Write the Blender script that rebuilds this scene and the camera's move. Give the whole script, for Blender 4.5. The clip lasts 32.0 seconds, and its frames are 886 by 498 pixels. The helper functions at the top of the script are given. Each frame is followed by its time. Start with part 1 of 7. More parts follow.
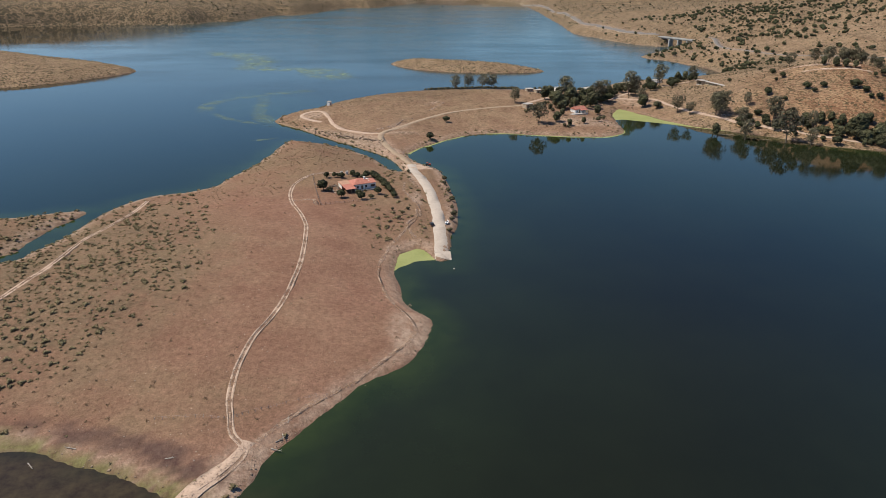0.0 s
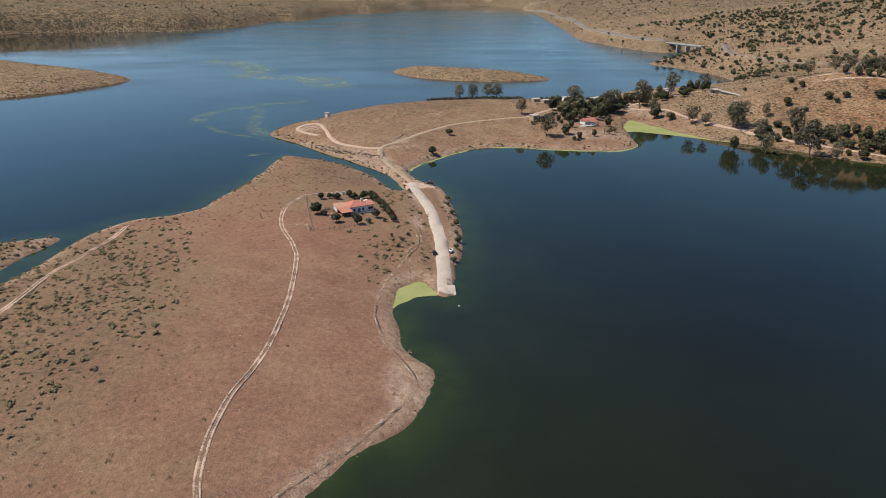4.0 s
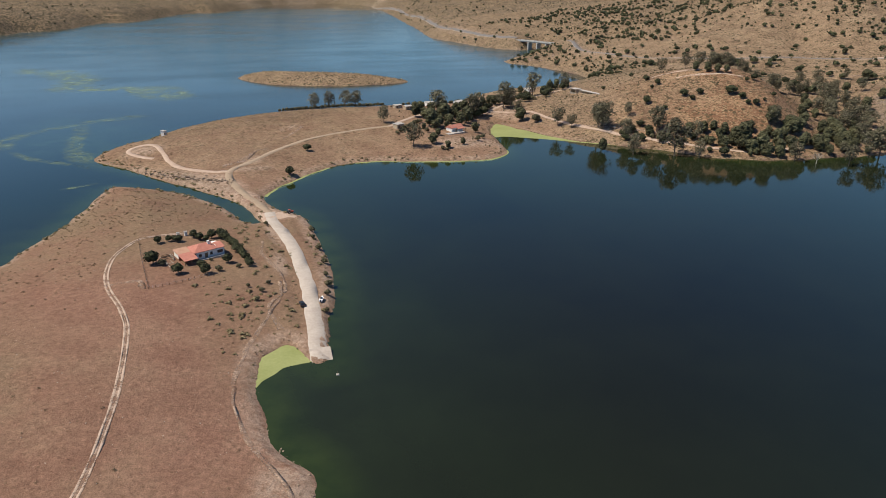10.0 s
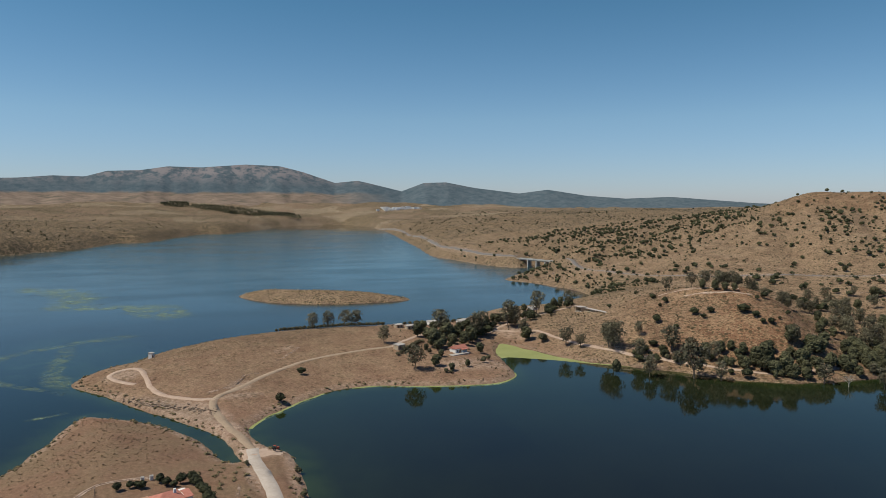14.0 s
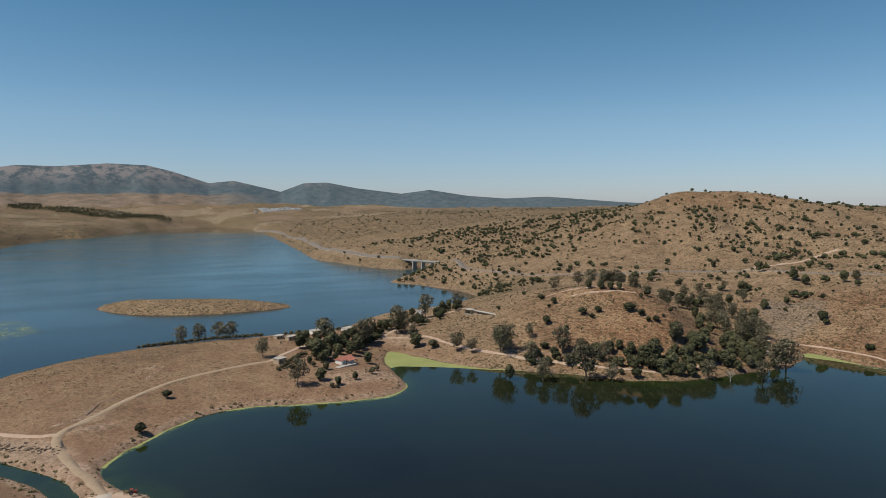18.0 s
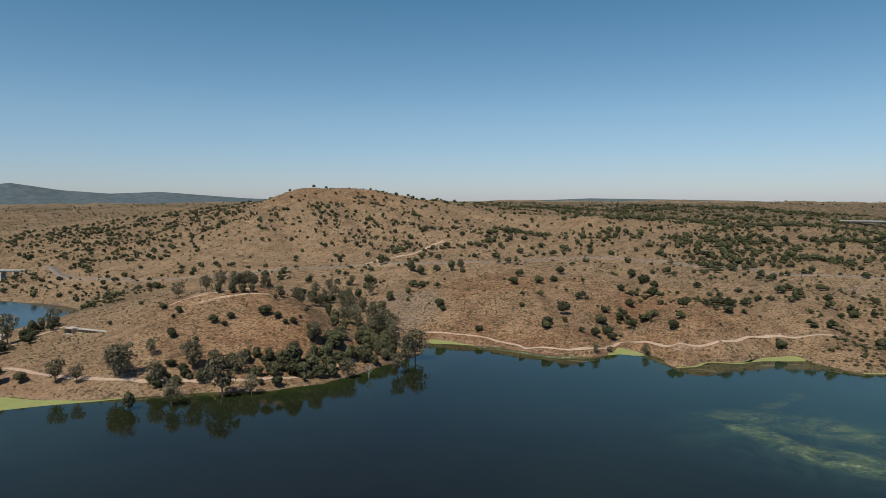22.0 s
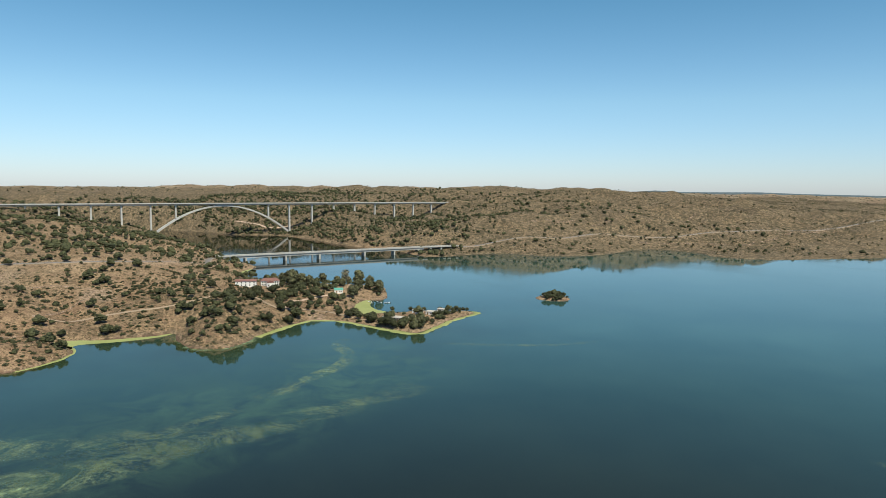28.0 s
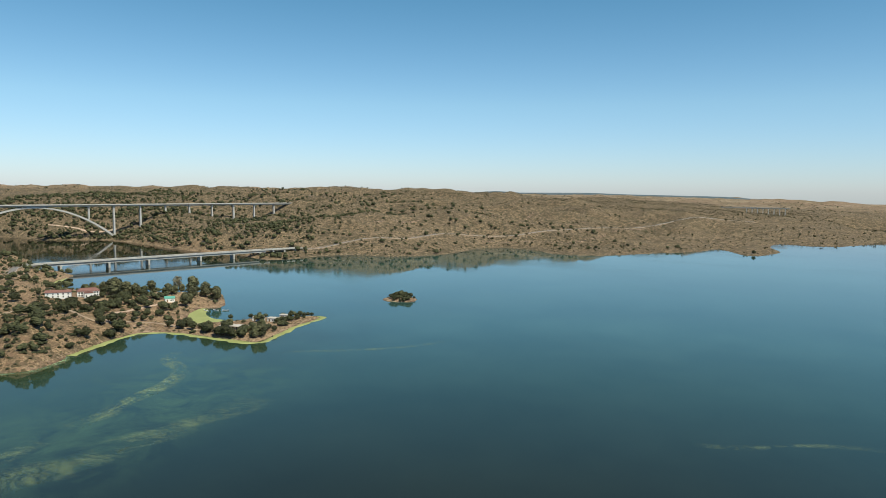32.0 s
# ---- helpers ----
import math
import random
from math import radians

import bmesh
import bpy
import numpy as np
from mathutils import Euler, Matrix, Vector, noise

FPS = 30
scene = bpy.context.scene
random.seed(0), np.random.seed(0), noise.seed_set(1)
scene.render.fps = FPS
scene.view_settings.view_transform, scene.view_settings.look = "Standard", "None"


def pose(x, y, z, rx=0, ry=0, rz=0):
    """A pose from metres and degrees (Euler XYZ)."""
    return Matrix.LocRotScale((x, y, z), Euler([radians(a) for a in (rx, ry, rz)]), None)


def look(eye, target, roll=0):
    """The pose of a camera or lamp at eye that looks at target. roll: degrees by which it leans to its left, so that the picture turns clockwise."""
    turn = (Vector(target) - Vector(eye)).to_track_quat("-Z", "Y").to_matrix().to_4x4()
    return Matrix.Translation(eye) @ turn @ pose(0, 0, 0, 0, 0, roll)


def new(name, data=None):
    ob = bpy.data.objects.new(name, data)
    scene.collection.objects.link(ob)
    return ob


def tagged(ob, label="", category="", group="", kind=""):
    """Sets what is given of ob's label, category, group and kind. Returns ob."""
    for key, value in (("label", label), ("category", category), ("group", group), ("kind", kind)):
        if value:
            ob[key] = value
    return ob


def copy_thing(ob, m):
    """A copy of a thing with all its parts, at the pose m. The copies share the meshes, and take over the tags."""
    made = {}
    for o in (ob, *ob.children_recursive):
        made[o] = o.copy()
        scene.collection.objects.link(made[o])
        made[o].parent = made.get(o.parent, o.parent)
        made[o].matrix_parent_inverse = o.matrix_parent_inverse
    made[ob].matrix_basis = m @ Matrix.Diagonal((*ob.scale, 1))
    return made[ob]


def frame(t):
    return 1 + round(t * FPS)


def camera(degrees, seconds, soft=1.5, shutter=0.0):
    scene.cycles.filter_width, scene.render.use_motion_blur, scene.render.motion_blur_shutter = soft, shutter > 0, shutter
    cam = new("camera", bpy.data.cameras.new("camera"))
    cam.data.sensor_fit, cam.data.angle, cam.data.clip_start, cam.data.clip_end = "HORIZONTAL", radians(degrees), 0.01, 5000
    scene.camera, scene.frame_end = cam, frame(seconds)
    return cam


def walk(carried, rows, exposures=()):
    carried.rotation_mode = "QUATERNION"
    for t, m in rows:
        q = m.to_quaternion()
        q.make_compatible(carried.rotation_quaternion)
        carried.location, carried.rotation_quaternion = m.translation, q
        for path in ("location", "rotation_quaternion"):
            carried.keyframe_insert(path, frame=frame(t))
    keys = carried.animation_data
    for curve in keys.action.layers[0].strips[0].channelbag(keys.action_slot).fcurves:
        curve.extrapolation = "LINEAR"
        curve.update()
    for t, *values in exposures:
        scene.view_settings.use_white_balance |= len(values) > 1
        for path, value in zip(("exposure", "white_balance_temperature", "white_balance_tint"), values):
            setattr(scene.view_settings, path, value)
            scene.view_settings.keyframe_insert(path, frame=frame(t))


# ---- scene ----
cam = camera(66.4, 32.0, 0.5)
PATH = [
    (0, (-1.857, 0.936, 117.149), (-1.695, 2.785, 116.403), 0.5),
    (0.5, (-1.716, 4.764, 117.144), (-1.552, 6.614, 116.401), 0.6),
    (1, (-1.427, 8.661, 117.155), (-1.264, 10.511, 116.413), 0.6),
    (1.5, (-1.056, 12.568, 117.208), (-0.894, 14.419, 116.468), 0.7),
    (2, (-0.781, 16.376, 117.281), (-0.62, 18.228, 116.542), 0.6),
    (2.5, (-0.434, 20.083, 117.365), (-0.275, 21.935, 116.627), 0.7),
    (3, (-0.067, 23.817, 117.465), (0.091, 25.67, 116.728), 0.5),
    (3.5, (0.178, 27.657, 117.63), (0.334, 29.51, 116.895), 0.4),
    (5.5, (1.419, 43.016, 118.059), (1.569, 44.871, 117.327), 0.3),
    (6, (1.929, 46.966, 118.079), (2.117, 48.818, 117.347), 0.2),
    (6.5, (2.105, 50.913, 118.109), (2.391, 52.752, 117.376), 0.3),
    (7, (2.152, 54.793, 118.174), (2.511, 56.619, 117.44), 0.3),
    (7.5, (2.275, 58.518, 118.26), (2.704, 60.328, 117.526), 0.4),
    (8, (2.387, 62.218, 118.403), (2.863, 64.016, 117.667), 0.4),
    (8.5, (2.645, 65.931, 118.59), (3.167, 67.715, 117.853), 0.4),
    (9, (3.024, 69.598, 118.77), (3.566, 71.376, 118.033), 0.4),
    (9.5, (3.502, 73.338, 119.042), (4.044, 75.116, 118.303), 0.3),
    (10, (4.127, 77.162, 119.306), (4.666, 78.941, 118.567), 0.3),
    (10.5, (4.863, 81.069, 119.585), (5.403, 82.854, 118.862), 0.2),
    (11, (5.535, 85.046, 119.809), (6.087, 86.871, 119.206), 0.2),
    (11.5, (6.062, 88.694, 119.832), (6.628, 90.559, 119.383), 0.2),
    (12, (6.523, 92.017, 119.732), (7.099, 93.909, 119.439), 0.1),
    (12.5, (7.583, 95.399, 119.557), (8.162, 97.307, 119.399), 0.1),
    (13, (8.71, 98.993, 119.378), (9.288, 100.902, 119.242), 0.1),
    (13.5, (9.735, 102.767, 119.322), (10.31, 104.678, 119.188), 0.1),
    (15.5, (13.472, 117.671, 119.42), (14.085, 119.57, 119.288), 0.1),
    (16, (14.42, 121.351, 119.513), (15.072, 123.237, 119.381), 0.1),
    (16.5, (15.366, 124.816, 119.61), (16.06, 126.687, 119.479), -0.0),
    (17, (16.25, 128.014, 119.692), (17.017, 129.856, 119.559), -0.1),
    (17.5, (17.176, 131.116, 119.75), (17.999, 132.934, 119.618), -0.1),
    (18, (18.182, 134.237, 119.783), (19.078, 136.02, 119.65), -0.2),
    (18.5, (19.307, 137.291, 119.687), (20.272, 139.038, 119.554), -0.1),
    (19, (20.445, 140.569, 119.626), (21.488, 142.271, 119.492), -0.2),
    (19.5, (21.947, 144.493, 119.652), (23.052, 146.155, 119.518), -0.1),
    (20, (24.005, 148.988, 119.776), (25.176, 150.603, 119.642), -0.1),
    (20.5, (26.559, 153.831, 119.972), (27.795, 155.397, 119.837), -0.1),
    (21, (29.445, 158.607, 120.134), (30.779, 160.09, 119.998), -0.1),
    (21.5, (32.45, 163.038, 120.314), (33.932, 164.374, 120.174), -0.1),
    (22, (35.673, 166.733, 120.354), (37.365, 167.788, 120.206), -0.1),
    (22.5, (39.543, 169.794, 120.305), (41.384, 170.558, 120.15), -0.2),
    (23, (44.211, 172.182, 120.156), (46.152, 172.633, 119.992), -0.1),
    (23.5, (49.696, 173.932, 119.839), (51.684, 174.057, 119.665), -0.0),
    (24, (55.387, 175.198, 119.397), (57.379, 175.219, 119.22), 0.1),
    (24.5, (60.84, 175.974, 118.926), (62.829, 175.858, 118.748), 0.3),
    (25, (65.672, 176.412, 118.466), (67.62, 175.999, 118.279), 0.4),
    (25.5, (70.311, 176.353, 118.021), (72.163, 175.62, 117.832), 0.4),
    (26, (74.834, 175.384, 117.646), (76.597, 174.457, 117.458), 0.5),
    (26.5, (78.946, 173.528, 117.428), (80.612, 172.436, 117.242), 0.7),
    (28.5, (92.178, 163.832, 116.768), (93.847, 162.745, 116.585), 0.55),
    (29, (94.482, 161.85, 116.683), (96.123, 160.721, 116.499), 0.35),
    (29.5, (95.934, 160.419, 116.584), (97.438, 159.114, 116.396), 0.45),
    (30, (96.871, 159.436, 116.486), (98.307, 158.057, 116.296), 0.45),
    (30.5, (97.55, 158.793, 116.385), (98.958, 157.386, 116.198), 0.55),
    (31, (98.114, 158.152, 116.351), (99.51, 156.732, 116.166), 0.55),
    (31.5, (98.658, 157.369, 116.352), (100.045, 155.94, 116.172), 0.65),
    (32, (99.238, 156.43, 116.361), (100.621, 154.996, 116.184), 0.65),
]
EXPOSURES = [(0.0, 0.34, 6500, 14), (9.5, 0.38, 6500, 14), (12.6, 0.0, 6400, 11), (16.0, 0.0, 6450, 10), (20.0, 0.0, 6550, 10), (23.0, 0.04, 6550, 10), (26.0, 0.46, 6500, 7), (29.0, 0.52, 6500, 4), (32.0, 0.50, 6500, 4)]
walk(cam, [(t, look(eye, target, roll)) for t, eye, target, roll in PATH], EXPOSURES)
# ---- end of path ----

# ---- daylight: clear summer afternoon, the sun high in the west ----
SUN_HEADING, SUN_HEIGHT = -86.0, 58.0
world = bpy.data.worlds.new("sky")
scene.world = world
world.use_nodes = True
sky = world.node_tree.nodes.new("ShaderNodeTexSky")
sky.sky_type, sky.sun_disc = "NISHITA", False
sky.sun_elevation, sky.sun_rotation = radians(SUN_HEIGHT), radians(SUN_HEADING % 360)
sky.altitude, sky.air_density, sky.dust_density, sky.ozone_density = 400.0, 1.0, 0.3, 1.5
back = world.node_tree.nodes["Background"]
back.inputs["Strength"].default_value = 0.085
tone = world.node_tree.nodes.new("ShaderNodeMix")
tone.data_type, tone.blend_type = "RGBA", "MULTIPLY"
tone.inputs[0].default_value = 1.0
# the haze near the horizon is pale, the sky above it a greenish blue
_dome = world.node_tree.nodes.new("ShaderNodeTexCoord")
_up = world.node_tree.nodes.new("ShaderNodeSeparateXYZ")
_tint = world.node_tree.nodes.new("ShaderNodeValToRGB")
_tint.color_ramp.elements.new(0.12)
_tint.color_ramp.elements.new(0.27)
_tint.color_ramp.elements.new(0.42)
for _e, _at, _c in zip(_tint.color_ramp.elements, (0.0, 0.12, 0.27, 0.42, 0.75), ((0.71, 0.81, 1.14, 1), (0.77, 0.955, 1.07, 1), (0.53, 0.87, 0.95, 1), (0.44, 0.70, 0.93, 1), (0.40, 0.55, 0.80, 1))):
    _e.position, _e.color = _at, _c
world.node_tree.links.new(_dome.outputs["Generated"], _up.inputs[0])
world.node_tree.links.new(_up.outputs[2], _tint.inputs[0])
world.node_tree.links.new(_tint.outputs[0], tone.inputs[7])
world.node_tree.links.new(sky.outputs[0], tone.inputs[6])
world.node_tree.links.new(tone.outputs[2], back.inputs[0])
sun = new("sun", bpy.data.lights.new("sun", "SUN"))
sun.data.energy, sun.data.angle, sun.data.color = 4.2, radians(0.53), (1.0, 0.92, 0.75)
_a, _e = radians(SUN_HEADING), radians(SUN_HEIGHT)
sun.matrix_world = look((300 * math.sin(_a), 300 * math.cos(_a), 400 * math.tan(_e)), (0, 0, 400 * math.tan(_e) - 300 * math.tan(_e)))

# ---- materials ----
def material(name, rough=0.8, metal=0.0, spec=0.3):
    m = bpy.data.materials.new(name)
    m.use_nodes = True
    shader = m.node_tree.nodes["Principled BSDF"]
    shader.inputs["Roughness"].default_value = rough
    shader.inputs["Metallic"].default_value = metal
    shader.inputs["Specular IOR Level"].default_value = spec
    return m, m.node_tree, shader


def node(tree, shape, **values):
    n = tree.nodes.new(shape)
    for key, value in values.items():
        if key == "inputs":
            for at, v in value.items():
                n.inputs[at].default_value = v
        elif key == "operation":
            n.operation = value
        elif key == "blend":
            n.blend_type = value
        elif key == "kind":
            n.data_type = value
    return n


def noise_of(tree, scale, detail=4.0, rough=0.6, where=None, stretch=None):
    """Noise by place in the world; scale is in features per metre."""
    if where is None:
        where = node(tree, "ShaderNodeNewGeometry").outputs["Position"]
    if stretch:
        m = node(tree, "ShaderNodeMapping")
        m.inputs["Scale"].default_value = stretch
        tree.links.new(where, m.inputs["Vector"])
        where = m.outputs[0]
    n = node(tree, "ShaderNodeTexNoise", inputs={"Scale": scale, "Detail": detail, "Roughness": rough})
    tree.links.new(where, n.inputs["Vector"])
    return n.outputs["Fac"]


def ramp_of(tree, fac, stops):
    r = node(tree, "ShaderNodeValToRGB")
    while len(r.color_ramp.elements) < len(stops):
        r.color_ramp.elements.new(0.5)
    for e, (at, c) in zip(r.color_ramp.elements, stops):
        e.position, e.color = at, (*c, 1) if len(c) == 3 else c
    tree.links.new(fac, r.inputs[0])
    return r.outputs[0]


def mix_of(tree, fac, a, b, blend="MIX"):
    m = node(tree, "ShaderNodeMix", kind="RGBA", blend=blend)
    for value, at in ((fac, 0), (a, 6), (b, 7)):
        if isinstance(value, (int, float)):
            m.inputs[at].default_value = value
        elif isinstance(value, tuple):
            m.inputs[at].default_value = (*value, 1)
        else:
            tree.links.new(value, m.inputs[at])
    return m.outputs[2]


def math_of(tree, operation, a, b=0.0):
    m = node(tree, "ShaderNodeMath", operation=operation)
    for at, value in enumerate((a, b)):
        if isinstance(value, (int, float)):
            m.inputs[at].default_value = value
        else:
            tree.links.new(value, m.inputs[at])
    return m.outputs[0]


def bump_of(tree, shader, height, strength, distance):
    b = node(tree, "ShaderNodeBump", inputs={"Strength": strength, "Distance": distance})
    tree.links.new(height, b.inputs["Height"])
    tree.links.new(b.outputs[0], shader.inputs["Normal"])


def attribute_of(tree, name):
    a = node(tree, "ShaderNodeAttribute")
    a.attribute_name = name
    return a.outputs["Fac"]


def two_tone(name, dark, light, scale, rough=0.85, metal=0.0, spec=0.25, bump=0.0, fine=None, vary=0.0):
    """A surface with patches at one scale and grain at a finer one; vary: how far copies differ in brightness."""
    m, tree, shader = material(name, rough, metal, spec)
    where = node(tree, "ShaderNodeTexCoord").outputs["Object"]
    big = noise_of(tree, scale, 5, 0.65, where)
    small = noise_of(tree, fine or scale * 9, 3, 0.6, where)
    colour = ramp_of(tree, math_of(tree, "ADD", math_of(tree, "MULTIPLY", big, 0.6), math_of(tree, "MULTIPLY", small, 0.4)), [(0.32, dark), (0.68, light)])
    if vary:
        info = node(tree, "ShaderNodeObjectInfo")
        gain = node(tree, "ShaderNodeMapRange", inputs={3: 1 - vary, 4: 1 + vary})
        tree.links.new(info.outputs["Random"], gain.inputs[0])
        hsv = node(tree, "ShaderNodeHueSaturation")
        tree.links.new(colour, hsv.inputs["Color"])
        tree.links.new(gain.outputs[0], hsv.inputs["Value"])
        colour = hsv.outputs[0]
    tree.links.new(colour, shader.inputs["Base Color"])
    if bump:
        bump_of(tree, shader, small, 0.6, bump)
    return m


def gain_of(tree, fac, low, high, dark, light):
    """Turns a noise between two values into a factor."""
    r = node(tree, "ShaderNodeMapRange", inputs={1: low, 2: high, 3: dark, 4: light})
    tree.links.new(fac, r.inputs[0])
    return r.outputs[0]


def scaled(tree, colour, factor):
    v = node(tree, "ShaderNodeVectorMath", operation="SCALE")
    tree.links.new(colour, v.inputs[0])
    tree.links.new(factor, v.inputs["Scale"])
    return v.outputs[0]


def specks(tree, size, reach, share):
    """Round blots strewn at random: 1 within them, 0 between."""
    v = node(tree, "ShaderNodeTexVoronoi", inputs={"Scale": 1.0 / size, "Randomness": 1.0})
    tree.links.new(node(tree, "ShaderNodeNewGeometry").outputs["Position"], v.inputs["Vector"])
    some = gain_of(tree, noise_of(tree, 0.31 / size, 2, 0.5), 0.5 - share, 0.55 - share, 0.0, 1.0)
    return math_of(tree, "MULTIPLY", gain_of(tree, v.outputs["Distance"], reach, reach * 0.7, 0.0, 1.0), some)


def ground_material():
    m, tree, shader = material("dry_grass_and_soil", 0.95, 0, 0.08)
    wild, red, olive = attribute_of(tree, "wild"), attribute_of(tree, "red"), attribute_of(tree, "olive")
    fine = noise_of(tree, 2.3, 4, 0.7)
    tuft = noise_of(tree, 0.55, 6, 0.72)
    patch = noise_of(tree, 0.045, 7, 0.68)
    broad = noise_of(tree, 0.009, 5, 0.6)
    # pinkish stubble of the low fields, with duller and sandier stretches
    straw = ramp_of(tree, patch, [(0.32, (0.188, 0.100, 0.069)), (0.5, (0.232, 0.130, 0.090)), (0.68, (0.272, 0.166, 0.114))])
    straw = mix_of(tree, ramp_of(tree, broad, [(0.42, (0, 0, 0)), (0.60, (0.6, 0.6, 0.6))]), straw, (0.214, 0.132, 0.088))
    straw = mix_of(tree, math_of(tree, "MULTIPLY", olive, gain_of(tree, patch, 0.34, 0.62, 0.15, 0.7)), straw, (0.188, 0.140, 0.084))
    # tawny grass of the hills over reddish earth
    hills = ramp_of(tree, patch, [(0.34, (0.178, 0.122, 0.080)), (0.5, (0.248, 0.173, 0.113)), (0.68, (0.320, 0.235, 0.154))])
    earth = ramp_of(tree, patch, [(0.34, (0.148, 0.078, 0.047)), (0.5, (0.212, 0.117, 0.069)), (0.66, (0.288, 0.180, 0.106))])
    rust = math_of(tree, "MULTIPLY", math_of(tree, "ADD", 0.14, math_of(tree, "MULTIPLY", red, 0.95)), gain_of(tree, broad, 0.36, 0.60, 0.35, 1.0))
    hills = mix_of(tree, rust, hills, earth)
    colour = mix_of(tree, wild, straw, hills)
    plot = node(tree, "ShaderNodeTexVoronoi", inputs={"Scale": 1 / 150.0, "Randomness": 0.9})
    tree.links.new(node(tree, "ShaderNodeNewGeometry").outputs["Position"], plot.inputs["Vector"])
    which = node(tree, "ShaderNodeSeparateColor")
    tree.links.new(plot.outputs["Color"], which.inputs[0])
    crop = ramp_of(tree, which.outputs[0], [(0.1, (0.150, 0.118, 0.080)), (0.4, (0.215, 0.158, 0.112)), (0.6, (0.250, 0.172, 0.128)), (0.9, (0.330, 0.270, 0.195))])
    colour = mix_of(tree, attribute_of(tree, "fields"), colour, crop)
    scrub = ramp_of(tree, noise_of(tree, 0.30, 5, 0.75), [(0.35, (0.098, 0.078, 0.048)), (0.6, (0.165, 0.126, 0.080))])
    thick = math_of(tree, "MULTIPLY", attribute_of(tree, "scrub"), gain_of(tree, noise_of(tree, 0.14, 5, 0.7), 0.38, 0.60, 0.1, 0.9))
    colour = mix_of(tree, thick, colour, scrub)
    stone = ramp_of(tree, noise_of(tree, 0.5, 6, 0.75), [(0.3, (0.17, 0.125, 0.095)), (0.7, (0.38, 0.30, 0.23))])
    colour = mix_of(tree, math_of(tree, "MULTIPLY", attribute_of(tree, "stone"), gain_of(tree, tuft, 0.36, 0.56, 0.1, 1.0)), colour, stone)
    bare = ramp_of(tree, noise_of(tree, 0.35, 6, 0.72), [(0.32, (0.27, 0.185, 0.135)), (0.68, (0.42, 0.315, 0.240))])
    colour = mix_of(tree, math_of(tree, "MULTIPLY", attribute_of(tree, "bare"), gain_of(tree, noise_of(tree, 0.22, 6, 0.75), 0.36, 0.54, 0.0, 1.0)), colour, bare)
    scree = ramp_of(tree, noise_of(tree, 0.12, 8, 0.78), [(0.3, (0.160, 0.120, 0.092)), (0.7, (0.270, 0.210, 0.162))])
    colour = mix_of(tree, attribute_of(tree, "scree"), colour, scree)
    brush = ramp_of(tree, noise_of(tree, 0.07, 7, 0.75), [(0.36, (0.076, 0.062, 0.044)), (0.64, (0.168, 0.134, 0.096))])
    colour = mix_of(tree, math_of(tree, "MULTIPLY", attribute_of(tree, "dull"), gain_of(tree, noise_of(tree, 0.016, 6, 0.65), 0.36, 0.60, 0.45, 1.0)), colour, brush)
    colour = scaled(tree, colour, math_of(tree, "MULTIPLY", gain_of(tree, fine, 0.3, 0.7, 0.70, 1.30), gain_of(tree, tuft, 0.3, 0.7, 0.72, 1.28)))
    # trodden terraces along the contour of the slopes
    lie = node(tree, "ShaderNodeSeparateXYZ")
    tree.links.new(node(tree, "ShaderNodeNewGeometry").outputs["Position"], lie.inputs[0])
    step = math_of(tree, "SINE", math_of(tree, "ADD", math_of(tree, "MULTIPLY", lie.outputs[2], 3.4), math_of(tree, "MULTIPLY", noise_of(tree, 0.06, 4, 0.6), 26.0)))
    colour = scaled(tree, colour, math_of(tree, "ADD", 1.0, math_of(tree, "MULTIPLY", math_of(tree, "MULTIPLY", step, wild), math_of(tree, "ADD", 0.05, math_of(tree, "MULTIPLY", red, 0.13)))))
    # tussocks: pale straw ones, and dark low brush between them
    for size, reach, share, gain, shade in ((1.5, 0.50, 0.06, 0.50, (0.40, 0.290, 0.170)), (2.2, 0.43, 0.12, 0.72, (0.074, 0.058, 0.031)), (3.6, 0.28, 0.02, 0.60, (0.38, 0.280, 0.165)), (4.6, 0.38, 0.04, 0.80, (0.058, 0.050, 0.027)), (9.0, 0.24, 0.04, 0.60, (0.080, 0.064, 0.038))):
        spot = math_of(tree, "MULTIPLY", specks(tree, size, reach, share), math_of(tree, "MULTIPLY", wild, gain))
        colour = mix_of(tree, spot, colour, shade)
    for size, reach, share, gain in ((6.5, 0.50, 0.12, 0.85), (13.0, 0.44, 0.10, 0.75)):
        spot = math_of(tree, "MULTIPLY", specks(tree, size, reach, share), math_of(tree, "MULTIPLY", math_of(tree, "MULTIPLY", wild, attribute_of(tree, "scrub")), gain))
        colour = mix_of(tree, spot, colour, (0.066, 0.057, 0.037))
    low = math_of(tree, "MULTIPLY", specks(tree, 1.7, 0.30, 0.02), math_of(tree, "SUBTRACT", 0.34, math_of(tree, "MULTIPLY", wild, 0.34)))
    colour = mix_of(tree, low, colour, (0.110, 0.078, 0.046))
    colour = mix_of(tree, math_of(tree, "MULTIPLY", specks(tree, 2.1, 0.10, -0.02), 0.75), colour, (0.44, 0.36, 0.29))
    mud = ramp_of(tree, noise_of(tree, 0.4, 6, 0.75), [(0.35, (0.066, 0.038, 0.034)), (0.65, (0.128, 0.084, 0.068))])
    colour = mix_of(tree, attribute_of(tree, "mud"), colour, mud)
    slime = ramp_of(tree, noise_of(tree, 0.35, 6, 0.75), [(0.36, (0.105, 0.080, 0.042)), (0.62, (0.185, 0.182, 0.072))])
    colour = mix_of(tree, attribute_of(tree, "slime"), colour, slime)
    tree.links.new(colour, shader.inputs["Base Color"])
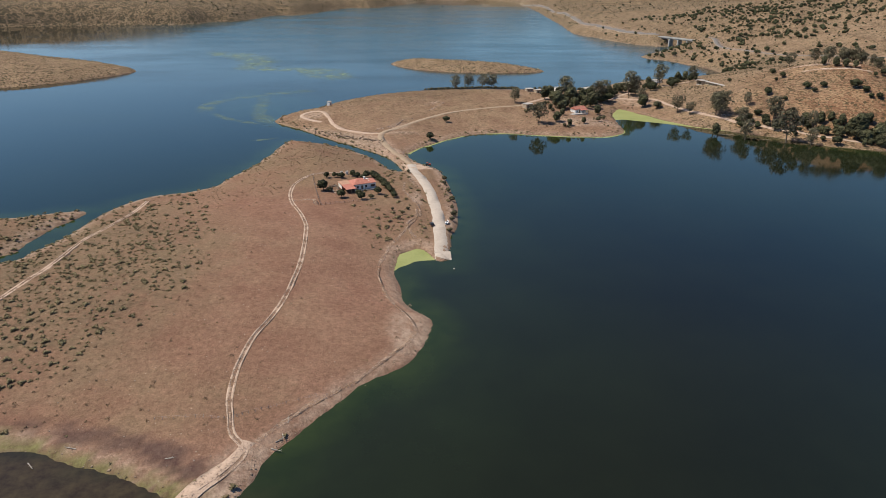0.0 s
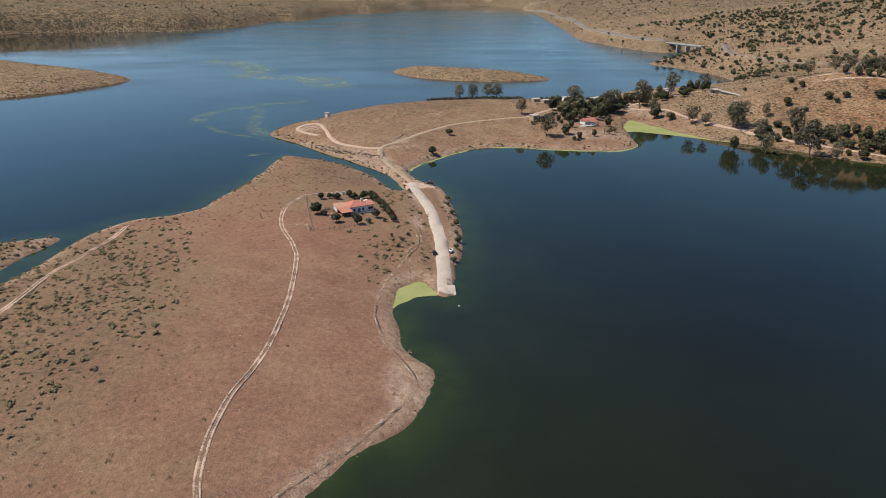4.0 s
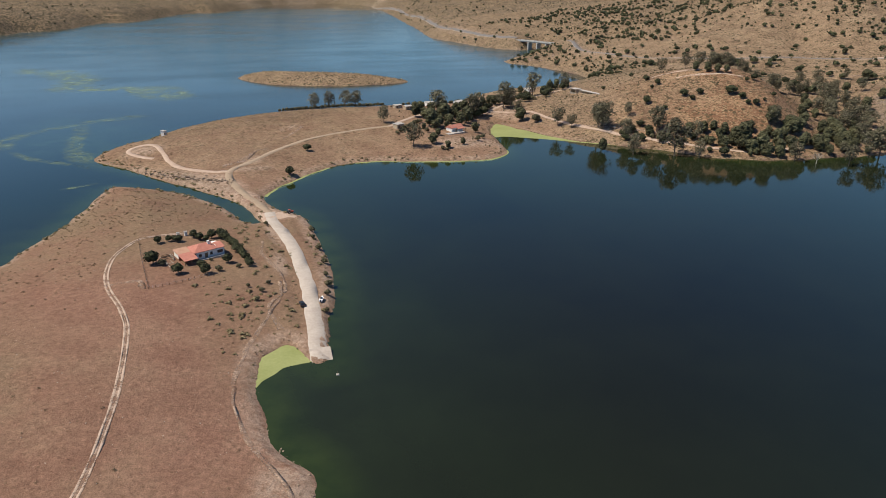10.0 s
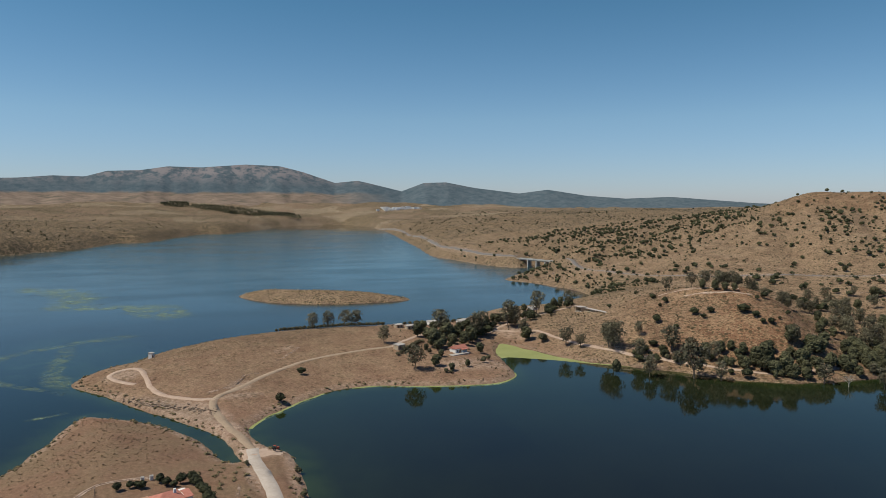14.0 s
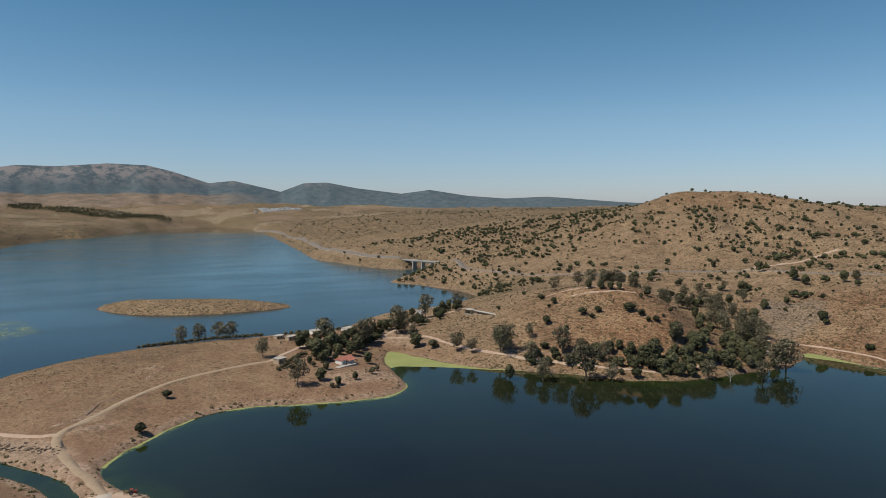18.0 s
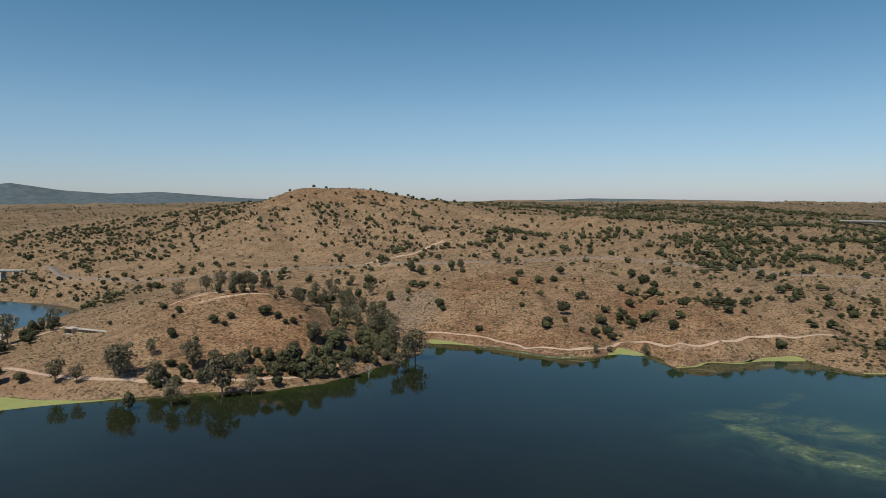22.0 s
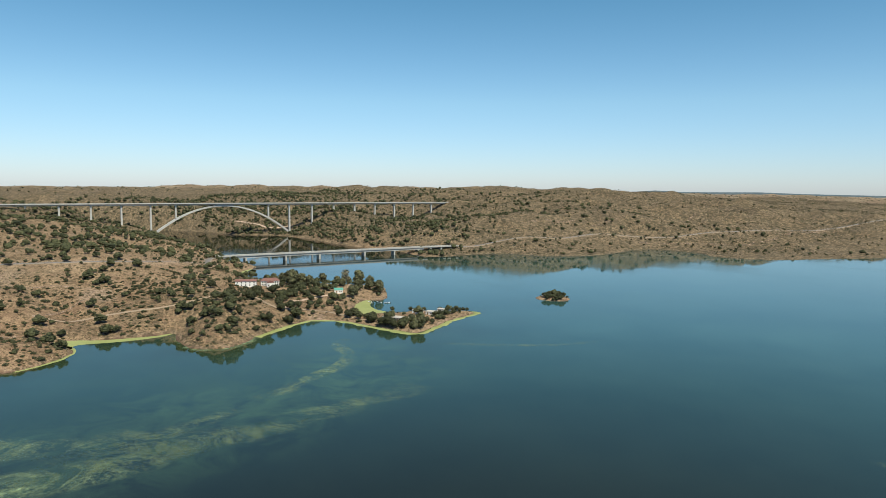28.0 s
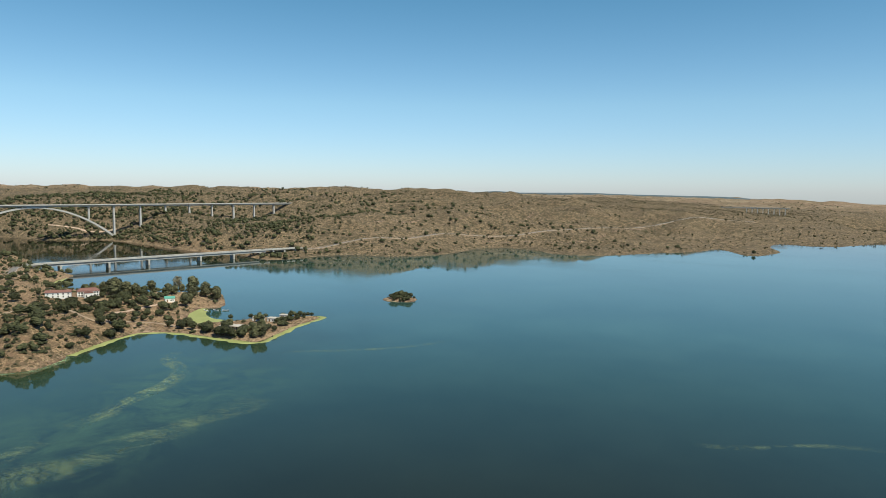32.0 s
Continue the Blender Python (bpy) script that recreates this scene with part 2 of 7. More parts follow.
    clod = noise_of(tree, 0.16, 7, 0.75)
    height = math_of(tree, "ADD", math_of(tree, "MULTIPLY", tuft, 0.7), math_of(tree, "MULTIPLY", fine, 0.25))
    height = math_of(tree, "ADD", height, math_of(tree, "MULTIPLY", math_of(tree, "MULTIPLY", clod, wild), 2.6))
    bump_of(tree, shader, height, 0.8, 1.0)
    return m


def water_material():
    m, tree, shader = material("lake_water", 0.06, 0, 0.5)
    shader.inputs["IOR"].default_value = 1.333
    deep = ramp_of(tree, noise_of(tree, 0.006, 6, 0.65), [(0.35, (0.0072, 0.0084, 0.0044)), (0.65, (0.0116, 0.0140, 0.0070))])
    shoal = ramp_of(tree, noise_of(tree, 0.05, 5, 0.65), [(0.35, (0.016, 0.027, 0.008)), (0.65, (0.032, 0.048, 0.013))])
    # teal water tone, with the sky's reflection painted in as diffuse colour
    teal_sheen = ramp_of(tree, noise_of(tree, 0.01, 6, 0.7, None, (1, 1, 1)), [(0.35, (0.0240, 0.0640, 0.0580)), (0.7, (0.0380, 0.0880, 0.0780))])
    colour = mix_of(tree, attribute_of(tree, "teal_sheen"), deep, teal_sheen)
    drift = noise_of(tree, 0.03, 9, 0.72)
    drift.node.inputs["Distortion"].default_value = 1.5
    colour = mix_of(tree, math_of(tree, "MULTIPLY", attribute_of(tree, "drift"), gain_of(tree, drift, 0.40, 0.66, 0.0, 1.0)), colour, (0.050, 0.095, 0.050))
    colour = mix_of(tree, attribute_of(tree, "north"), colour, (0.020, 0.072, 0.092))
    colour = mix_of(tree, math_of(tree, "MULTIPLY", attribute_of(tree, "shelf"), gain_of(tree, noise_of(tree, 0.018, 6, 0.65), 0.3, 0.66, 0.25, 1.0)), colour, (0.0180, 0.0262, 0.0110))
    colour = mix_of(tree, attribute_of(tree, "shoal"), colour, shoal)
    colour = mix_of(tree, attribute_of(tree, "silt"), colour, ramp_of(tree, noise_of(tree, 0.25, 6, 0.7), [(0.35, (0.030, 0.020, 0.012)), (0.65, (0.062, 0.046, 0.024))]))
    tree.links.new(colour, shader.inputs["Base Color"])
    wave = math_of(tree, "ADD", noise_of(tree, 0.35, 3, 0.5), math_of(tree, "MULTIPLY", noise_of(tree, 1.6, 2, 0.5), 0.4))
    calm = ramp_of(tree, noise_of(tree, 0.0045, 5, 0.6, None, (1, 2.0, 1)), [(0.4, (0.02, 0.02, 0.02)), (0.62, (0.09, 0.09, 0.09))])
    wind = attribute_of(tree, "wind")
    tree.links.new(math_of(tree, "ADD", calm, math_of(tree, "MULTIPLY", wind, 0.12)), shader.inputs["Roughness"])
    swell = math_of(tree, "MULTIPLY", wave, math_of(tree, "ADD", 0.4, math_of(tree, "MULTIPLY", wind, 2.0)))
    bump_of(tree, shader, swell, 0.10, 0.12)
    return m


M_GROUND, M_WATER = ground_material(), water_material()
M_TRACK = two_tone("pale_dusty_track", (0.33, 0.235, 0.175), (0.50, 0.38, 0.295), 0.25, 0.95, bump=0.08)


def worn(name, dark, light, low, high):
    """Bare earth that shows through the grass in broken patches."""
    m = two_tone(name, dark, light, 0.25, 0.95)
    tree = m.node_tree
    patchy = math_of(tree, "ADD", math_of(tree, "MULTIPLY", noise_of(tree, 0.25, 3, 0.6), 0.45), math_of(tree, "MULTIPLY", noise_of(tree, 1.6, 4, 0.7), 0.55))
    tree.links.new(gain_of(tree, patchy, low, high, 0.0, 1.0), tree.nodes["Principled BSDF"].inputs["Alpha"])
    return m


M_RUT = worn("worn_pale_rut", (0.33, 0.235, 0.175), (0.50, 0.38, 0.295), 0.36, 0.50)
M_PATH = worn("faint_trodden_earth", (0.28, 0.188, 0.135), (0.41, 0.30, 0.225), 0.42, 0.60)
M_GRAVEL = two_tone("grey_gravel_road", (0.335, 0.285, 0.240), (0.485, 0.425, 0.365), 0.12, 0.95, bump=0.08)
M_DIRT = two_tone("brown_dirt_road", (0.25, 0.182, 0.125), (0.36, 0.28, 0.20), 0.15, 0.95, bump=0.08)
M_ASPHALT = two_tone("worn_asphalt", (0.145, 0.134, 0.124), (0.20, 0.187, 0.174), 0.1, 0.9)
M_CONCRETE = two_tone("weathered_concrete", (0.33, 0.32, 0.30), (0.48, 0.47, 0.44), 0.06, 0.85, bump=0.03)
M_STEEL = two_tone("dull_galvanised_steel", (0.30, 0.30, 0.30), (0.42, 0.42, 0.42), 0.4, 0.5, 0.6)
M_ALGAE = two_tone("yellow_green_duckweed", (0.205, 0.230, 0.075), (0.300, 0.318, 0.130), 0.06, 0.7, fine=0.9)
# ---- plan: coast lines, in metres, water level at 0 ----
COAST_BAY = [
    (-420, 60), (-262.6, 135.2), (-162.6, 158.2), (-104.6, 156.2), (-86.3, 151.0), (-65.9, 140.8), (-52.7, 133.7), (-41.6, 132.7), (-37.6, 140.8),
    (-34.7, 148.9), (-24.7, 163.0), (-9.8, 181.1), (0.2, 190.2), (7.2, 200.3), (11.1, 208.3), (13.1, 218.5), (12.0, 224.5), (8.0, 229.6),
    (3.9, 239.9), (1.2, 256.1), (1.1, 268.3), (2.0, 284.6), (8.0, 290.7), (14.1, 292.7), (17.7, 282.4), (19.7, 277.8), (23.9, 277.8), (25.7, 291.5),
    (29.6, 309.8), (32.5, 322.0), (35.0, 339.4), (36.3, 369.1), (35.1, 397.8), (34.0, 423.6), (28.8, 435.0), (21.7, 441.5), (14.5, 457.1),
    (13.4, 473.7), (22.0, 490.0), (31.0, 500.2), (45.1, 516.4), (59.7, 529.6)]
COAST_HEADLAND = [
    (78.9, 537.2), (98.4, 537.7), (119.6, 530.1), (141.7, 524.5), (163.7, 521.9), (177.8, 523.7), (190.7, 533.7), (194.8, 545.0), (197.8, 562.4),
    (202.9, 590.2), (208.0, 614.9), (217, 632), (226, 639), (237.9, 610.0), (247.4, 581.3), (261.3, 559.6), (278.3, 542.0), (296.1, 526.4),
    (308.9, 511.0), (321.7, 496.5), (330.5, 483.3), (342.4, 474.0), (361.1, 465.8), (383.6, 460.4), (407.4, 460.3), (427.1, 461.2), (439.7, 456.0),
    (462, 457), (480, 462), (502, 475), (516, 482), (520, 471), (518, 451), (518, 431), (519, 403), (515, 373), (520, 351), (536, 333)]
COAST_EAST = [
    (558, 333), (569, 334), (562, 313), (556, 302), (539, 289), (527.6, 277.7), (538.8, 266.8), (557, 261), (565, 241), (591, 232), (605, 218),
    (611, 206), (596, 198), (584, 179), (578, 165), (592, 144), (606, 133), (623, 129), (642, 138), (656, 142), (648, 112), (642, 82), (642, 57),
    (613, 59), (584, 55), (574, 42), (578, 27), (598, 7), (621, -22), (635, -44), (637, -60), (623, -77), (599, -86), (573, -95), (555, -102),
    (547, -109), (553, -122), (568, -145), (581, -167), (594, -199), (606, -193), (621, -177)]
COAST_VILLA = [
    (628, -145), (637, -113), (645, -102), (670, -107), (696, -129), (710, -142), (701, -158), (723, -175), (755, -192), (780, -199), (798, -183),
    (816, -144), (849, -105), (902, -78), (943, -66), (980, -86), (1017, -119), (1042, -135), (1065, -127), (1095, -111), (1166, -121), (1258, -143),
    (1364, -112), (1440, -116), (1560, -119), (1660, -112), (1819, -20), (2016, 209), (2315, 341), (2350, 291), (2125, 108), (1979, -90), (1875, -208),
    (1760, -262), (1676, -284), (1632, -348), (1575, -383), (1440, -396), (1294, -399), (1170, -431), (1089, -423)]
COAST_SOUTH = [
    (1050, -429), (1032, -464), (1046, -524), (1036, -576), (998, -594), (959, -615), (931, -692), (949, -779), (969, -836), (957, -900),
    (879, -906), (812, -873), (762, -888), (727, -930), (702, -1008), (654, -1134), (654, -1235), (622, -1200), (566, -1134), (541, -1148),
    (541, -1254), (599, -1367), (617, -1495), (554, -1472), (497, -1528), (472, -1627), (365, -1874), (-600, -1800), (-1500, -900), (-1900, 200),
    (-1900, 1150), (-1200, 1480), (-803, 1773)]
COAST_NORTH = [
    (-504, 1843), (-460, 1941), (-389, 2001), (-344, 2286), (-265, 2323), (-186, 2659), (-121, 2868), (-38, 2878), (48, 3096), (101, 3275),
    (193, 3623), (317, 3772), (548, 3876), (628, 3695), (661, 3475), (591, 2755), (519, 2217), (477, 1879), (433, 1597), (447, 1472), (467, 1353),
    (485, 1295), (515, 1270), (553, 1291), (564, 1267), (534, 1230), (503, 1205), (427, 1120), (413, 1086), (431, 1046), (449, 978), (453, 945),
    (452, 919), (442, 886), (413, 855), (349, 825), (287, 814), (260, 790), (236, 768), (214, 750)]
COAST_CANAL = [
    (178, 740), (127, 732), (81, 729), (33, 721), (-6, 708), (-36, 689), (-57, 667), (-66.9, 644.6), (-80.2, 633.3), (-92.4, 612.8), (-95.3, 591.7),
    (-83.8, 575.5), (-67.0, 555.0), (-48.3, 530.4), (-30.6, 504.9), (-17.2, 488.0), (-3.8, 468.8), (4.4, 447.0), (8.6, 432.4), (10.7, 425.1),
    (5.6, 425.3), (0.5, 432.6), (-7.8, 452.4), (-20.2, 474.4), (-35.6, 493.6), (-54.2, 506.5), (-71.8, 516.3), (-78.8, 501.9), (-82.6, 471.8),
    (-90.4, 437.5), (-100.4, 411.8), (-103.4, 397.4), (-116.6, 386.2), (-136.1, 377.2), (-148.2, 357.7), (-153.0, 334.0), (-156.8, 312.3),
    (-162.8, 295.8), (-170.8, 283.5), (-245.8, 253.5), (-365.8, 243.5), (-480, 180)]
ISLANDS = {
    "long": [
    (9, 1011), (18, 981), (45, 942), (83, 917), (122, 905), (155, 905), (193, 909), (214, 922), (203, 945), (184, 976), (147, 1005), (106, 1023),
    (54, 1037), (21, 1028)],
    "west": [
    (-1000, 1150), (-709, 1175), (-549, 1114), (-481, 1075), (-414, 1030), (-358, 982), (-325, 941), (-327, 908), (-356, 854), (-385, 820),
    (-430, 792), (-600, 760), (-1000, 820)],
    "strip": [
    (-480, 350), (-307.7, 358.0), (-198.7, 346.0), (-184.2, 349.9), (-169.8, 354.9), (-160.5, 355.8), (-162.4, 343.4), (-168.4, 326.9),
    (-170.1, 306.2), (-176.1, 293.9), (-256.1, 271.9), (-380, 262), (-480, 300)],
    "far_pool": [
    (560, -2080), (640, -2240), (690, -2420), (560, -2460), (420, -2380), (380, -2200), (440, -2090)],
    "islet": [
    (624, -303), (635, -312), (636, -327), (631, -338), (619, -340), (606, -330), (603, -316), (611, -304)],
}
# spot heights of the land: east, north, height
SPOTS_WEST = [
    (-42.7, 261.8, 7), (-82.8, 200.9, 5), (-23.1, 333.3, 6), (-64.5, 406.4, 7), (-115.1, 345.0, 4), (-62.1, 165.2, 3), (2.0, 363.6, 4),
    (19.5, 322.3, 2.5), (-44.5, 457.9, 7), (-222.8, 210.9, 7), (-350, 160, 9), (-36.0, 657.8, 9), (-3, 670, 12), (52, 676, 14), (101, 682, 14),
    (135, 671, 12), (157.1, 628.2, 8), (46.5, 569.9, 4.5), (97.1, 610.4, 8), (173.0, 591.2, 6), (233, 646, 4), (239, 709, 7), (292, 652, 14),
    (330, 663, 18), (285.6, 564.7, 9), (384, 553, 35), (395, 622, 48), (432, 590, 46)]
SPOTS_KNOLL = [
    (407, 576, 43), (413, 522, 29), (362.3, 492.1, 6), (318.1, 528.4, 8), (299, 749, 9), (381, 772, 14), (460, 516, 8), (496, 562, 12),
    (537, 623, 20), (553, 528, 19), (595, 515, 26), (579, 452, 22), (619, 424, 26), (637, 736, 34), (687, 690, 38), (759, 585, 42), (740, 471, 42),
    (681, 571, 35), (504, 886, 24), (459, 982, 10), (440, 1090, 3), (470, 1120, 5), (472, 1060, 5), (455, 1025, 4), (505, 1150, 9), (563, 832, 34), (607, 918, 44), (705, 874, 58), (850, 857, 85), (988, 960, 115),
    (1078, 1070, 140), (1120, 1018, 139), (1246, 994, 118), (1033, 1119, 141), (1000, 1215, 112)]
SPOTS_NORTH = [
    (1220, 757, 92), (1107, 613, 66), (968, 689, 75), (863, 698, 52), (721, 1142, 62), (618, 1303, 36), (571, 1187, 24),
    (858, 1401, 75), (621, 1572, 40), (663, 2268, 36), (825, 2082, 75), (1440, 2401, 94), (762, 3318, 35), (1163, 1983, 84), (785, 3092, 40),
    (950, 3000, 60), (400, 4120, 55), (0, 4050, 60), (-311, 3700, 62), (-600, 4350, 125), (0, 4480, 128), (500, 4500, 124), (1000, 4400, 116), (-1000, 3300, 92), (-639, 3026, 45), (-423, 2150, 30), (-620, 1850, 32), (-1000, 2500, 60)]
SPOTS_EAST = [
    (615, 402, 24), (661, 472, 36), (584, 364, 14), (621, 343, 9), (702, 363, 29), (622, 298, 22), (639, 250, 24), (631, 219, 18), (638, 172, 12),
    (781, 301, 34), (735, 206, 30), (785, 120, 26), (761, 42, 20), (695, 101, 11), (623, 25, 19), (605, 40, 12), (666, -29, 14), (870, 281, 42),
    (870, 83, 36), (807, 478, 44), (966, 456, 56), (1000, 299, 56), (1217, 230, 70), (1176, 51, 48), (1252, -2, 34), (1119, 602, 76),
    (1491, 617, 78), (1334, 298, 68), (1380, 450, 72), (997, -68, 15), (1050, -76, 12), (1095, -92, 10), (927, -7, 28), (1110, 54, 38), (1315, 105, 55)]
SPOTS_VILLA = [
    (713, 39, 20), (685, -1, 16), (756, -58, 13), (756, -125, 9), (708, -72, 7), (772, -173, 5), (586, -120, 2), (651, -78, 2), (830, -84, 10),
    (1439, 0, 26), (1590, -392, 3.5), (1540, -404, 7), (1648, -415, 6), (1643, 70, 49), (1643, 13, 36), (1643, -43, 29), (1643, -465, 27), (1643, -522, 51), (1643, -579, 50), (1643, -636, 40), (1643, -749, 35), (1643, -806, 49), (1643, -910, 70), (1489, -518, 34), (1404, -619, 42), (1387, -731, 44), (1487, -668, 40), (1175, -534, 34), (1104, -470, 6), (1100, -530, 9), (1093, -588, 12), (1072, -597, 14),
    (1161, -743, 58), (1041, -719, 18), (1036, -842, 18), (1329, -1160, 78), (1035, -1194, 34), (849, -1048, 7), (1656, -2435, 78), (1017, -906, 18)]
SPOTS_FAR = [
    (1035, -1033, 42), (968, -1216, 36), (762, -1244, 14), (751, -1525, 18), (684, -1722, 15), (942, -1615, 50), (1008, -2787, 46), (934, -3316, 44),
    (2384, -4000, 78), (1846, -2419, 82), (1377, -1174, 84), (578, -1679, 10), (1800, -345, 32), (1900, -310, 56), (1720, 170, 72), (1929, -498, 88),
    (2219, 514, 92), (2546, -802, 94), (3367, -7, 96), (3232, 1415, 96), (2324, 1140, 96), (2182, 2191, 98), (5237, -6, 92), (4363, -1904, 88),
    (3000, -3000, 86), (3433, 2190, 92), (2500, 3500, 88), (-1500, 3500, 60), (-1500, 1700, 50), (-2500, 2500, 70), (-471, 964, 11), (112, 977, 9)]


def smooth_line(points, closed, steps=3):
    """A Catmull-Rom curve through the points."""
    p = np.array(points, float)
    n = len(p)
    out = []
    for i in range(n if closed else n - 1):
        at = [(i + k) % n if closed else min(max(i + k, 0), n - 1) for k in (-1, 0, 1, 2)]
        a, b, c, d = p[at]
        for u in np.arange(steps) / steps:
            out.append(0.5 * (2 * b + (c - a) * u + (2 * a - 5 * b + 4 * c - d) * u * u + (3 * b - a - 3 * c + d) * u ** 3))
    if not closed:
        out.append(p[-1])
    return np.array(out)


def hash_noise(ix, iy, seed):
    h = (ix.astype(np.int64) * 374761393 + iy.astype(np.int64) * 668265263 + seed * 974634777) & 0xFFFFFFFF
    h = ((h ^ (h >> 13)) * 1274126177) & 0xFFFFFFFF
    return ((h ^ (h >> 16)) & 0xFFFF) / 65535.0


def value_noise(x, y, size, seed=0):
    """Smooth noise between 0 and 1 with features of that size in metres."""
    u, v = x / size, y / size
    iu, iv = np.floor(u), np.floor(v)
    fu, fv = u - iu, v - iv
    fu, fv = fu * fu * (3 - 2 * fu), fv * fv * (3 - 2 * fv)
    a, b = hash_noise(iu, iv, seed), hash_noise(iu + 1, iv, seed)
    c, d = hash_noise(iu, iv + 1, seed), hash_noise(iu + 1, iv + 1, seed)
    return (a + (b - a) * fu) * (1 - fv) + (c + (d - c) * fu) * fv


LAKE = smooth_line(COAST_BAY + COAST_HEADLAND + COAST_EAST + COAST_VILLA + COAST_SOUTH + COAST_NORTH + COAST_CANAL, True)
LOOPS = [LAKE] + [smooth_line(loop, True) for loop in ISLANDS.values()]
EDGE_A = np.concatenate(LOOPS)
EDGE_B = np.concatenate([np.roll(loop, -1, 0) for loop in LOOPS])
REACH = 130.0


def odd_crossings(x, y):
    """True where a point lies within the lake and on no island."""
    inside = np.zeros(len(x), bool)
    for (ax, ay), (bx, by) in zip(EDGE_A, EDGE_B):
        if ay == by:
            continue
        rows = (ay > y) != (by > y)
        if rows.any():
            inside[rows] ^= x[rows] < (bx - ax) * (y[rows] - ay) / (by - ay) + ax
    return inside


def shore_distance(x, y):
    """Distance to the nearest coast, positive on land and negative in the water, no further than REACH."""
    x, y = np.asarray(x, float).ravel(), np.asarray(y, float).ravel()
    far = np.full(len(x), REACH)
    cell = np.floor(x / REACH).astype(int) * 100000 + np.floor(y / REACH).astype(int)
    order = np.argsort(cell, kind="stable")
    starts = np.flatnonzero(np.r_[True, np.diff(cell[order]) != 0])
    low, high = np.minimum(EDGE_A, EDGE_B) - REACH, np.maximum(EDGE_A, EDGE_B) + REACH
    for lo, hi in zip(starts, np.r_[starts[1:], len(order)]):
        some = order[lo:hi]
        px, py = x[some], y[some]
        near = (low[:, 0] < px.max()) & (high[:, 0] > px.min()) & (low[:, 1] < py.max()) & (high[:, 1] > py.min())
        best = np.full(len(some), REACH ** 2)
        for (ax, ay), (bx, by) in zip(EDGE_A[near], EDGE_B[near]):
            dx, dy = bx - ax, by - ay
            u = np.clip(((px - ax) * dx + (py - ay) * dy) / (dx * dx + dy * dy + 1e-9), 0, 1)
            best = np.minimum(best, (px - ax - u * dx) ** 2 + (py - ay - u * dy) ** 2)
        far[some] = np.sqrt(best)
    return np.where(odd_crossings(x, y), -far, far)


def bank(d):
    """How far the land has risen to its full height at a distance from the coast."""
    return 0.22 + 0.78 * (1 - np.exp(-np.maximum(d, 0) / 38.0))


SPOTS = np.array(SPOTS_WEST + SPOTS_KNOLL + SPOTS_NORTH + SPOTS_EAST + SPOTS_VILLA + SPOTS_FAR, float)
SPOT_SOFT = 30.0
_r = np.hypot(SPOTS[:, None, 0] - SPOTS[None, :, 0], SPOTS[:, None, 1] - SPOTS[None, :, 1])
_mean = 45.0
SPOT_WEIGHT = np.linalg.solve(np.sqrt(_r ** 2 + SPOT_SOFT ** 2) + 2.0 * np.eye(len(SPOTS)) * 0, SPOTS[:, 2] / bank(shore_distance(SPOTS[:, 0], SPOTS[:, 1])) - _mean)


# dry gullies that the rain has cut: their line, depth and breadth
RAVINES = [
    ([(565, 315), (598, 339), (653, 345), (703, 350), (752, 368), (793, 405)], 9.0, 15.0),
    ([(646, 94), (676, 121), (722, 128), (769, 143), (808, 173), (841, 239)], 8.0, 17.0),
    ([(540, 390), (575, 385), (606, 402), (650, 425), (690, 440)], 4.0, 9.0),
    ([(603, 215), (627, 208), (660, 233), (699, 255), (760, 290)], 6.0, 12.0),
    ([(519, 500), (560, 528), (610, 560), (661, 585), (700, 600)], 7.0, 13.0),
    ([(640, 470), (600, 470), (560, 455), (525, 450)], 3.5, 9.0),
    ([(590, 170), (630, 165), (680, 170), (730, 185)], 5.0, 11.0),
    ([(840, 800), (900, 870), (960, 930), (1010, 985)], 10.0, 22.0),
    ([(960, 740), (1010, 830), (1050, 920), (1080, 990)], 9.0, 22.0),
    ([(700, 800), (770, 890), (840, 980), (920, 1060)], 9.0, 24.0),
    ([(1120, 680), (1140, 800), (1160, 900), (1150, 980)], 8.0, 22.0),
    ([(590, 1120), (680, 1160), (780, 1210), (880, 1260)], 9.0, 24.0)]


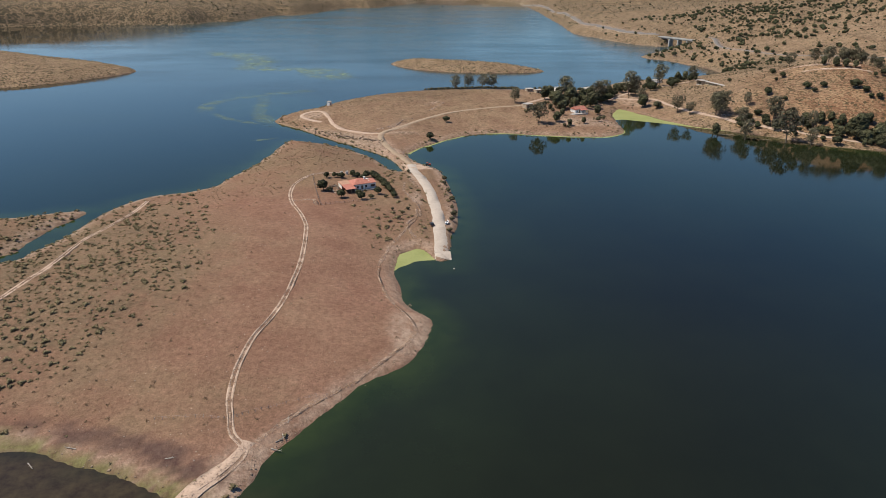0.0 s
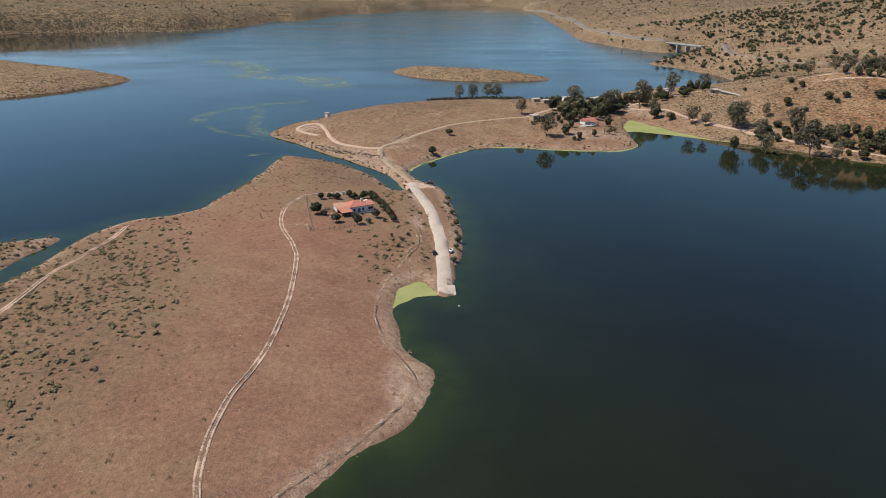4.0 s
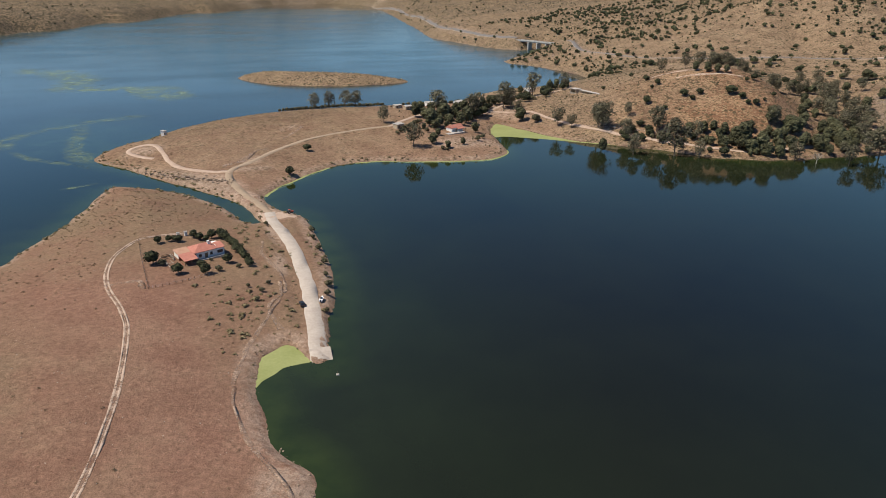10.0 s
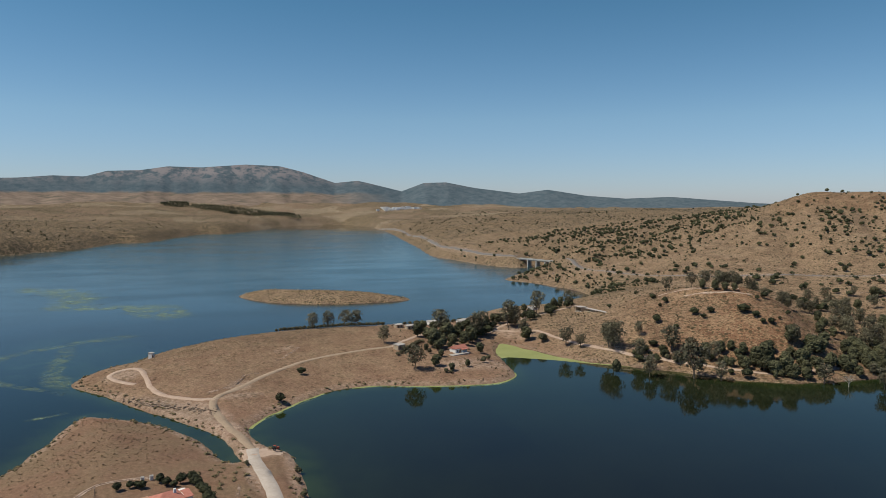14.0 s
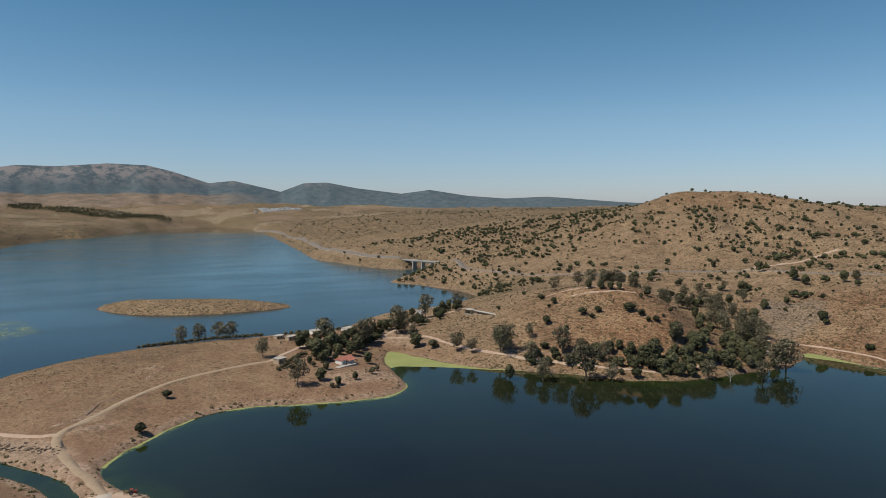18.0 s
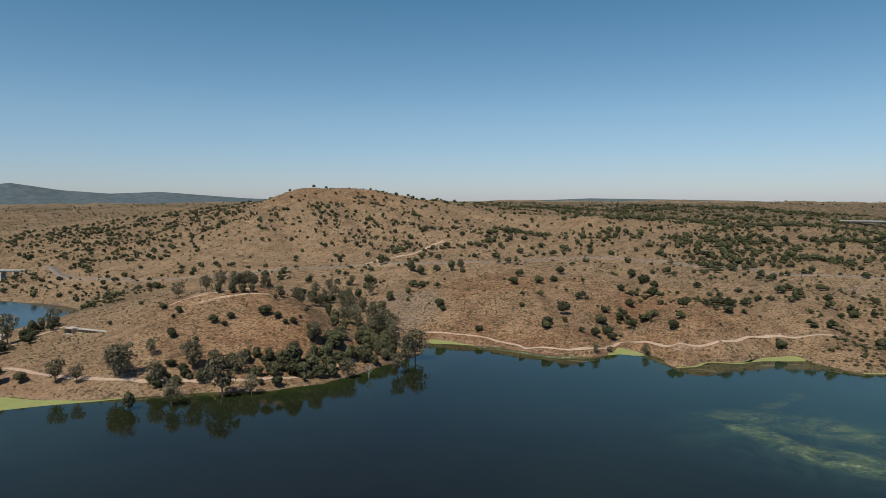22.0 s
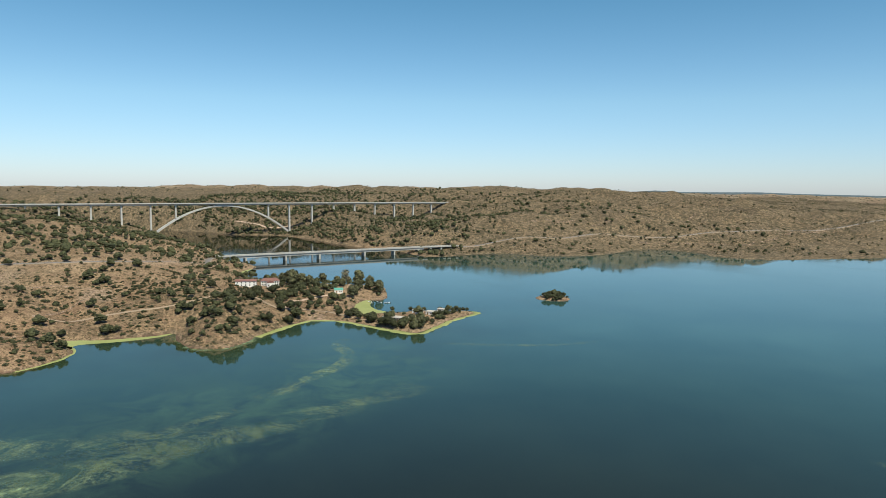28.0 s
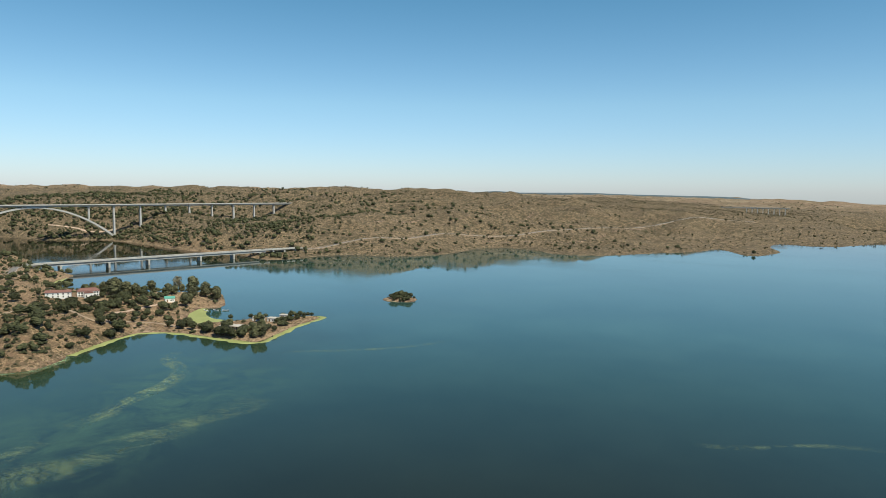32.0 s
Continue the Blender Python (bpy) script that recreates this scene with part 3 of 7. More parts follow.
def land_height(x, y):
    """Height of the ground above the water, negative under it."""
    x, y = np.asarray(x, float).ravel(), np.asarray(y, float).ravel()
    ripple = np.where(x < 215, 2.2, 5.0)
    d = shore_distance(x + ripple * (value_noise(x, y, 14, 3) - 0.5), y + ripple * (value_noise(x, y, 14, 4) - 0.5))
    full = np.full(len(x), _mean)
    for (sx, sy, _), w in zip(SPOTS, SPOT_WEIGHT):
        full += w * np.sqrt((x - sx) ** 2 + (y - sy) ** 2 + SPOT_SOFT ** 2)
    full = np.maximum(full, 3.0)
    rough = np.clip(full / 40, 0.08, 1.0)
    full = full + rough * (9 * (value_noise(x, y, 90, 1) - 0.5) + 4 * (value_noise(x, y, 37, 2) - 0.5)) + 0.5 * (value_noise(x, y, 11, 5) - 0.5)
    wild = np.clip((x - 480) / 120, 0, 1) * rough
    full += wild * (3.4 * (np.abs(2 * value_noise(x, y, 75, 51) - 1) - 0.4) + 2.2 * (np.abs(2 * value_noise(x, y, 31, 52) - 1) - 0.4))
    south = np.clip((-600 - y) / 150, 0, 1) * np.clip((y + 1900) / 300, 0.15, 1) * np.clip((x - 450) / 100, 0, 1) * rough
    full += south * (32 * (0.45 - np.abs(2 * value_noise(x, y, 190, 53) - 1)) + 17 * (0.4 - np.abs(2 * value_noise(x, y, 80, 54) - 1)))
    full += np.clip(np.hypot(x - 60, y - 150) / 1200 - 0.6, 0, 1.2) * 16 * (value_noise(x, y, 260, 6) - 0.5)
    for line, deep, wide in RAVINES:
        dots = smooth_line(line, False, 8)
        some = np.flatnonzero((x > dots[:, 0].min() - 60) & (x < dots[:, 0].max() + 60) & (y > dots[:, 1].min() - 60) & (y < dots[:, 1].max() + 60))
        if len(some):
            away = np.sqrt(((x[some][:, None] - dots[None, :, 0]) ** 2 + (y[some][:, None] - dots[None, :, 1]) ** 2).min(1)) + 5 * (value_noise(x[some], y[some], 16, 55) - 0.5)
            full[some] -= np.minimum(deep, 0.45 * full[some]) * np.exp(-(away / wide) ** 2)
    rise = np.minimum(np.maximum(d, 0) * 0.45, 1.2) + np.maximum(full, 2.0) * (bank(d) - 0.22) / 0.78 * (1 - 0.22 * np.exp(-np.maximum(d, 0) / 12))
    return np.where(d > 0, rise, np.maximum(d * 0.25, -9.0))


# the grid of the ground: rings and spokes round the middle of the place
MID_X, MID_Y = 60.0, 150.0
RINGS = np.r_[np.arange(30, 700, 3.0), 700 * 1.0056 ** np.arange(188), np.linspace(2010, 4850, 95)]
SPOKES = np.radians(np.r_[np.arange(-50, 185, 0.3), np.arange(185, 310, 1.25)])
GRID_X = MID_X + RINGS[:, None] * np.sin(SPOKES)[None]
GRID_Y = MID_Y + RINGS[:, None] * np.cos(SPOKES)[None]
GRID_Z = land_height(GRID_X, GRID_Y).reshape(GRID_X.shape)

GRAVEL_LINE = [(15, 436), (16, 420), (19, 402), (22.5, 378), (24, 350), (24.2, 325), (23, 300), (22.6, 284), (22.2, 278.5)]
DIRT_LINE = [(15, 436), (10.5, 452), (2.5, 475), (-4, 498), (-5.5, 511), (-2, 520), (7, 531), (24, 559), (42, 581), (60, 595), (79, 604), (103, 610), (121, 612)]


def ground_z(x, y):
    """Height of the ground's mesh under a point or an array of points."""
    x, y = np.asarray(x, float), np.asarray(y, float)
    r, a = np.hypot(x - MID_X, y - MID_Y), np.degrees(np.arctan2(x - MID_X, y - MID_Y))
    a = np.radians(np.where(a < -50, a + 360, a))
    i = np.clip(np.searchsorted(RINGS, r) - 1, 0, len(RINGS) - 2)
    j = np.clip(np.searchsorted(SPOKES, a) - 1, 0, len(SPOKES) - 2)
    u = np.clip((r - RINGS[i]) / (RINGS[i + 1] - RINGS[i]), 0, 1)
    v = np.clip((a - SPOKES[j]) / (SPOKES[j + 1] - SPOKES[j]), 0, 1)
    return (GRID_Z[i, j] * (1 - u) + GRID_Z[i + 1, j] * u) * (1 - v) + (GRID_Z[i, j + 1] * (1 - u) + GRID_Z[i + 1, j + 1] * u) * v


def level_along(line, half, soft=4.0):
    """Evens out the ground under a road."""
    dots = smooth_line(line, False, 12)
    height = ground_z(dots[:, 0], dots[:, 1])
    for _ in range(30):
        height[1:-1] = (height[:-2] + 2 * height[1:-1] + height[2:]) / 4
    near_by = np.flatnonzero((GRID_X > dots[:, 0].min() - 15) & (GRID_X < dots[:, 0].max() + 15) & (GRID_Y > dots[:, 1].min() - 15) & (GRID_Y < dots[:, 1].max() + 15))
    flat = GRID_Z.reshape(-1)
    for k in range(0, len(near_by), 10000):
        some = near_by[k:k + 10000]
        far = np.hypot(GRID_X.ravel()[some][:, None] - dots[None, :, 0], GRID_Y.ravel()[some][:, None] - dots[None, :, 1])
        share = np.clip((half + soft - far.min(1)) / soft, 0, 1)
        share *= flat[some] > 0.25
        flat[some] += share * (height[far.argmin(1)] - flat[some])


level_along(GRAVEL_LINE, 5.0)
level_along(DIRT_LINE, 3.5)
HIGHWAY_NORTH = [(640, 3300), (610, 2750), (545, 2210), (505, 1880), (466, 1620), (478, 1460), (500, 1355), (520, 1310)]
HIGHWAY_MID = [(562, 1192), (556, 1150), (530, 1080), (512, 1000), (512, 920), (528, 838), (560, 795), (600, 767), (645, 746), (688, 724), (700, 675), (712, 625),
               (745, 580), (800, 530), (850, 460), (870, 390), (867, 330), (862, 280), (854, 238), (856, 179), (855, 85), (885, 10), (950, -40), (1040, -70), (1104, -94)]
HIGHWAY_SOUTH = [(1098, -520), (1096, -545), (1092, -585), (1074, -648), (1048, -708), (1045, -780), (1048, -860), (1018, -936), (972, -992), (950, -1086), (912, -1222), (900, -1400), (883, -1560), (873, -1716), (797, -1844)]
level_along(HIGHWAY_MID, 9.0, 10.0)
level_along(HIGHWAY_SOUTH, 9.0, 10.0)

# ---- helpers for meshes ----
def part(name, bm, mat, parent=None, label=""):
    """Links a bmesh as one mesh object, under a parent if there is one."""
    me = bpy.data.meshes.new(name)
    bm.to_mesh(me)
    bm.free()
    me.materials.append(mat)
    ob = new(name, me)
    ob.parent = parent
    return tagged(ob, label)


def sheet(name, verts, faces, mat, smooth=True, parent=None):
    """A mesh object from arrays of corners and quads."""
    me = bpy.data.meshes.new(name)
    verts, faces = np.asarray(verts, np.float32), np.asarray(faces, np.int32)
    me.vertices.add(len(verts))
    me.vertices.foreach_set("co", verts.ravel())
    me.loops.add(faces.size)
    me.loops.foreach_set("vertex_index", faces.ravel())
    me.polygons.add(len(faces))
    me.polygons.foreach_set("loop_start", np.arange(0, faces.size, faces.shape[1], dtype=np.int32))
    me.polygons.foreach_set("use_smooth", np.full(len(faces), smooth))
    me.update(calc_edges=True)
    me.materials.append(mat)
    ob = new(name, me)
    ob.parent = parent
    return ob


def grid_faces(rows, columns, closed=False):
    i, j = np.meshgrid(np.arange(rows - 1), np.arange(columns if closed else columns - 1), indexing="ij")
    k = (j + 1) % columns
    return np.stack([i * columns + j, i * columns + k, (i + 1) * columns + k, (i + 1) * columns + j], -1).reshape(-1, 4)[:, ::-1]


def give(ob, name, values):
    ob.data.attributes.new(name, "FLOAT", "POINT").data.foreach_set("value", np.asarray(values, np.float32).ravel())


def near(x, y, cx, cy, rx, ry, turn=0.0):
    """1 in the middle of an oval, fading to 0 at its edge."""
    c, s = math.cos(radians(turn)), math.sin(radians(turn))
    u, v = ((x - cx) * c + (y - cy) * s) / rx, ((y - cy) * c - (x - cx) * s) / ry
    return np.clip(1.4 - 1.4 * (u * u + v * v), 0, 1)


# ---- ground ----
gx, gy, gz = GRID_X.ravel(), GRID_Y.ravel(), GRID_Z.ravel()
ground = tagged(sheet("ground", np.stack([gx, gy, gz], -1), grid_faces(*GRID_X.shape, closed=True), M_GROUND),
                "dry brown grassland and bare hills round the lake", "ground", "", "structure")
gd = shore_distance(gx, gy)
scrub = 0.75 * near(gx, gy, -140, 265, 78, 120, 15) + 0.3 * near(gx, gy, -60, 455, 60, 45) + 0.45 * near(gx, gy, 20, 660, 110, 45, 15)
scrub += 0.55 * near(gx, gy, 640, 40, 120, 130) + 0.3 * near(gx, gy, 1000, 250, 330, 300) + 0.7 * near(gx, gy, 430, 860, 90, 110)
scrub += 0.4 * (np.hypot(gx - 60, gy - 150) > 1600) * (np.hypot(gx - 60, gy - 150) < 3000) + np.clip((gy - 1000) / 500, 0, 0.3)
scrub += np.where(gy < -430, 0.95, 0.55) * ((gx > 1250) | ((gy < -430) & (gx > 400))) * (np.hypot(gx - 60, gy - 150) < 3200)
give(ground, "scrub", np.clip(scrub, 0, 1))
stone = 0.8 * near(gx, gy, 748, 98, 24, 18) + np.clip(1.3 - np.abs(gd - 1.2) / 1.1, 0, 0.5) * (gd > -1) + 0.9 * near(gx, gy, -20, 506, 52, 8, -53)
give(ground, "stone", np.clip(stone, 0, 1))
give(ground, "scree", np.clip(1.4 * near(gx, gy, 570, 535, 56, 34, 35) * (0.45 + value_noise(gx, gy, 22, 23)) + 0.6 * near(gx, gy, 820, 170, 22, 26), 0, 0.9))
far_out = np.hypot(gx - 60, gy - 150)
give(ground, "dull", np.clip(np.maximum(np.maximum(np.clip((-430 - gy) / 120, 0, 0.8) * (gx > 350), np.clip((gy - 1250) / 500, 0, 0.12)), np.clip((gx - 1450) / 300, 0, 0.75)) * np.clip((4600 - far_out) / 900, 0.5, 1), 0, 1))
lowland = (gx < 215) & (gy < 560)
bare = lowland * np.clip(1.25 - np.abs(gd - 3.0) / 3.4, 0, 0.85) * (0.35 + 0.9 * value_noise(gx, gy, 17, 24))
for cx, cy, rx, ry, turn in ((-11, 505, 30, 7, -53), (3, 472, 13, 7, -60), (20, 434, 14, 13, 0), (-62, 586, 16, 12, 0), (15, 397, 4, 18, 10), (15, 360, 4, 16, 0), (-41, 140, 9, 14, 0), (10.5, 540, 8, 14, -20),
                             (41, 618, 12, 4, 40), (10, 520, 16, 5, 20), (5, 212, 9, 18, 0), (400, 620, 20, 9, -35), (556, 282, 9, 7, 0), (640, -62, 16, 9, 0), (170, 560, 34, 18, 10), (240, 660, 16, 34, 20)):
    bare = bare + 0.9 * near(gx, gy, cx, cy, rx, ry, turn)
for line, half in ((HIGHWAY_MID, 17.0), (HIGHWAY_SOUTH, 20.0), (HIGHWAY_NORTH, 16.0)):
    dots = smooth_line(line, False, 10)
    close = np.flatnonzero((gx > dots[:, 0].min() - 30) & (gx < dots[:, 0].max() + 30) & (gy > dots[:, 1].min() - 30) & (gy < dots[:, 1].max() + 30))
    for k in range(0, len(close), 20000):
        some = close[k:k + 20000]
        away = np.sqrt(((gx[some][:, None] - dots[None, :, 0]) ** 2 + (gy[some][:, None] - dots[None, :, 1]) ** 2).min(1))
        bare[some] += np.clip((half - away) / 6, 0, 0.8) * np.clip(2.2 * value_noise(gx[some], gy[some], 60, 25) - 0.5, 0.15, 1)
give(ground, "bare", np.clip(bare, 0, 1))
give(ground, "red", np.clip(near(gx, gy, 600, 400, 170, 190) + 0.3 * near(gx, gy, 640, 60, 160, 190) + 0.9 * near(gx, gy, 400, 560, 120, 110) + 0.5 * near(gx, gy, 1060, 1040, 170, 120), 0, 1))
give(ground, "olive", np.clip(0.75 * near(gx, gy, -150, 285, 90, 150, 12) + 0.9 * near(gx, gy, -50, 435, 95, 95) + 0.7 * near(gx, gy, 10, 350, 40, 100) + 0.7 * near(gx, gy, 20, 625, 160, 110) + 0.35 * near(gx, gy, -70, 230, 50, 90) + 0.5 * near(gx, gy, -62, 170, 40, 20), 0, 1))
mud = np.clip(4 * (near(gx, gy, -57, 146.0, 20, 5.0, -32) * (0.55 * value_noise(gx, gy, 6, 17) + 0.45 * value_noise(gx, gy, 2.5, 21)) - 0.16), 0, 0.9)
mud = np.maximum(mud, np.clip(3 * (near(gx, gy, -84, 158.0, 42, 4.5, -17) * (0.6 * value_noise(gx, gy, 8, 17) + 0.4 * value_noise(gx, gy, 4, 21)) - 0.22), 0, 0.8))
give(ground, "mud", np.clip(mud + (gd < -1.5) * (np.hypot(gx - 60, gy - 150) < 900), 0, 1))
give(ground, "slime", np.clip(np.clip(6 * (near(gx, gy, -81, 147.6, 46, 3.6, -24) * (0.6 * value_noise(gx, gy, 5, 18) + 0.4 * value_noise(gx, gy, 2, 22)) - 0.17), 0, 0.9) + 0.6 * near(gx, gy, -55, 137.5, 12, 4.5, -25) * value_noise(gx, gy, 4, 19), 0, 1))
give(ground, "fields", np.clip((np.hypot(gx - 60, gy - 150) - 2700) / 700, 0, 0.85))
give(ground, "wild", np.maximum(0.45 * np.clip((gy - 478 + 0.35 * gx) / 40, 0, 1), np.clip((gx - 215) / 60, 0, 1)) + (gx <= 215) * np.clip((gy - 725) / 20, 0, 1))

# ---- water ----
wx = MID_X + np.r_[0.01, np.arange(2, 30, 4), RINGS[::4], 4850.0][:, None] * np.sin(SPOKES)[None, ::3]
wy = MID_Y + np.r_[0.01, np.arange(2, 30, 4), RINGS[::4], 4850.0][:, None] * np.cos(SPOKES)[None, ::3]
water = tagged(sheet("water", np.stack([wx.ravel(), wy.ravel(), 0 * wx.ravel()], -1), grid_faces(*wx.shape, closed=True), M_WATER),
               "still dark green and blue lake water", "water", "", "structure")
wd = shore_distance(wx.ravel(), wy.ravel())
lx, ly = wx.ravel(), wy.ravel()
give(water, "shoal", np.clip(1.0 + wd / np.where(lx > 470, 30.0, 14.0), 0, 1) * np.clip((760 - np.hypot(lx - 60, ly - 300)) / 300, 0, 1) * (1 - np.clip(2 * near(lx, ly, -110, 135, 80, 40), 0, 1)))
give(water, "shelf", np.clip(1.0 + wd / np.where(lx > 150, 128.0, 95.0), 0, 1) ** 1.3 * np.clip((900 - np.hypot(lx - 160, ly - 300)) / 400, 0, 1) * np.clip((lx + 150) / 60, 0, 1) * np.where((lx < 0) & (ly > 450), 0.2, 1.0))
give(water, "silt", np.clip(1.5 * near(lx, ly, -100, 138, 75, 22, -18), 0, 0.9))
# painted sheen: the teal strengthens with distance from the viewpoint
give(water, "teal_sheen", np.clip(1.0 * near(lx, ly, 470, -120, 470, 530) + 0.9 * near(lx, ly, 560, -620, 620, 720), 0, 1) * np.clip((np.hypot(lx - 75, ly - 165) - 220) / 380, 0.12, 1))
give(water, "drift", np.clip(0.45 * near(wx.ravel(), wy.ravel(), 420, 120, 70, 150, 8) + 0.4 * near(wx.ravel(), wy.ravel(), 490, -30, 90, 60, -30) + 0.3 * near(wx.ravel(), wy.ravel(), 530, 0, 140, 170) + 0.35 * near(wx.ravel(), wy.ravel(), -120, 690, 60, 110, 10), 0, 1))
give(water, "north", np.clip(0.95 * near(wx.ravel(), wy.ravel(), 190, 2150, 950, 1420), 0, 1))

give(water, "wind", np.clip(near(wx.ravel(), wy.ravel(), 150, 2000, 900, 1500) * 1.2 + 0.12 * near(wx.ravel(), wy.ravel(), -350, 700, 300, 450), 0, 1))


def strip(name, points, width, mat, label, category="road", lift=0.14, ragged=0.25, side=0.0, steps=6, level=None, kind="structure"):
    """A road or track laid over the ground along a line of points."""
    line = smooth_line(points, False, steps)
    way = np.gradient(line, axis=0)
    way /= np.linalg.norm(way, axis=1)[:, None] + 1e-9
    right = np.stack([way[:, 1], -way[:, 0]], -1)
    rows = []
    for k, off in enumerate((-0.5, -0.42, 0.0, 0.42, 0.5)):
        wob = ragged * (value_noise(line[:, 0] + 31 * k, line[:, 1], 6.0, 8) - 0.5) * width
        p = line + right * (off * width + side + wob * (abs(off) > 0.1))[:, None]
        z = (np.maximum(ground_z(p[:, 0], p[:, 1]), 0.05) if level is None else np.full(len(p), level)) + (lift if abs(off) < 0.45 else -0.3 if width > 3.3 else lift - 0.02)
        rows.append(np.c_[p, z])
    return tagged(sheet(name, np.concatenate(rows), grid_faces(5, len(line))[:, ::-1], mat), label, category, "", kind)


def patch(name, points, mat, label, category, height=0.0, kind="structure", steps=4):
    """A flat sheet with a wavering outline that lies at one height."""
    line = smooth_line(points, True, steps)
    bm = bmesh.new()
    f = bm.faces.new([bm.verts.new((x, y, height)) for x, y in line])
    if f.normal.z < 0:
        f.normal_flip()
    f.normal_update()
    bmesh.ops.triangulate(bm, faces=bm.faces[:])
    bmesh.ops.recalc_face_normals(bm, faces=bm.faces[:])
    return tagged(part(name, bm, mat), label, category, "", kind)

# ---- roads, tracks and the slipway ----
ROADS = {
    "gravel": GRAVEL_LINE,
    "dirt": DIRT_LINE,
    "tip": [(-3, 514), (-18, 522), (-33, 535), (-43, 553), (-50, 579), (-56, 594), (-65, 596), (-73, 590), (-66, 578), (-54, 566)],
    "farm": [(-50, 134), (-44, 140), (-40.5, 149), (-45, 156), (-47, 164), (-48.7, 173), (-49, 186), (-47, 203), (-41, 224), (-38, 260), (-39.5, 300),
             (-43, 319), (-52, 346), (-54, 373), (-48, 391), (-40, 398), (-25, 402)],
    "spur": [(-52, 345), (-45, 346), (-40, 346), (-38, 338)],
    "west": [(-144, 225), (-141.5, 257), (-141, 282), (-141, 304), (-136, 324), (-131.5, 344), (-131, 364)],
    "rim": [(-38, 153), (-26, 168), (-11.5, 183), (-2, 194.5), (4.5, 204), (7, 213), (3.5, 224), (-3, 240), (-6, 258), (-5, 272), (-1, 290), (5, 304), (9, 315), (13, 325), (13.5, 340)],
    "inner": [(11, 300), (8, 316), (15, 332), (14, 350), (8, 372), (9, 390)],
    "shore": [(226, 668), (240, 660), (257, 648), (263, 617), (272, 581), (290, 554), (306, 534), (316, 520), (325, 512), (341, 495), (360, 481), (374, 476), (398, 474), (430, 478)],
    "upper": [(270, 584), (284, 569), (297, 556), (318, 536), (330, 524)],
    "link": [(121, 612), (150, 640), (180, 668), (205, 678), (215, 660), (226, 668), (248, 684), (275, 700), (293, 708), (316, 718), (340, 726)],
    "east": [(470, 480), (495, 500), (512, 509), (522, 494), (529, 466), (527, 431), (523, 403), (519.5, 386), (523, 360), (535, 342), (548, 336), (575, 333),
             (576, 312), (562, 290), (566, 272), (584, 252), (611, 237), (630, 210), (638, 181)],
    "knoll": [(372, 632), (385, 622), (396, 610), (408, 598), (422, 588)],
    "knoll_low": [(380, 606), (392, 596), (405, 585), (424, 574)],
    "villa": [(700, 150), (692, 98), (681, 61), (686, 30), (713, -9), (700, -22), (657, -26), (659, -58), (652, -78), (615, -90), (585, -104)],
    "pier": [(657, -40), (689, -58), (715, -90), (729, -118), (733, -130)],
    "slope": [(784, 260), (784, 220), (793, 180), (782, 132), (760, 100), (700, 150)],
    "hill": [(700, 705), (746, 693), (774, 694), (800, 688), (855, 703), (884, 695)],
    "cut_a": [(-9, 527), (4, 537), (14, 562), (22, 566)],
    "cut_b": [(34, 592), (43, 605), (52, 622)],
    "mine": [(590, 655), (640, 640), (690, 610), (740, 560), (760, 500), (740, 430), (750, 380), (790, 330)],
    "cove": [(470, 1108), (455, 1092), (445, 1080), (455, 1065), (480, 1072), (492, 1090)],
    "ridge_track": [(740, 470), (749, 448), (738, 409), (743, 376), (770, 339), (770, 294), (757, 238), (800, 198)],
    "plateau": [(1500, 560), (1263, 455), (1172, 401), (1117, 394), (1060, 425), (962, 424)],
    "south_track": [(1000, -880), (945, -962), (898, -1016), (869, -1100), (890, -1300), (897, -1462)],
    "gorge_track": [(1690, -430), (1705, -379), (1742, -363), (1803, -324)],
    "inlet_track": [(553, 280), (574, 262), (602, 243), (626, 222), (643, 183), (660, 160)],
    "bank": [(1130, -700), (1120, -830), (1100, -960), (1120, -1100), (1110, -1300), (1000, -1500)],
}
strip("gravel_road", ROADS["gravel"], 6.8, M_GRAVEL, "wide pale gravel road running down into the lake", lift=0.2, ragged=0.14, steps=14)
strip("dirt_road", ROADS["dirt"], 5.0, M_DIRT, "brown dirt road over the causeway and the low hill")
strip("dirt_road", ROADS["tip"], 3.6, M_TRACK, "pale dirt road with a turning loop on the point")
strip("farm_track", ROADS["farm"], 1.7, M_PATH, "trodden earth of a farm track through dry grass", "track", lift=0.07, ragged=0.7)
strip("farm_track", ROADS["west"], 3.4, M_PATH, "trodden earth of the track beside the western shore", "track", lift=0.07, ragged=0.7)
for side in (-0.7, 0.7):
    strip("wheel_rut", ROADS["farm"], 0.6, M_RUT, "pale wheel rut of a farm track in dry grass", "track", side=side, ragged=0.7)
    strip("wheel_rut", ROADS["west"], 0.9, M_RUT, "pale wheel rut beside the western shore", "track", side=side * 1.1, ragged=0.6)
strip("wheel_rut", ROADS["spur"], 1.8, M_PATH, "worn pale track to the farmhouse gate", "track", ragged=0.9)
for name in ("rim", "inner"):
    strip("footpath", ROADS[name], 1.1, M_PATH, "faint earth path along the shore", "path", ragged=1.4)
for name, width in (("upper", 2.2), ("knoll", 4.0), ("knoll_low", 3.4), ("cut_a", 2.4), ("cut_b", 1.8), ("cove", 3.0)):
    strip("footpath", ROADS[name], width, M_RUT if name[0] == "k" else M_PATH, "bare pale earth path through dry grass", "path", lift=0.1, ragged=0.8)
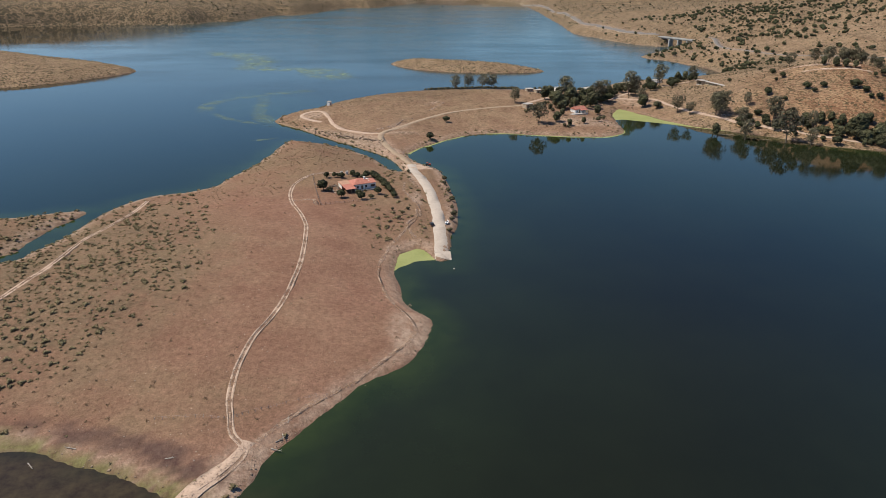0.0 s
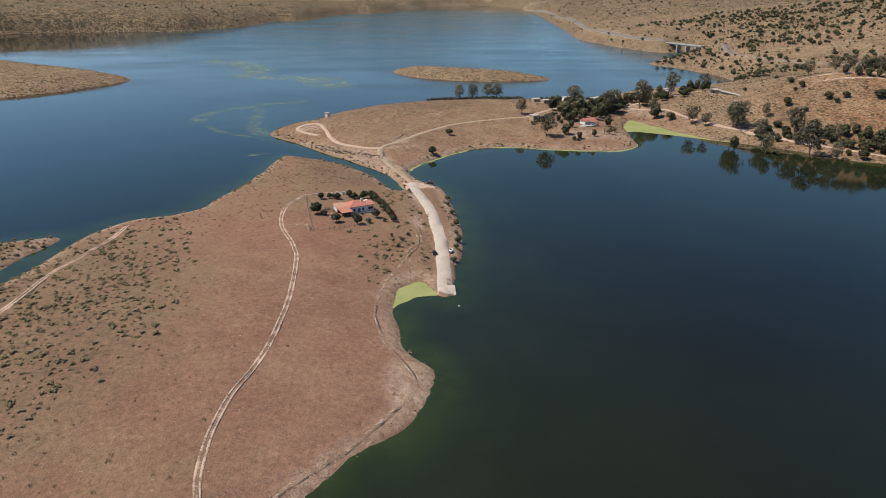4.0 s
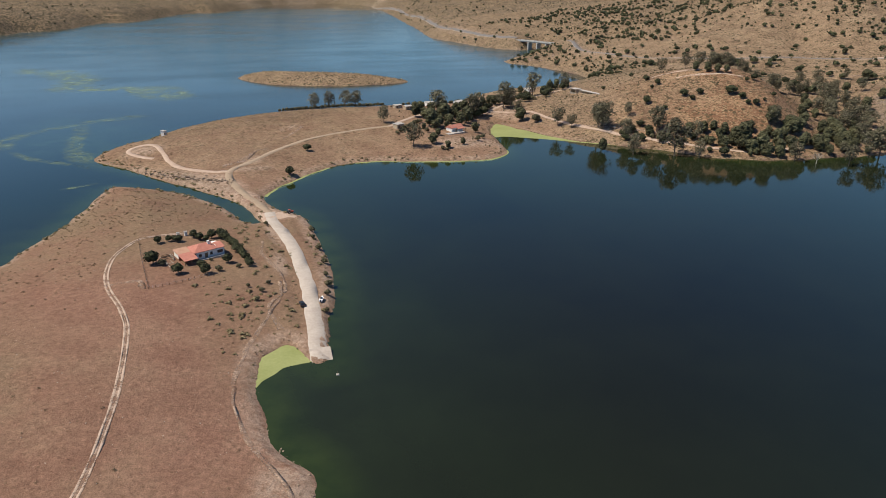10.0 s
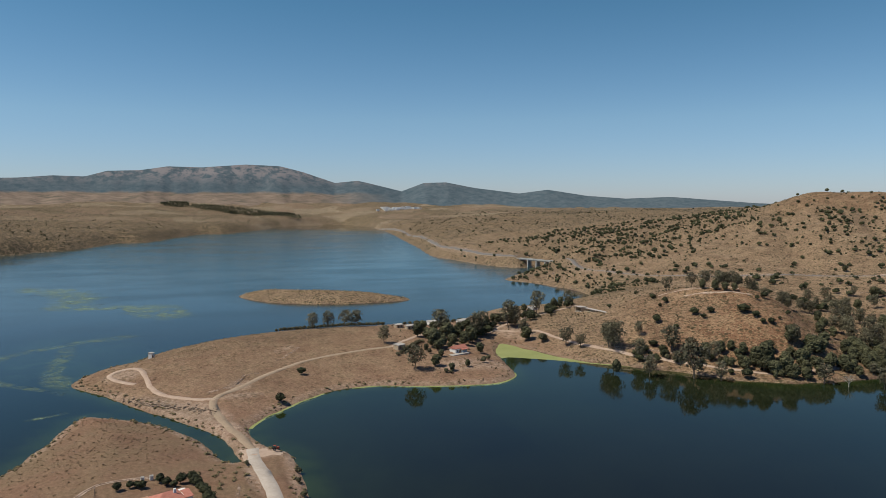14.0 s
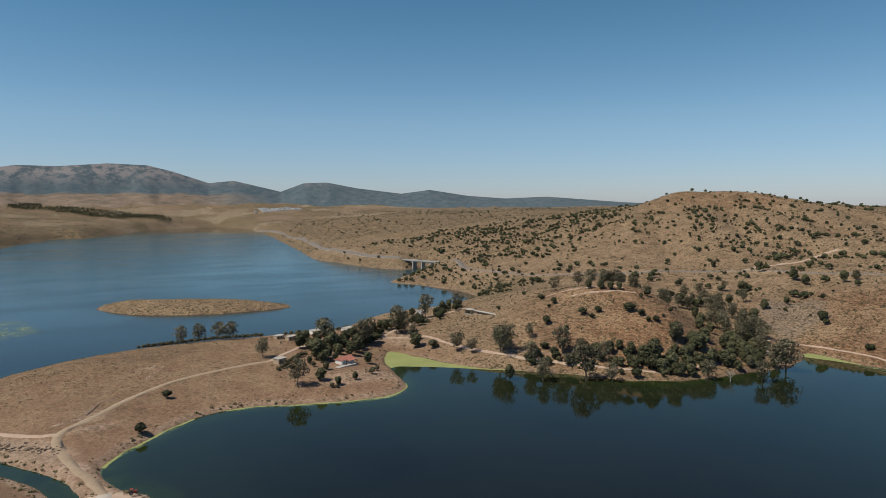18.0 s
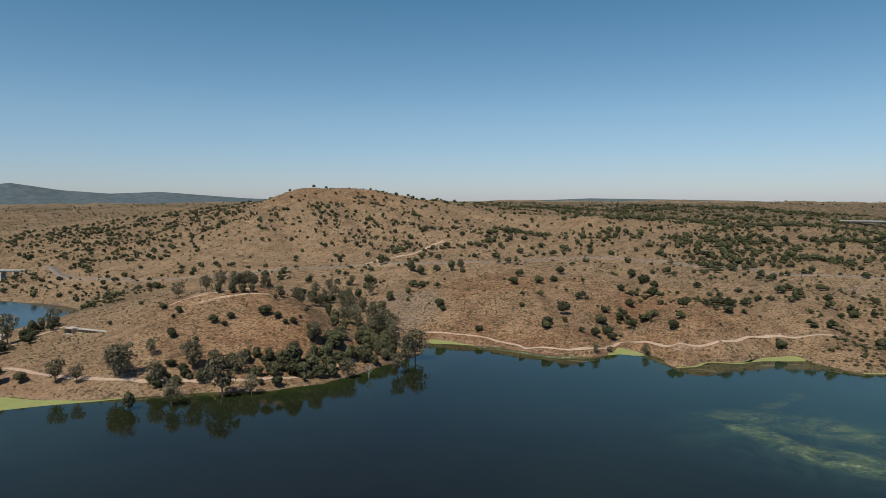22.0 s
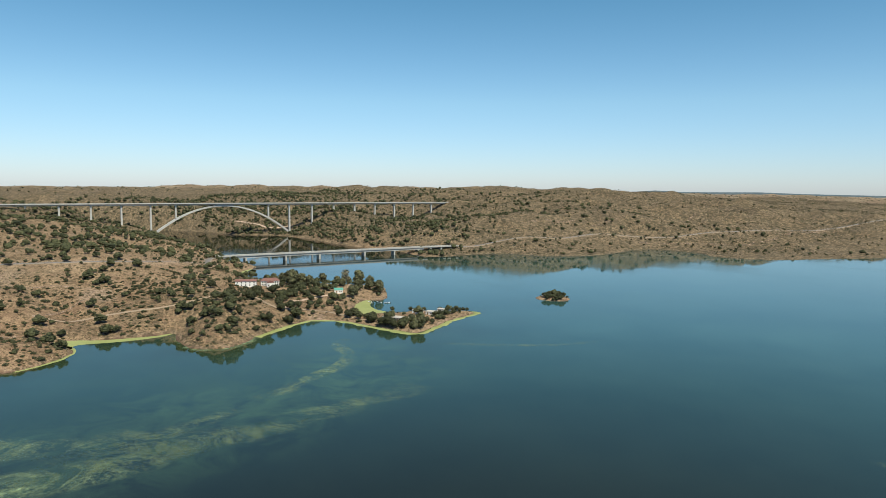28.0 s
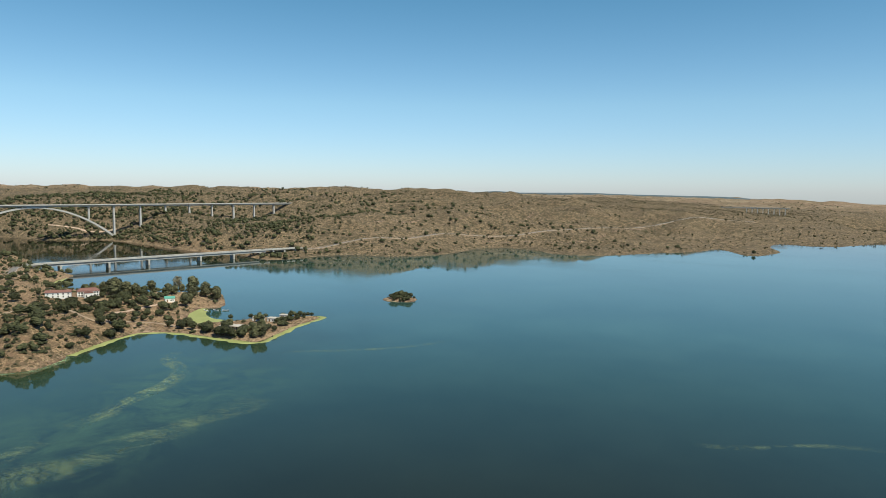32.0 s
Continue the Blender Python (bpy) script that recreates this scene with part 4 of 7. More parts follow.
for name, width in (("shore", 3.2), ("link", 3.6), ("east", 2.2), ("villa", 3.2), ("pier", 3.0), ("slope", 2.2), ("hill", 5.0), ("mine", 2.0), ("bank", 5.0), ("ridge_track", 2.6), ("plateau", 5.0), ("south_track", 5.0), ("gorge_track", 7.0), ("inlet_track", 2.4)):
    strip("dirt_track", ROADS[name], width, M_TRACK if name in ("shore", "hill", "link", "pier", "gorge_track", "east") else M_PATH if name in ("slope", "mine", "bank", "plateau", "inlet_track", "ridge_track", "south_track") else M_DIRT, "narrow dirt track along the hillside", "track", lift=0.3 if name == "east" else 0.2, ragged=0.4)
for line, lift in ((HIGHWAY_NORTH, 0.6), (HIGHWAY_MID, 0.7), (HIGHWAY_SOUTH, 1.0)):
    strip("highway_shoulder", line, 9.6, M_DIRT, "pale gravel shoulder of the highway", lift=lift - 0.25, ragged=0.15)
    strip("highway", line, 7.6, M_ASPHALT, "grey asphalt highway above the lake", lift=lift, ragged=0.0)
    for side in (-4.6, 4.6):
        strip("guard_rail", line, 0.3, M_STEEL, "galvanised guard rail beside the highway", "guard rail", lift=lift + 0.7, ragged=0.0, side=side)
strip("dirt_track", [(-40, 153), (-43.5, 144), (-50, 135.5), (-58, 128)], 4.2, M_RUT, "trampled pale track down to the water", "track", ragged=0.9)
strip("turning_place", [(10, 430), (17, 431), (24, 430), (29, 428)], 13.0, M_TRACK, "bare pale turning place beside the road", "yard", ragged=0.5)
bm = bmesh.new()
for x, y, z in ((19.4, 276.0, -1.2), (26.4, 276.0, -1.2), (26.4, 284.5, 0.9), (19.0, 284.5, 0.9)):
    bm.verts.new((x, y, z + 0.35))
bm.faces.new(bm.verts[:])
bmesh.ops.recalc_face_normals(bm, faces=bm.faces[:])
bmesh.ops.solidify(bm, geom=bm.faces[:], thickness=0.35)
tagged(part("slipway", bm, M_GRAVEL), "broken concrete slipway sloping into the water", "slipway", "", "structure")

# ---- duckweed and algae ----
MAT_AT = 0.03
patch("duckweed", [(0.5, 268), (1.0, 281), (6, 289), (13.5, 292.5), (17.5, 286), (20, 279), (15, 278), (10, 277), (7, 274), (3, 271)], M_ALGAE, "yellow-green duckweed mat in a small cove", "duckweed", MAT_AT, "stuff")
patch("duckweed", [(203, 590), (207, 615), (217, 634), (227, 641), (237, 613), (246, 584), (261, 562), (280, 544), (297, 529), (279, 540), (258, 556), (240, 571), (222, 583), (210, 590)], M_ALGAE, "bright duckweed filling the head of the bay", "duckweed", MAT_AT, "stuff")
patch("duckweed", [(502, 476), (516, 484), (522, 471), (519, 450), (519, 425), (514, 440), (509, 455)], M_ALGAE, "duckweed at the mouth of the gully", "duckweed", MAT_AT, "stuff")
patch("duckweed", [(538, 332), (558, 334.5), (571, 336), (564, 314), (556, 304), (548, 312), (546, 324)], M_ALGAE, "duckweed in a narrow inlet", "duckweed", MAT_AT, "stuff")
patch("duckweed", [(567, 241), (591, 234), (606, 220), (612, 206), (598, 200), (592, 206), (580, 226)], M_ALGAE, "duckweed behind a low point", "duckweed", MAT_AT, "stuff")
patch("duckweed", [(625, 130), (643, 140), (657, 143), (650, 112), (643, 82), (643, 58), (634, 70), (632, 96), (636, 124)], M_ALGAE, "long duckweed band at the back of an inlet", "duckweed", MAT_AT, "stuff")
patch("duckweed", [(637, -113), (646, -101), (671, -106), (697, -128), (711, -142), (700, -146), (678, -133), (655, -128), (640, -131)], M_ALGAE, "green scum in the boat cove", "duckweed", MAT_AT, "stuff")
patch("duckweed", [(945, -64), (982, -84), (1019, -117), (1030, -128), (1000, -112), (965, -92)], M_ALGAE, "duckweed below the bridge abutment", "duckweed", MAT_AT, "stuff")


def algae_film():
    m, tree, shader = material("drifting_algae", 0.6, 0, 0.3)
    where = node(tree, "ShaderNodeNewGeometry").outputs["Position"]
    wisp = noise_of(tree, 0.045, 10, 0.78, where)
    wisp.node.inputs["Distortion"].default_value = 1.2
    twist = noise_of(tree, 0.5, 4, 0.7, where)
    edge = attribute_of(tree, "cover")
    shader.inputs["Base Color"].default_value = (0.255, 0.335, 0.185, 1)
    amount = math_of(tree, "MULTIPLY", ramp_of(tree, math_of(tree, "ADD", math_of(tree, "MULTIPLY", wisp, 0.7), math_of(tree, "MULTIPLY", twist, 0.3)), [(0.46, (0, 0, 0)), (0.56, (0.42, 0.42, 0.42)), (0.66, (1, 1, 1))]), edge)
    tree.links.new(amount, shader.inputs["Alpha"])
    return m


M_FILM = algae_film()


def film(points, width, cover, label):
    """A ragged ribbon of drifting algae on the water, dense in its middle."""
    line = smooth_line(points, False, 5)
    way = np.gradient(line, axis=0)
    way /= np.linalg.norm(way, axis=1)[:, None] + 1e-9
    right = np.stack([way[:, 1], -way[:, 0]], -1)
    ends = np.clip(np.minimum(np.arange(len(line)), np.arange(len(line))[::-1]) / 4, 0, 1)
    rows, dense = [], []
    for off in (-0.5, -0.25, 0, 0.25, 0.5):
        wob = (value_noise(line[:, 0], line[:, 1] + 50 * off, 15, 9) - 0.5) * width * 0.5
        p = line + right * (off * width + wob)[:, None]
        rows.append(np.c_[p, np.full(len(p), 0.02)])
        dense.append(cover * ends * (1 - 4 * off * off))
    ob = sheet("algae_film", np.concatenate(rows), grid_faces(5, len(line))[:, ::-1], M_FILM)
    give(ob, "cover", np.concatenate(dense))
    return tagged(ob, label, "algae", "", "stuff")


film([(434, 240), (417, 221), (401, 200), (386, 176), (384, 147), (390, 125), (404, 104)], 26, 0.9, "drifting streak of green algae on open water")
film([(432, 238), (440, 215), (436, 180), (428, 158), (415, 122), (402, 90), (398, 60)], 30, 0.65, "pale green algae swirl on open water")
film([(452, 214), (470, 205), (494, 199), (499, 192)], 14, 0.4, "thin algae wisp")
film([(404, 214), (400, 191), (397, 158), (395, 122), (397, 80), (404, 47), (414, -2), (425, -40)], 22, 0.5, "long faint algae streak on the lake")
film([(445, 55), (460, 29), (473, 8), (488, -12), (514, -31), (541, -38), (560, -55)], 13, 0.9, "winding pale algae stream by the spit")
film([(440, 60), (425, 90), (412, 120), (408, 160)], 16, 0.55, "thin algae streak")
film([(510, -100), (479, -143), (458, -180), (451, -222)], 7, 0.45, "faint line of algae on calm water")
film([(226, -142), (207, -156), (186, -182), (160, -200)], 6, 0.5, "faint line of algae on dark water")
film([(-164, 640), (-172, 668), (-164, 700), (-140, 728), (-108, 748), (-80, 770)], 20, 0.9, "curved band of pale scum on the western lake")
film([(-128, 730), (-122, 690), (-118, 650), (-108, 610), (-90, 575)], 18, 0.9, "curved band of pale scum off the point")
film([(-160, 640), (-140, 610), (-112, 588), (-94, 570)], 7, 0.8, "thin line of pale scum off the point")
film([(-300, 1170), (-223, 1120), (-180, 1040), (-172, 965), (-128, 950), (-88, 935), (-72, 885), (-52, 845)], 60, 1.4, "broad green algae drift across the lake")
for line in (COAST_HEADLAND[:7], COAST_EAST[22:36], COAST_EAST[33:41], COAST_HEADLAND[30:38], COAST_BAY[35:42]):
    film([(x - 0.5, y - 2.5) if x < 300 else (x - 4, y + 1) for x, y in line], 5 if line[0][0] < 300 else 9, 1.6, "narrow green algae fringe along the shore")


def fringe(line, width, label):
    """A band of duckweed on the water along a piece of coast."""
    p = np.array(line, float)
    way = np.gradient(p, axis=0)
    way /= np.linalg.norm(way, axis=1)[:, None]
    side = np.stack([way[:, 1], -way[:, 0]], -1)
    if shore_distance(*(p + 4 * side).T).mean() > 0:
        side = -side
    strip("duckweed_fringe", (p + side * width * 0.32).tolist(), width, M_ALGAE, label, "duckweed", ragged=0.6, level=-0.1, lift=0.13, kind="stuff")


fringe(COAST_EAST[27:41], 8.0, "pale green duckweed band round the spit")
fringe(COAST_EAST[5:10], 3.0, "thin green duckweed edge below the slope")
fringe(COAST_EAST[14:20], 4.0, "green duckweed edge along the steep bank")
fringe(COAST_HEADLAND[0:8], 2.2, "thin green duckweed edge of the headland")
fringe(COAST_BAY[37:42], 2.2, "thin green duckweed edge at the causeway")
for points in ([(-104, 520), (-94, 526), (-84, 532)], [(-80, 516), (-73, 523)]):
    film(points, 5, 1.2, "pale mud bank just under water")

# ---- plants ----
def leaf_material(name, dark, light):
    m, tree, shader = material(name, 0.75, 0, 0.2)
    island = node(tree, "ShaderNodeNewGeometry").outputs["Random Per Island"]
    tone = ramp_of(tree, island, [(0.0, dark), (0.55, light), (1.0, tuple(1.25 * c for c in light))])
    info = node(tree, "ShaderNodeObjectInfo")
    gain = node(tree, "ShaderNodeMapRange", inputs={3: 0.75, 4: 1.25})
    tree.links.new(info.outputs["Random"], gain.inputs[0])
    hsv = node(tree, "ShaderNodeHueSaturation")
    tree.links.new(tone, hsv.inputs["Color"])
    tree.links.new(gain.outputs[0], hsv.inputs["Value"])
    tree.links.new(hsv.outputs[0], shader.inputs["Base Color"])
    return m


M_OAK = leaf_material("dark_oak_leaves", (0.019, 0.023, 0.011), (0.050, 0.053, 0.025))
M_GUM = leaf_material("grey_green_gum_leaves", (0.062, 0.060, 0.036), (0.135, 0.122, 0.078))
M_PINE = leaf_material("deep_green_pine_needles", (0.038, 0.041, 0.021), (0.090, 0.089, 0.046))
M_BUSH = leaf_material("dusty_shrub_leaves", (0.150, 0.122, 0.060), (0.270, 0.218, 0.118))
M_DRY = leaf_material("dry_brown_brush", (0.105, 0.076, 0.042), (0.205, 0.150, 0.088))
M_SCRUB = leaf_material("dull_dark_scrub_leaves", (0.046, 0.045, 0.025), (0.098, 0.088, 0.050))
M_BARK = two_tone("grey_brown_bark", (0.10, 0.075, 0.055), (0.22, 0.18, 0.14), 1.2)
M_DEAD = two_tone("bleached_dead_wood", (0.30, 0.27, 0.23), (0.45, 0.42, 0.37), 1.2)


def cards(rng, blobs, count, size, flat=0.0, core=0.0):
    """Small leaf sheets strewn over the outside of some rounded clumps; core: how large the dense wood within them is."""
    blobs = np.array(blobs, float)
    share = blobs[:, 3] ** 2
    which = rng.choice(len(blobs), count, p=share / share.sum())
    way = rng.normal(size=(count, 3))
    way /= np.linalg.norm(way, axis=1)[:, None]
    way[:, 2] = np.where(way[:, 2] < -0.55, -0.4 * way[:, 2], way[:, 2])
    reach = 0.74 + 0.28 * rng.random(count) ** 0.6
    at = blobs[which, :3] + way * (blobs[which, 3] * reach)[:, None] * np.array([1, 1, 1 - flat])
    u = rng.normal(size=(count, 3))
    u -= 0.8 * way * (u * way).sum(1)[:, None]
    u /= np.linalg.norm(u, axis=1)[:, None]
    v = np.cross(u, way + 0.35 * rng.normal(size=(count, 3)))
    v /= np.linalg.norm(v, axis=1)[:, None] + 1e-6
    s = size * (0.6 + 0.8 * rng.random(count))[:, None]
    corner = [at - u * s * 0.5, at + v * s * 0.32, at + u * s * 0.5 + way * s * 0.15, at - v * s * 0.32]
    verts = np.stack(corner, 1).reshape(-1, 3)
    faces = np.arange(len(verts)).reshape(-1, 4)
    if core:
        rings = ((-0.72, 0.62), (-0.1, 1.0), (0.55, 0.84), (0.97, 0.28))
        ball = np.array([(r * math.cos(k * math.tau / 6 + 0.5 * j), r * math.sin(k * math.tau / 6 + 0.5 * j), z) for j, (z, r) in enumerate(rings) for k in range(6)])
        sides = np.array([(6 * j + k, 6 * j + (k + 1) % 6, 6 * j + 6 + (k + 1) % 6, 6 * j + 6 + k) for j in range(3) for k in range(6)] + [(18, 19, 20, 21), (18, 21, 22, 23)])
        uneven = 1 + 0.32 * (rng.random((len(blobs), 24, 1)) - 0.5)
        hearts = blobs[:, None, :3] + ball[None] * uneven * (core * blobs[:, 3])[:, None, None] * np.array([1, 1, 1 - flat])
        faces = np.concatenate([faces, (sides[None] + 24 * np.arange(len(blobs))[:, None, None]).reshape(-1, 4) + len(verts)])
        verts = np.concatenate([verts, hearts.reshape(-1, 3)])
    return verts, faces


def tube(bm, a, b, ra, rb, sides=6):
    """A tapered limb between two points."""
    a, b = Vector(a), Vector(b)
    turn = (b - a).to_track_quat("Z", "Y").to_matrix()
    rings = []
    for at, r in ((a, ra), (b, rb)):
        rings.append([bm.verts.new(at + turn @ Vector((r * math.cos(k * math.tau / sides), r * math.sin(k * math.tau / sides), 0))) for k in range(sides)])
    for k in range(sides):
        bm.faces.new((rings[0][k], rings[0][(k + 1) % sides], rings[1][(k + 1) % sides], rings[1][k]))
    bm.faces.new(rings[1])


KINDS = {
    # name, label, nominal height, clumps, low, high, spread, clump size, leaves, leaf size, flatten, leaf material, trunk girth
    "oak": ("holm_oak", "round dark evergreen oak standing in dry grass", 5.0, 8, 0.38, 0.72, 0.32, 0.30, 430, 0.15, 0.15, M_OAK, 0.045),
    "gum": ("eucalyptus_tree", "tall grey-green eucalyptus with an open ragged crown", 16.0, 16, 0.30, 0.88, 0.26, 0.150, 860, 0.066, 0.0, M_GUM, 0.022),
    "pine": ("pine_tree", "dense dark green pine by the shore", 10.0, 13, 0.22, 0.80, 0.25, 0.20, 600, 0.098, 0.0, M_PINE, 0.024),
    "bush": ("shrub", "dusty green shrub with several stems", 3.0, 6, 0.35, 0.65, 0.34, 0.28, 320, 0.17, 0.1, M_SCRUB, 0.035),
}
grown = {}


def build_plant(kind, variant):
    name, label, tall, clumps, low, high, spread, blob, leaves, leaf, flat, mat, girth = KINDS[kind]
    rng = np.random.default_rng(100 * variant + sum(map(ord, kind)))
    root = tagged(new(name), label, {"bush": "shrub"}.get(kind, "tree"))
    blobs = []
    for k in range(clumps):
        up = low + (high - low) * (k + 0.5 * rng.random()) / clumps
        wide = spread * (1.15 - abs(up - (low + high) / 2) / (high - low) * (1.4 if kind != "gum" else 0.7)) * rng.random() ** 0.5
        turn = k * 2.4 + rng.random()
        blobs.append((wide * math.cos(turn), wide * math.sin(turn), up, blob * (0.75 + 0.5 * rng.random())))
    blobs.append((0, 0, high + 0.2 * (1 - high), blob * 0.75))
    blobs = np.array(blobs) * tall
    bm = bmesh.new()
    fork = tall * low * (0.75 if kind != "gum" else 0.85)
    lean = rng.normal(size=2) * 0.02 * tall
    tube(bm, (0, 0, -0.4), (lean[0], lean[1], fork), tall * girth, tall * girth * 0.7, 7)
    for x, y, z, r in blobs[:: 2 if kind != "bush" else 1]:
        tube(bm, (lean[0], lean[1], fork * 0.92), (x * 0.9, y * 0.9, z), tall * girth * 0.5, tall * girth * 0.14, 5)
    part("trunk", bm, M_BARK, root)
    verts, faces = cards(rng, blobs, leaves, leaf * tall, flat, 0.0 if kind == "gum" else 0.80)
    sheet("crown", verts, faces, mat, False, root)
    return root


def plant(kind, x, y, tall, group=""):
    """One tree or shrub on the ground."""
    variant = int(hash_noise(np.array([x * 10]), np.array([y * 10]), 5)[0] * 3.999)
    spin = hash_noise(np.array([x * 10]), np.array([y * 10]), 6)[0] * math.tau
    wide = 0.9 + 0.3 * hash_noise(np.array([x * 10]), np.array([y * 10]), 7)[0]
    s = tall / KINDS[kind][2]
    m = Matrix.LocRotScale((x, y, float(max(ground_z(x, y), 0.0)) - 0.05), Euler((0, 0, spin)), (s * wide, s * wide, s))
    if (kind, variant) not in grown:
        grown[kind, variant] = build_plant(kind, variant)
        grown[kind, variant].matrix_basis = m
        ob = grown[kind, variant]
    else:
        first = grown[kind, variant]
        ob = copy_thing(first, Matrix())
        ob.matrix_basis = m
    if group:
        ob["group"] = group
    return ob


def joined(name, kind_blobs, leaves, leaf, flat, mat, label, category, places, seed, core=0.0):
    """Many small plants of one kind as a single mesh; places: rows of x, y, z, height."""
    rng = np.random.default_rng(seed)
    forms = [cards(rng, kind_blobs, leaves, leaf, flat, core) for _ in range(6)]
    if not len(places):
        return None
    verts, faces, base = [], [], 0
    turn, form = rng.random(len(places)) * math.tau, rng.integers(0, 6, len(places))
    for f in range(6):
        rows = np.flatnonzero(form == f)
        v, q = forms[f]
        c, s = np.cos(turn[rows])[:, None], np.sin(turn[rows])[:, None]
        h = places[rows, 3][:, None]
        out = np.stack([(v[:, 0] * c - v[:, 1] * s) * h + places[rows, 0][:, None], (v[:, 0] * s + v[:, 1] * c) * h + places[rows, 1][:, None],
                        v[:, 2] * h + places[rows, 2][:, None]], -1)
        verts.append(out.reshape(-1, 3))
        faces.append((q[None] + (np.arange(len(rows)) * len(v))[:, None, None]).reshape(-1, 4) + base)
        base += len(rows) * len(v)
    return tagged(sheet(name, np.concatenate(verts), np.concatenate(faces), mat, False), label, category, "", "stuff")

# ---- bridges ----
def box(bm, x0, x1, y0, y1, z0, z1, taper=0.0):
    """A block between two corners; taper draws its top in by that share."""
    cx, cy, kx, ky = (x0 + x1) / 2, (y0 + y1) / 2, (x1 - x0) / 2, (y1 - y0) / 2
    v = [bm.verts.new((cx + sx * kx * k, cy + sy * ky * k, z)) for z, k in ((z0, 1.0), (z1, 1.0 - taper)) for sx, sy in ((-1, -1), (1, -1), (1, 1), (-1, 1))]
    for a in ((3, 2, 1, 0), (4, 5, 6, 7), (0, 1, 5, 4), (1, 2, 6, 5), (2, 3, 7, 6), (3, 0, 4, 7)):
        bm.faces.new([v[k] for k in a])


def block(name, size, mat, parent=None, label="", taper=0.0):
    bm = bmesh.new()
    box(bm, *size, taper)
    return part(name, bm, mat, parent, label)


M_PALE = two_tone("pale_bridge_concrete", (0.36, 0.35, 0.335), (0.48, 0.47, 0.45), 0.05, 0.8)

VIADUCT_X, ARCH_NORTH, ARCH_SOUTH, DECK_TOP, SPAN = 1643.0, -100.0, -408.0, 74.0, 57.0
viaduct = tagged(new("railway_viaduct"), "long pale concrete railway viaduct with one high arch over the gorge", "bridge")
VIADUCT_END = ARCH_SOUTH - 500.0
for k in range(25):
    top = ARCH_NORTH + 10 * SPAN - SPAN * k
    if top <= VIADUCT_END:
        break
    end = max(top - SPAN, VIADUCT_END)
    block("deck_span", (VIADUCT_X - 3.2, VIADUCT_X + 3.2, end + 0.05, top - 0.05, DECK_TOP - 3.6, DECK_TOP - 0.45), M_PALE, viaduct)
    block("deck_slab", (VIADUCT_X - 7.0, VIADUCT_X + 7.0, end + 0.02, top - 0.02, DECK_TOP - 0.45, DECK_TOP), M_PALE, viaduct)
    for side in (-6.9, 6.5):
        block("parapet", (VIADUCT_X + side, VIADUCT_X + side + 0.4, end + 0.1, top - 0.1, DECK_TOP, DECK_TOP + 1.3), M_PALE, viaduct)
stands = [ARCH_NORTH + SPAN * k for k in range(0, 10)] + [ARCH_SOUTH - SPAN * k for k in range(0, 9)]
for y in stands:
    low = float(ground_z(VIADUCT_X, y)) - 1.5
    if low < DECK_TOP - 7:
        block("pier", (VIADUCT_X - 2.6, VIADUCT_X + 2.6, y - 1.8, y + 1.8, low, DECK_TOP - 3.6), M_PALE, viaduct, taper=0.12)
bm = bmesh.new()
rib, steps = [], 44
for k in range(steps + 1):
    u = k / steps
    y, z = ARCH_NORTH + (ARCH_SOUTH - ARCH_NORTH) * u, 4.0 + 65.0 * 4 * u * (1 - u)
    slope = math.atan2(65.0 * 4 * (1 - 2 * u), ARCH_SOUTH - ARCH_NORTH)
    deep, wide = 4.4 - 1.4 * math.sin(math.pi * u), 4.2 - 0.9 * math.sin(math.pi * u)
    ny, nz = -math.sin(slope), math.cos(slope)
    rib.append([bm.verts.new((VIADUCT_X + sx * wide, y + ny * s * deep / 2, z + nz * s * deep / 2)) for sx, s in ((-1, -1), (1, -1), (1, 1), (-1, 1))])
for a, b in zip(rib, rib[1:]):
    for k in range(4):
        bm.faces.new((a[k], a[(k + 1) % 4], b[(k + 1) % 4], b[k]))
bmesh.ops.recalc_face_normals(bm, faces=bm.faces[:])
part("arch", bm, M_PALE, viaduct, "slender pale concrete arch")
for y in (ARCH_NORTH - 51, ARCH_SOUTH + 51):
    block("spandrel_pier", (VIADUCT_X - 2.2, VIADUCT_X + 2.2, y - 1.5, y + 1.5, 43.0, DECK_TOP - 3.6), M_PALE, viaduct)
for y in (ARCH_NORTH + 3, ARCH_SOUTH - 3):
    block("footing", (VIADUCT_X - 8, VIADUCT_X + 8, y - 8, y + 8, -3.0, 5.0), M_PALE, viaduct, taper=0.15)
block("abutment", (VIADUCT_X - 8, VIADUCT_X + 8, VIADUCT_END - 14, VIADUCT_END - 0.1, float(ground_z(VIADUCT_X, VIADUCT_END - 7)) - 3, DECK_TOP), M_PALE, viaduct)


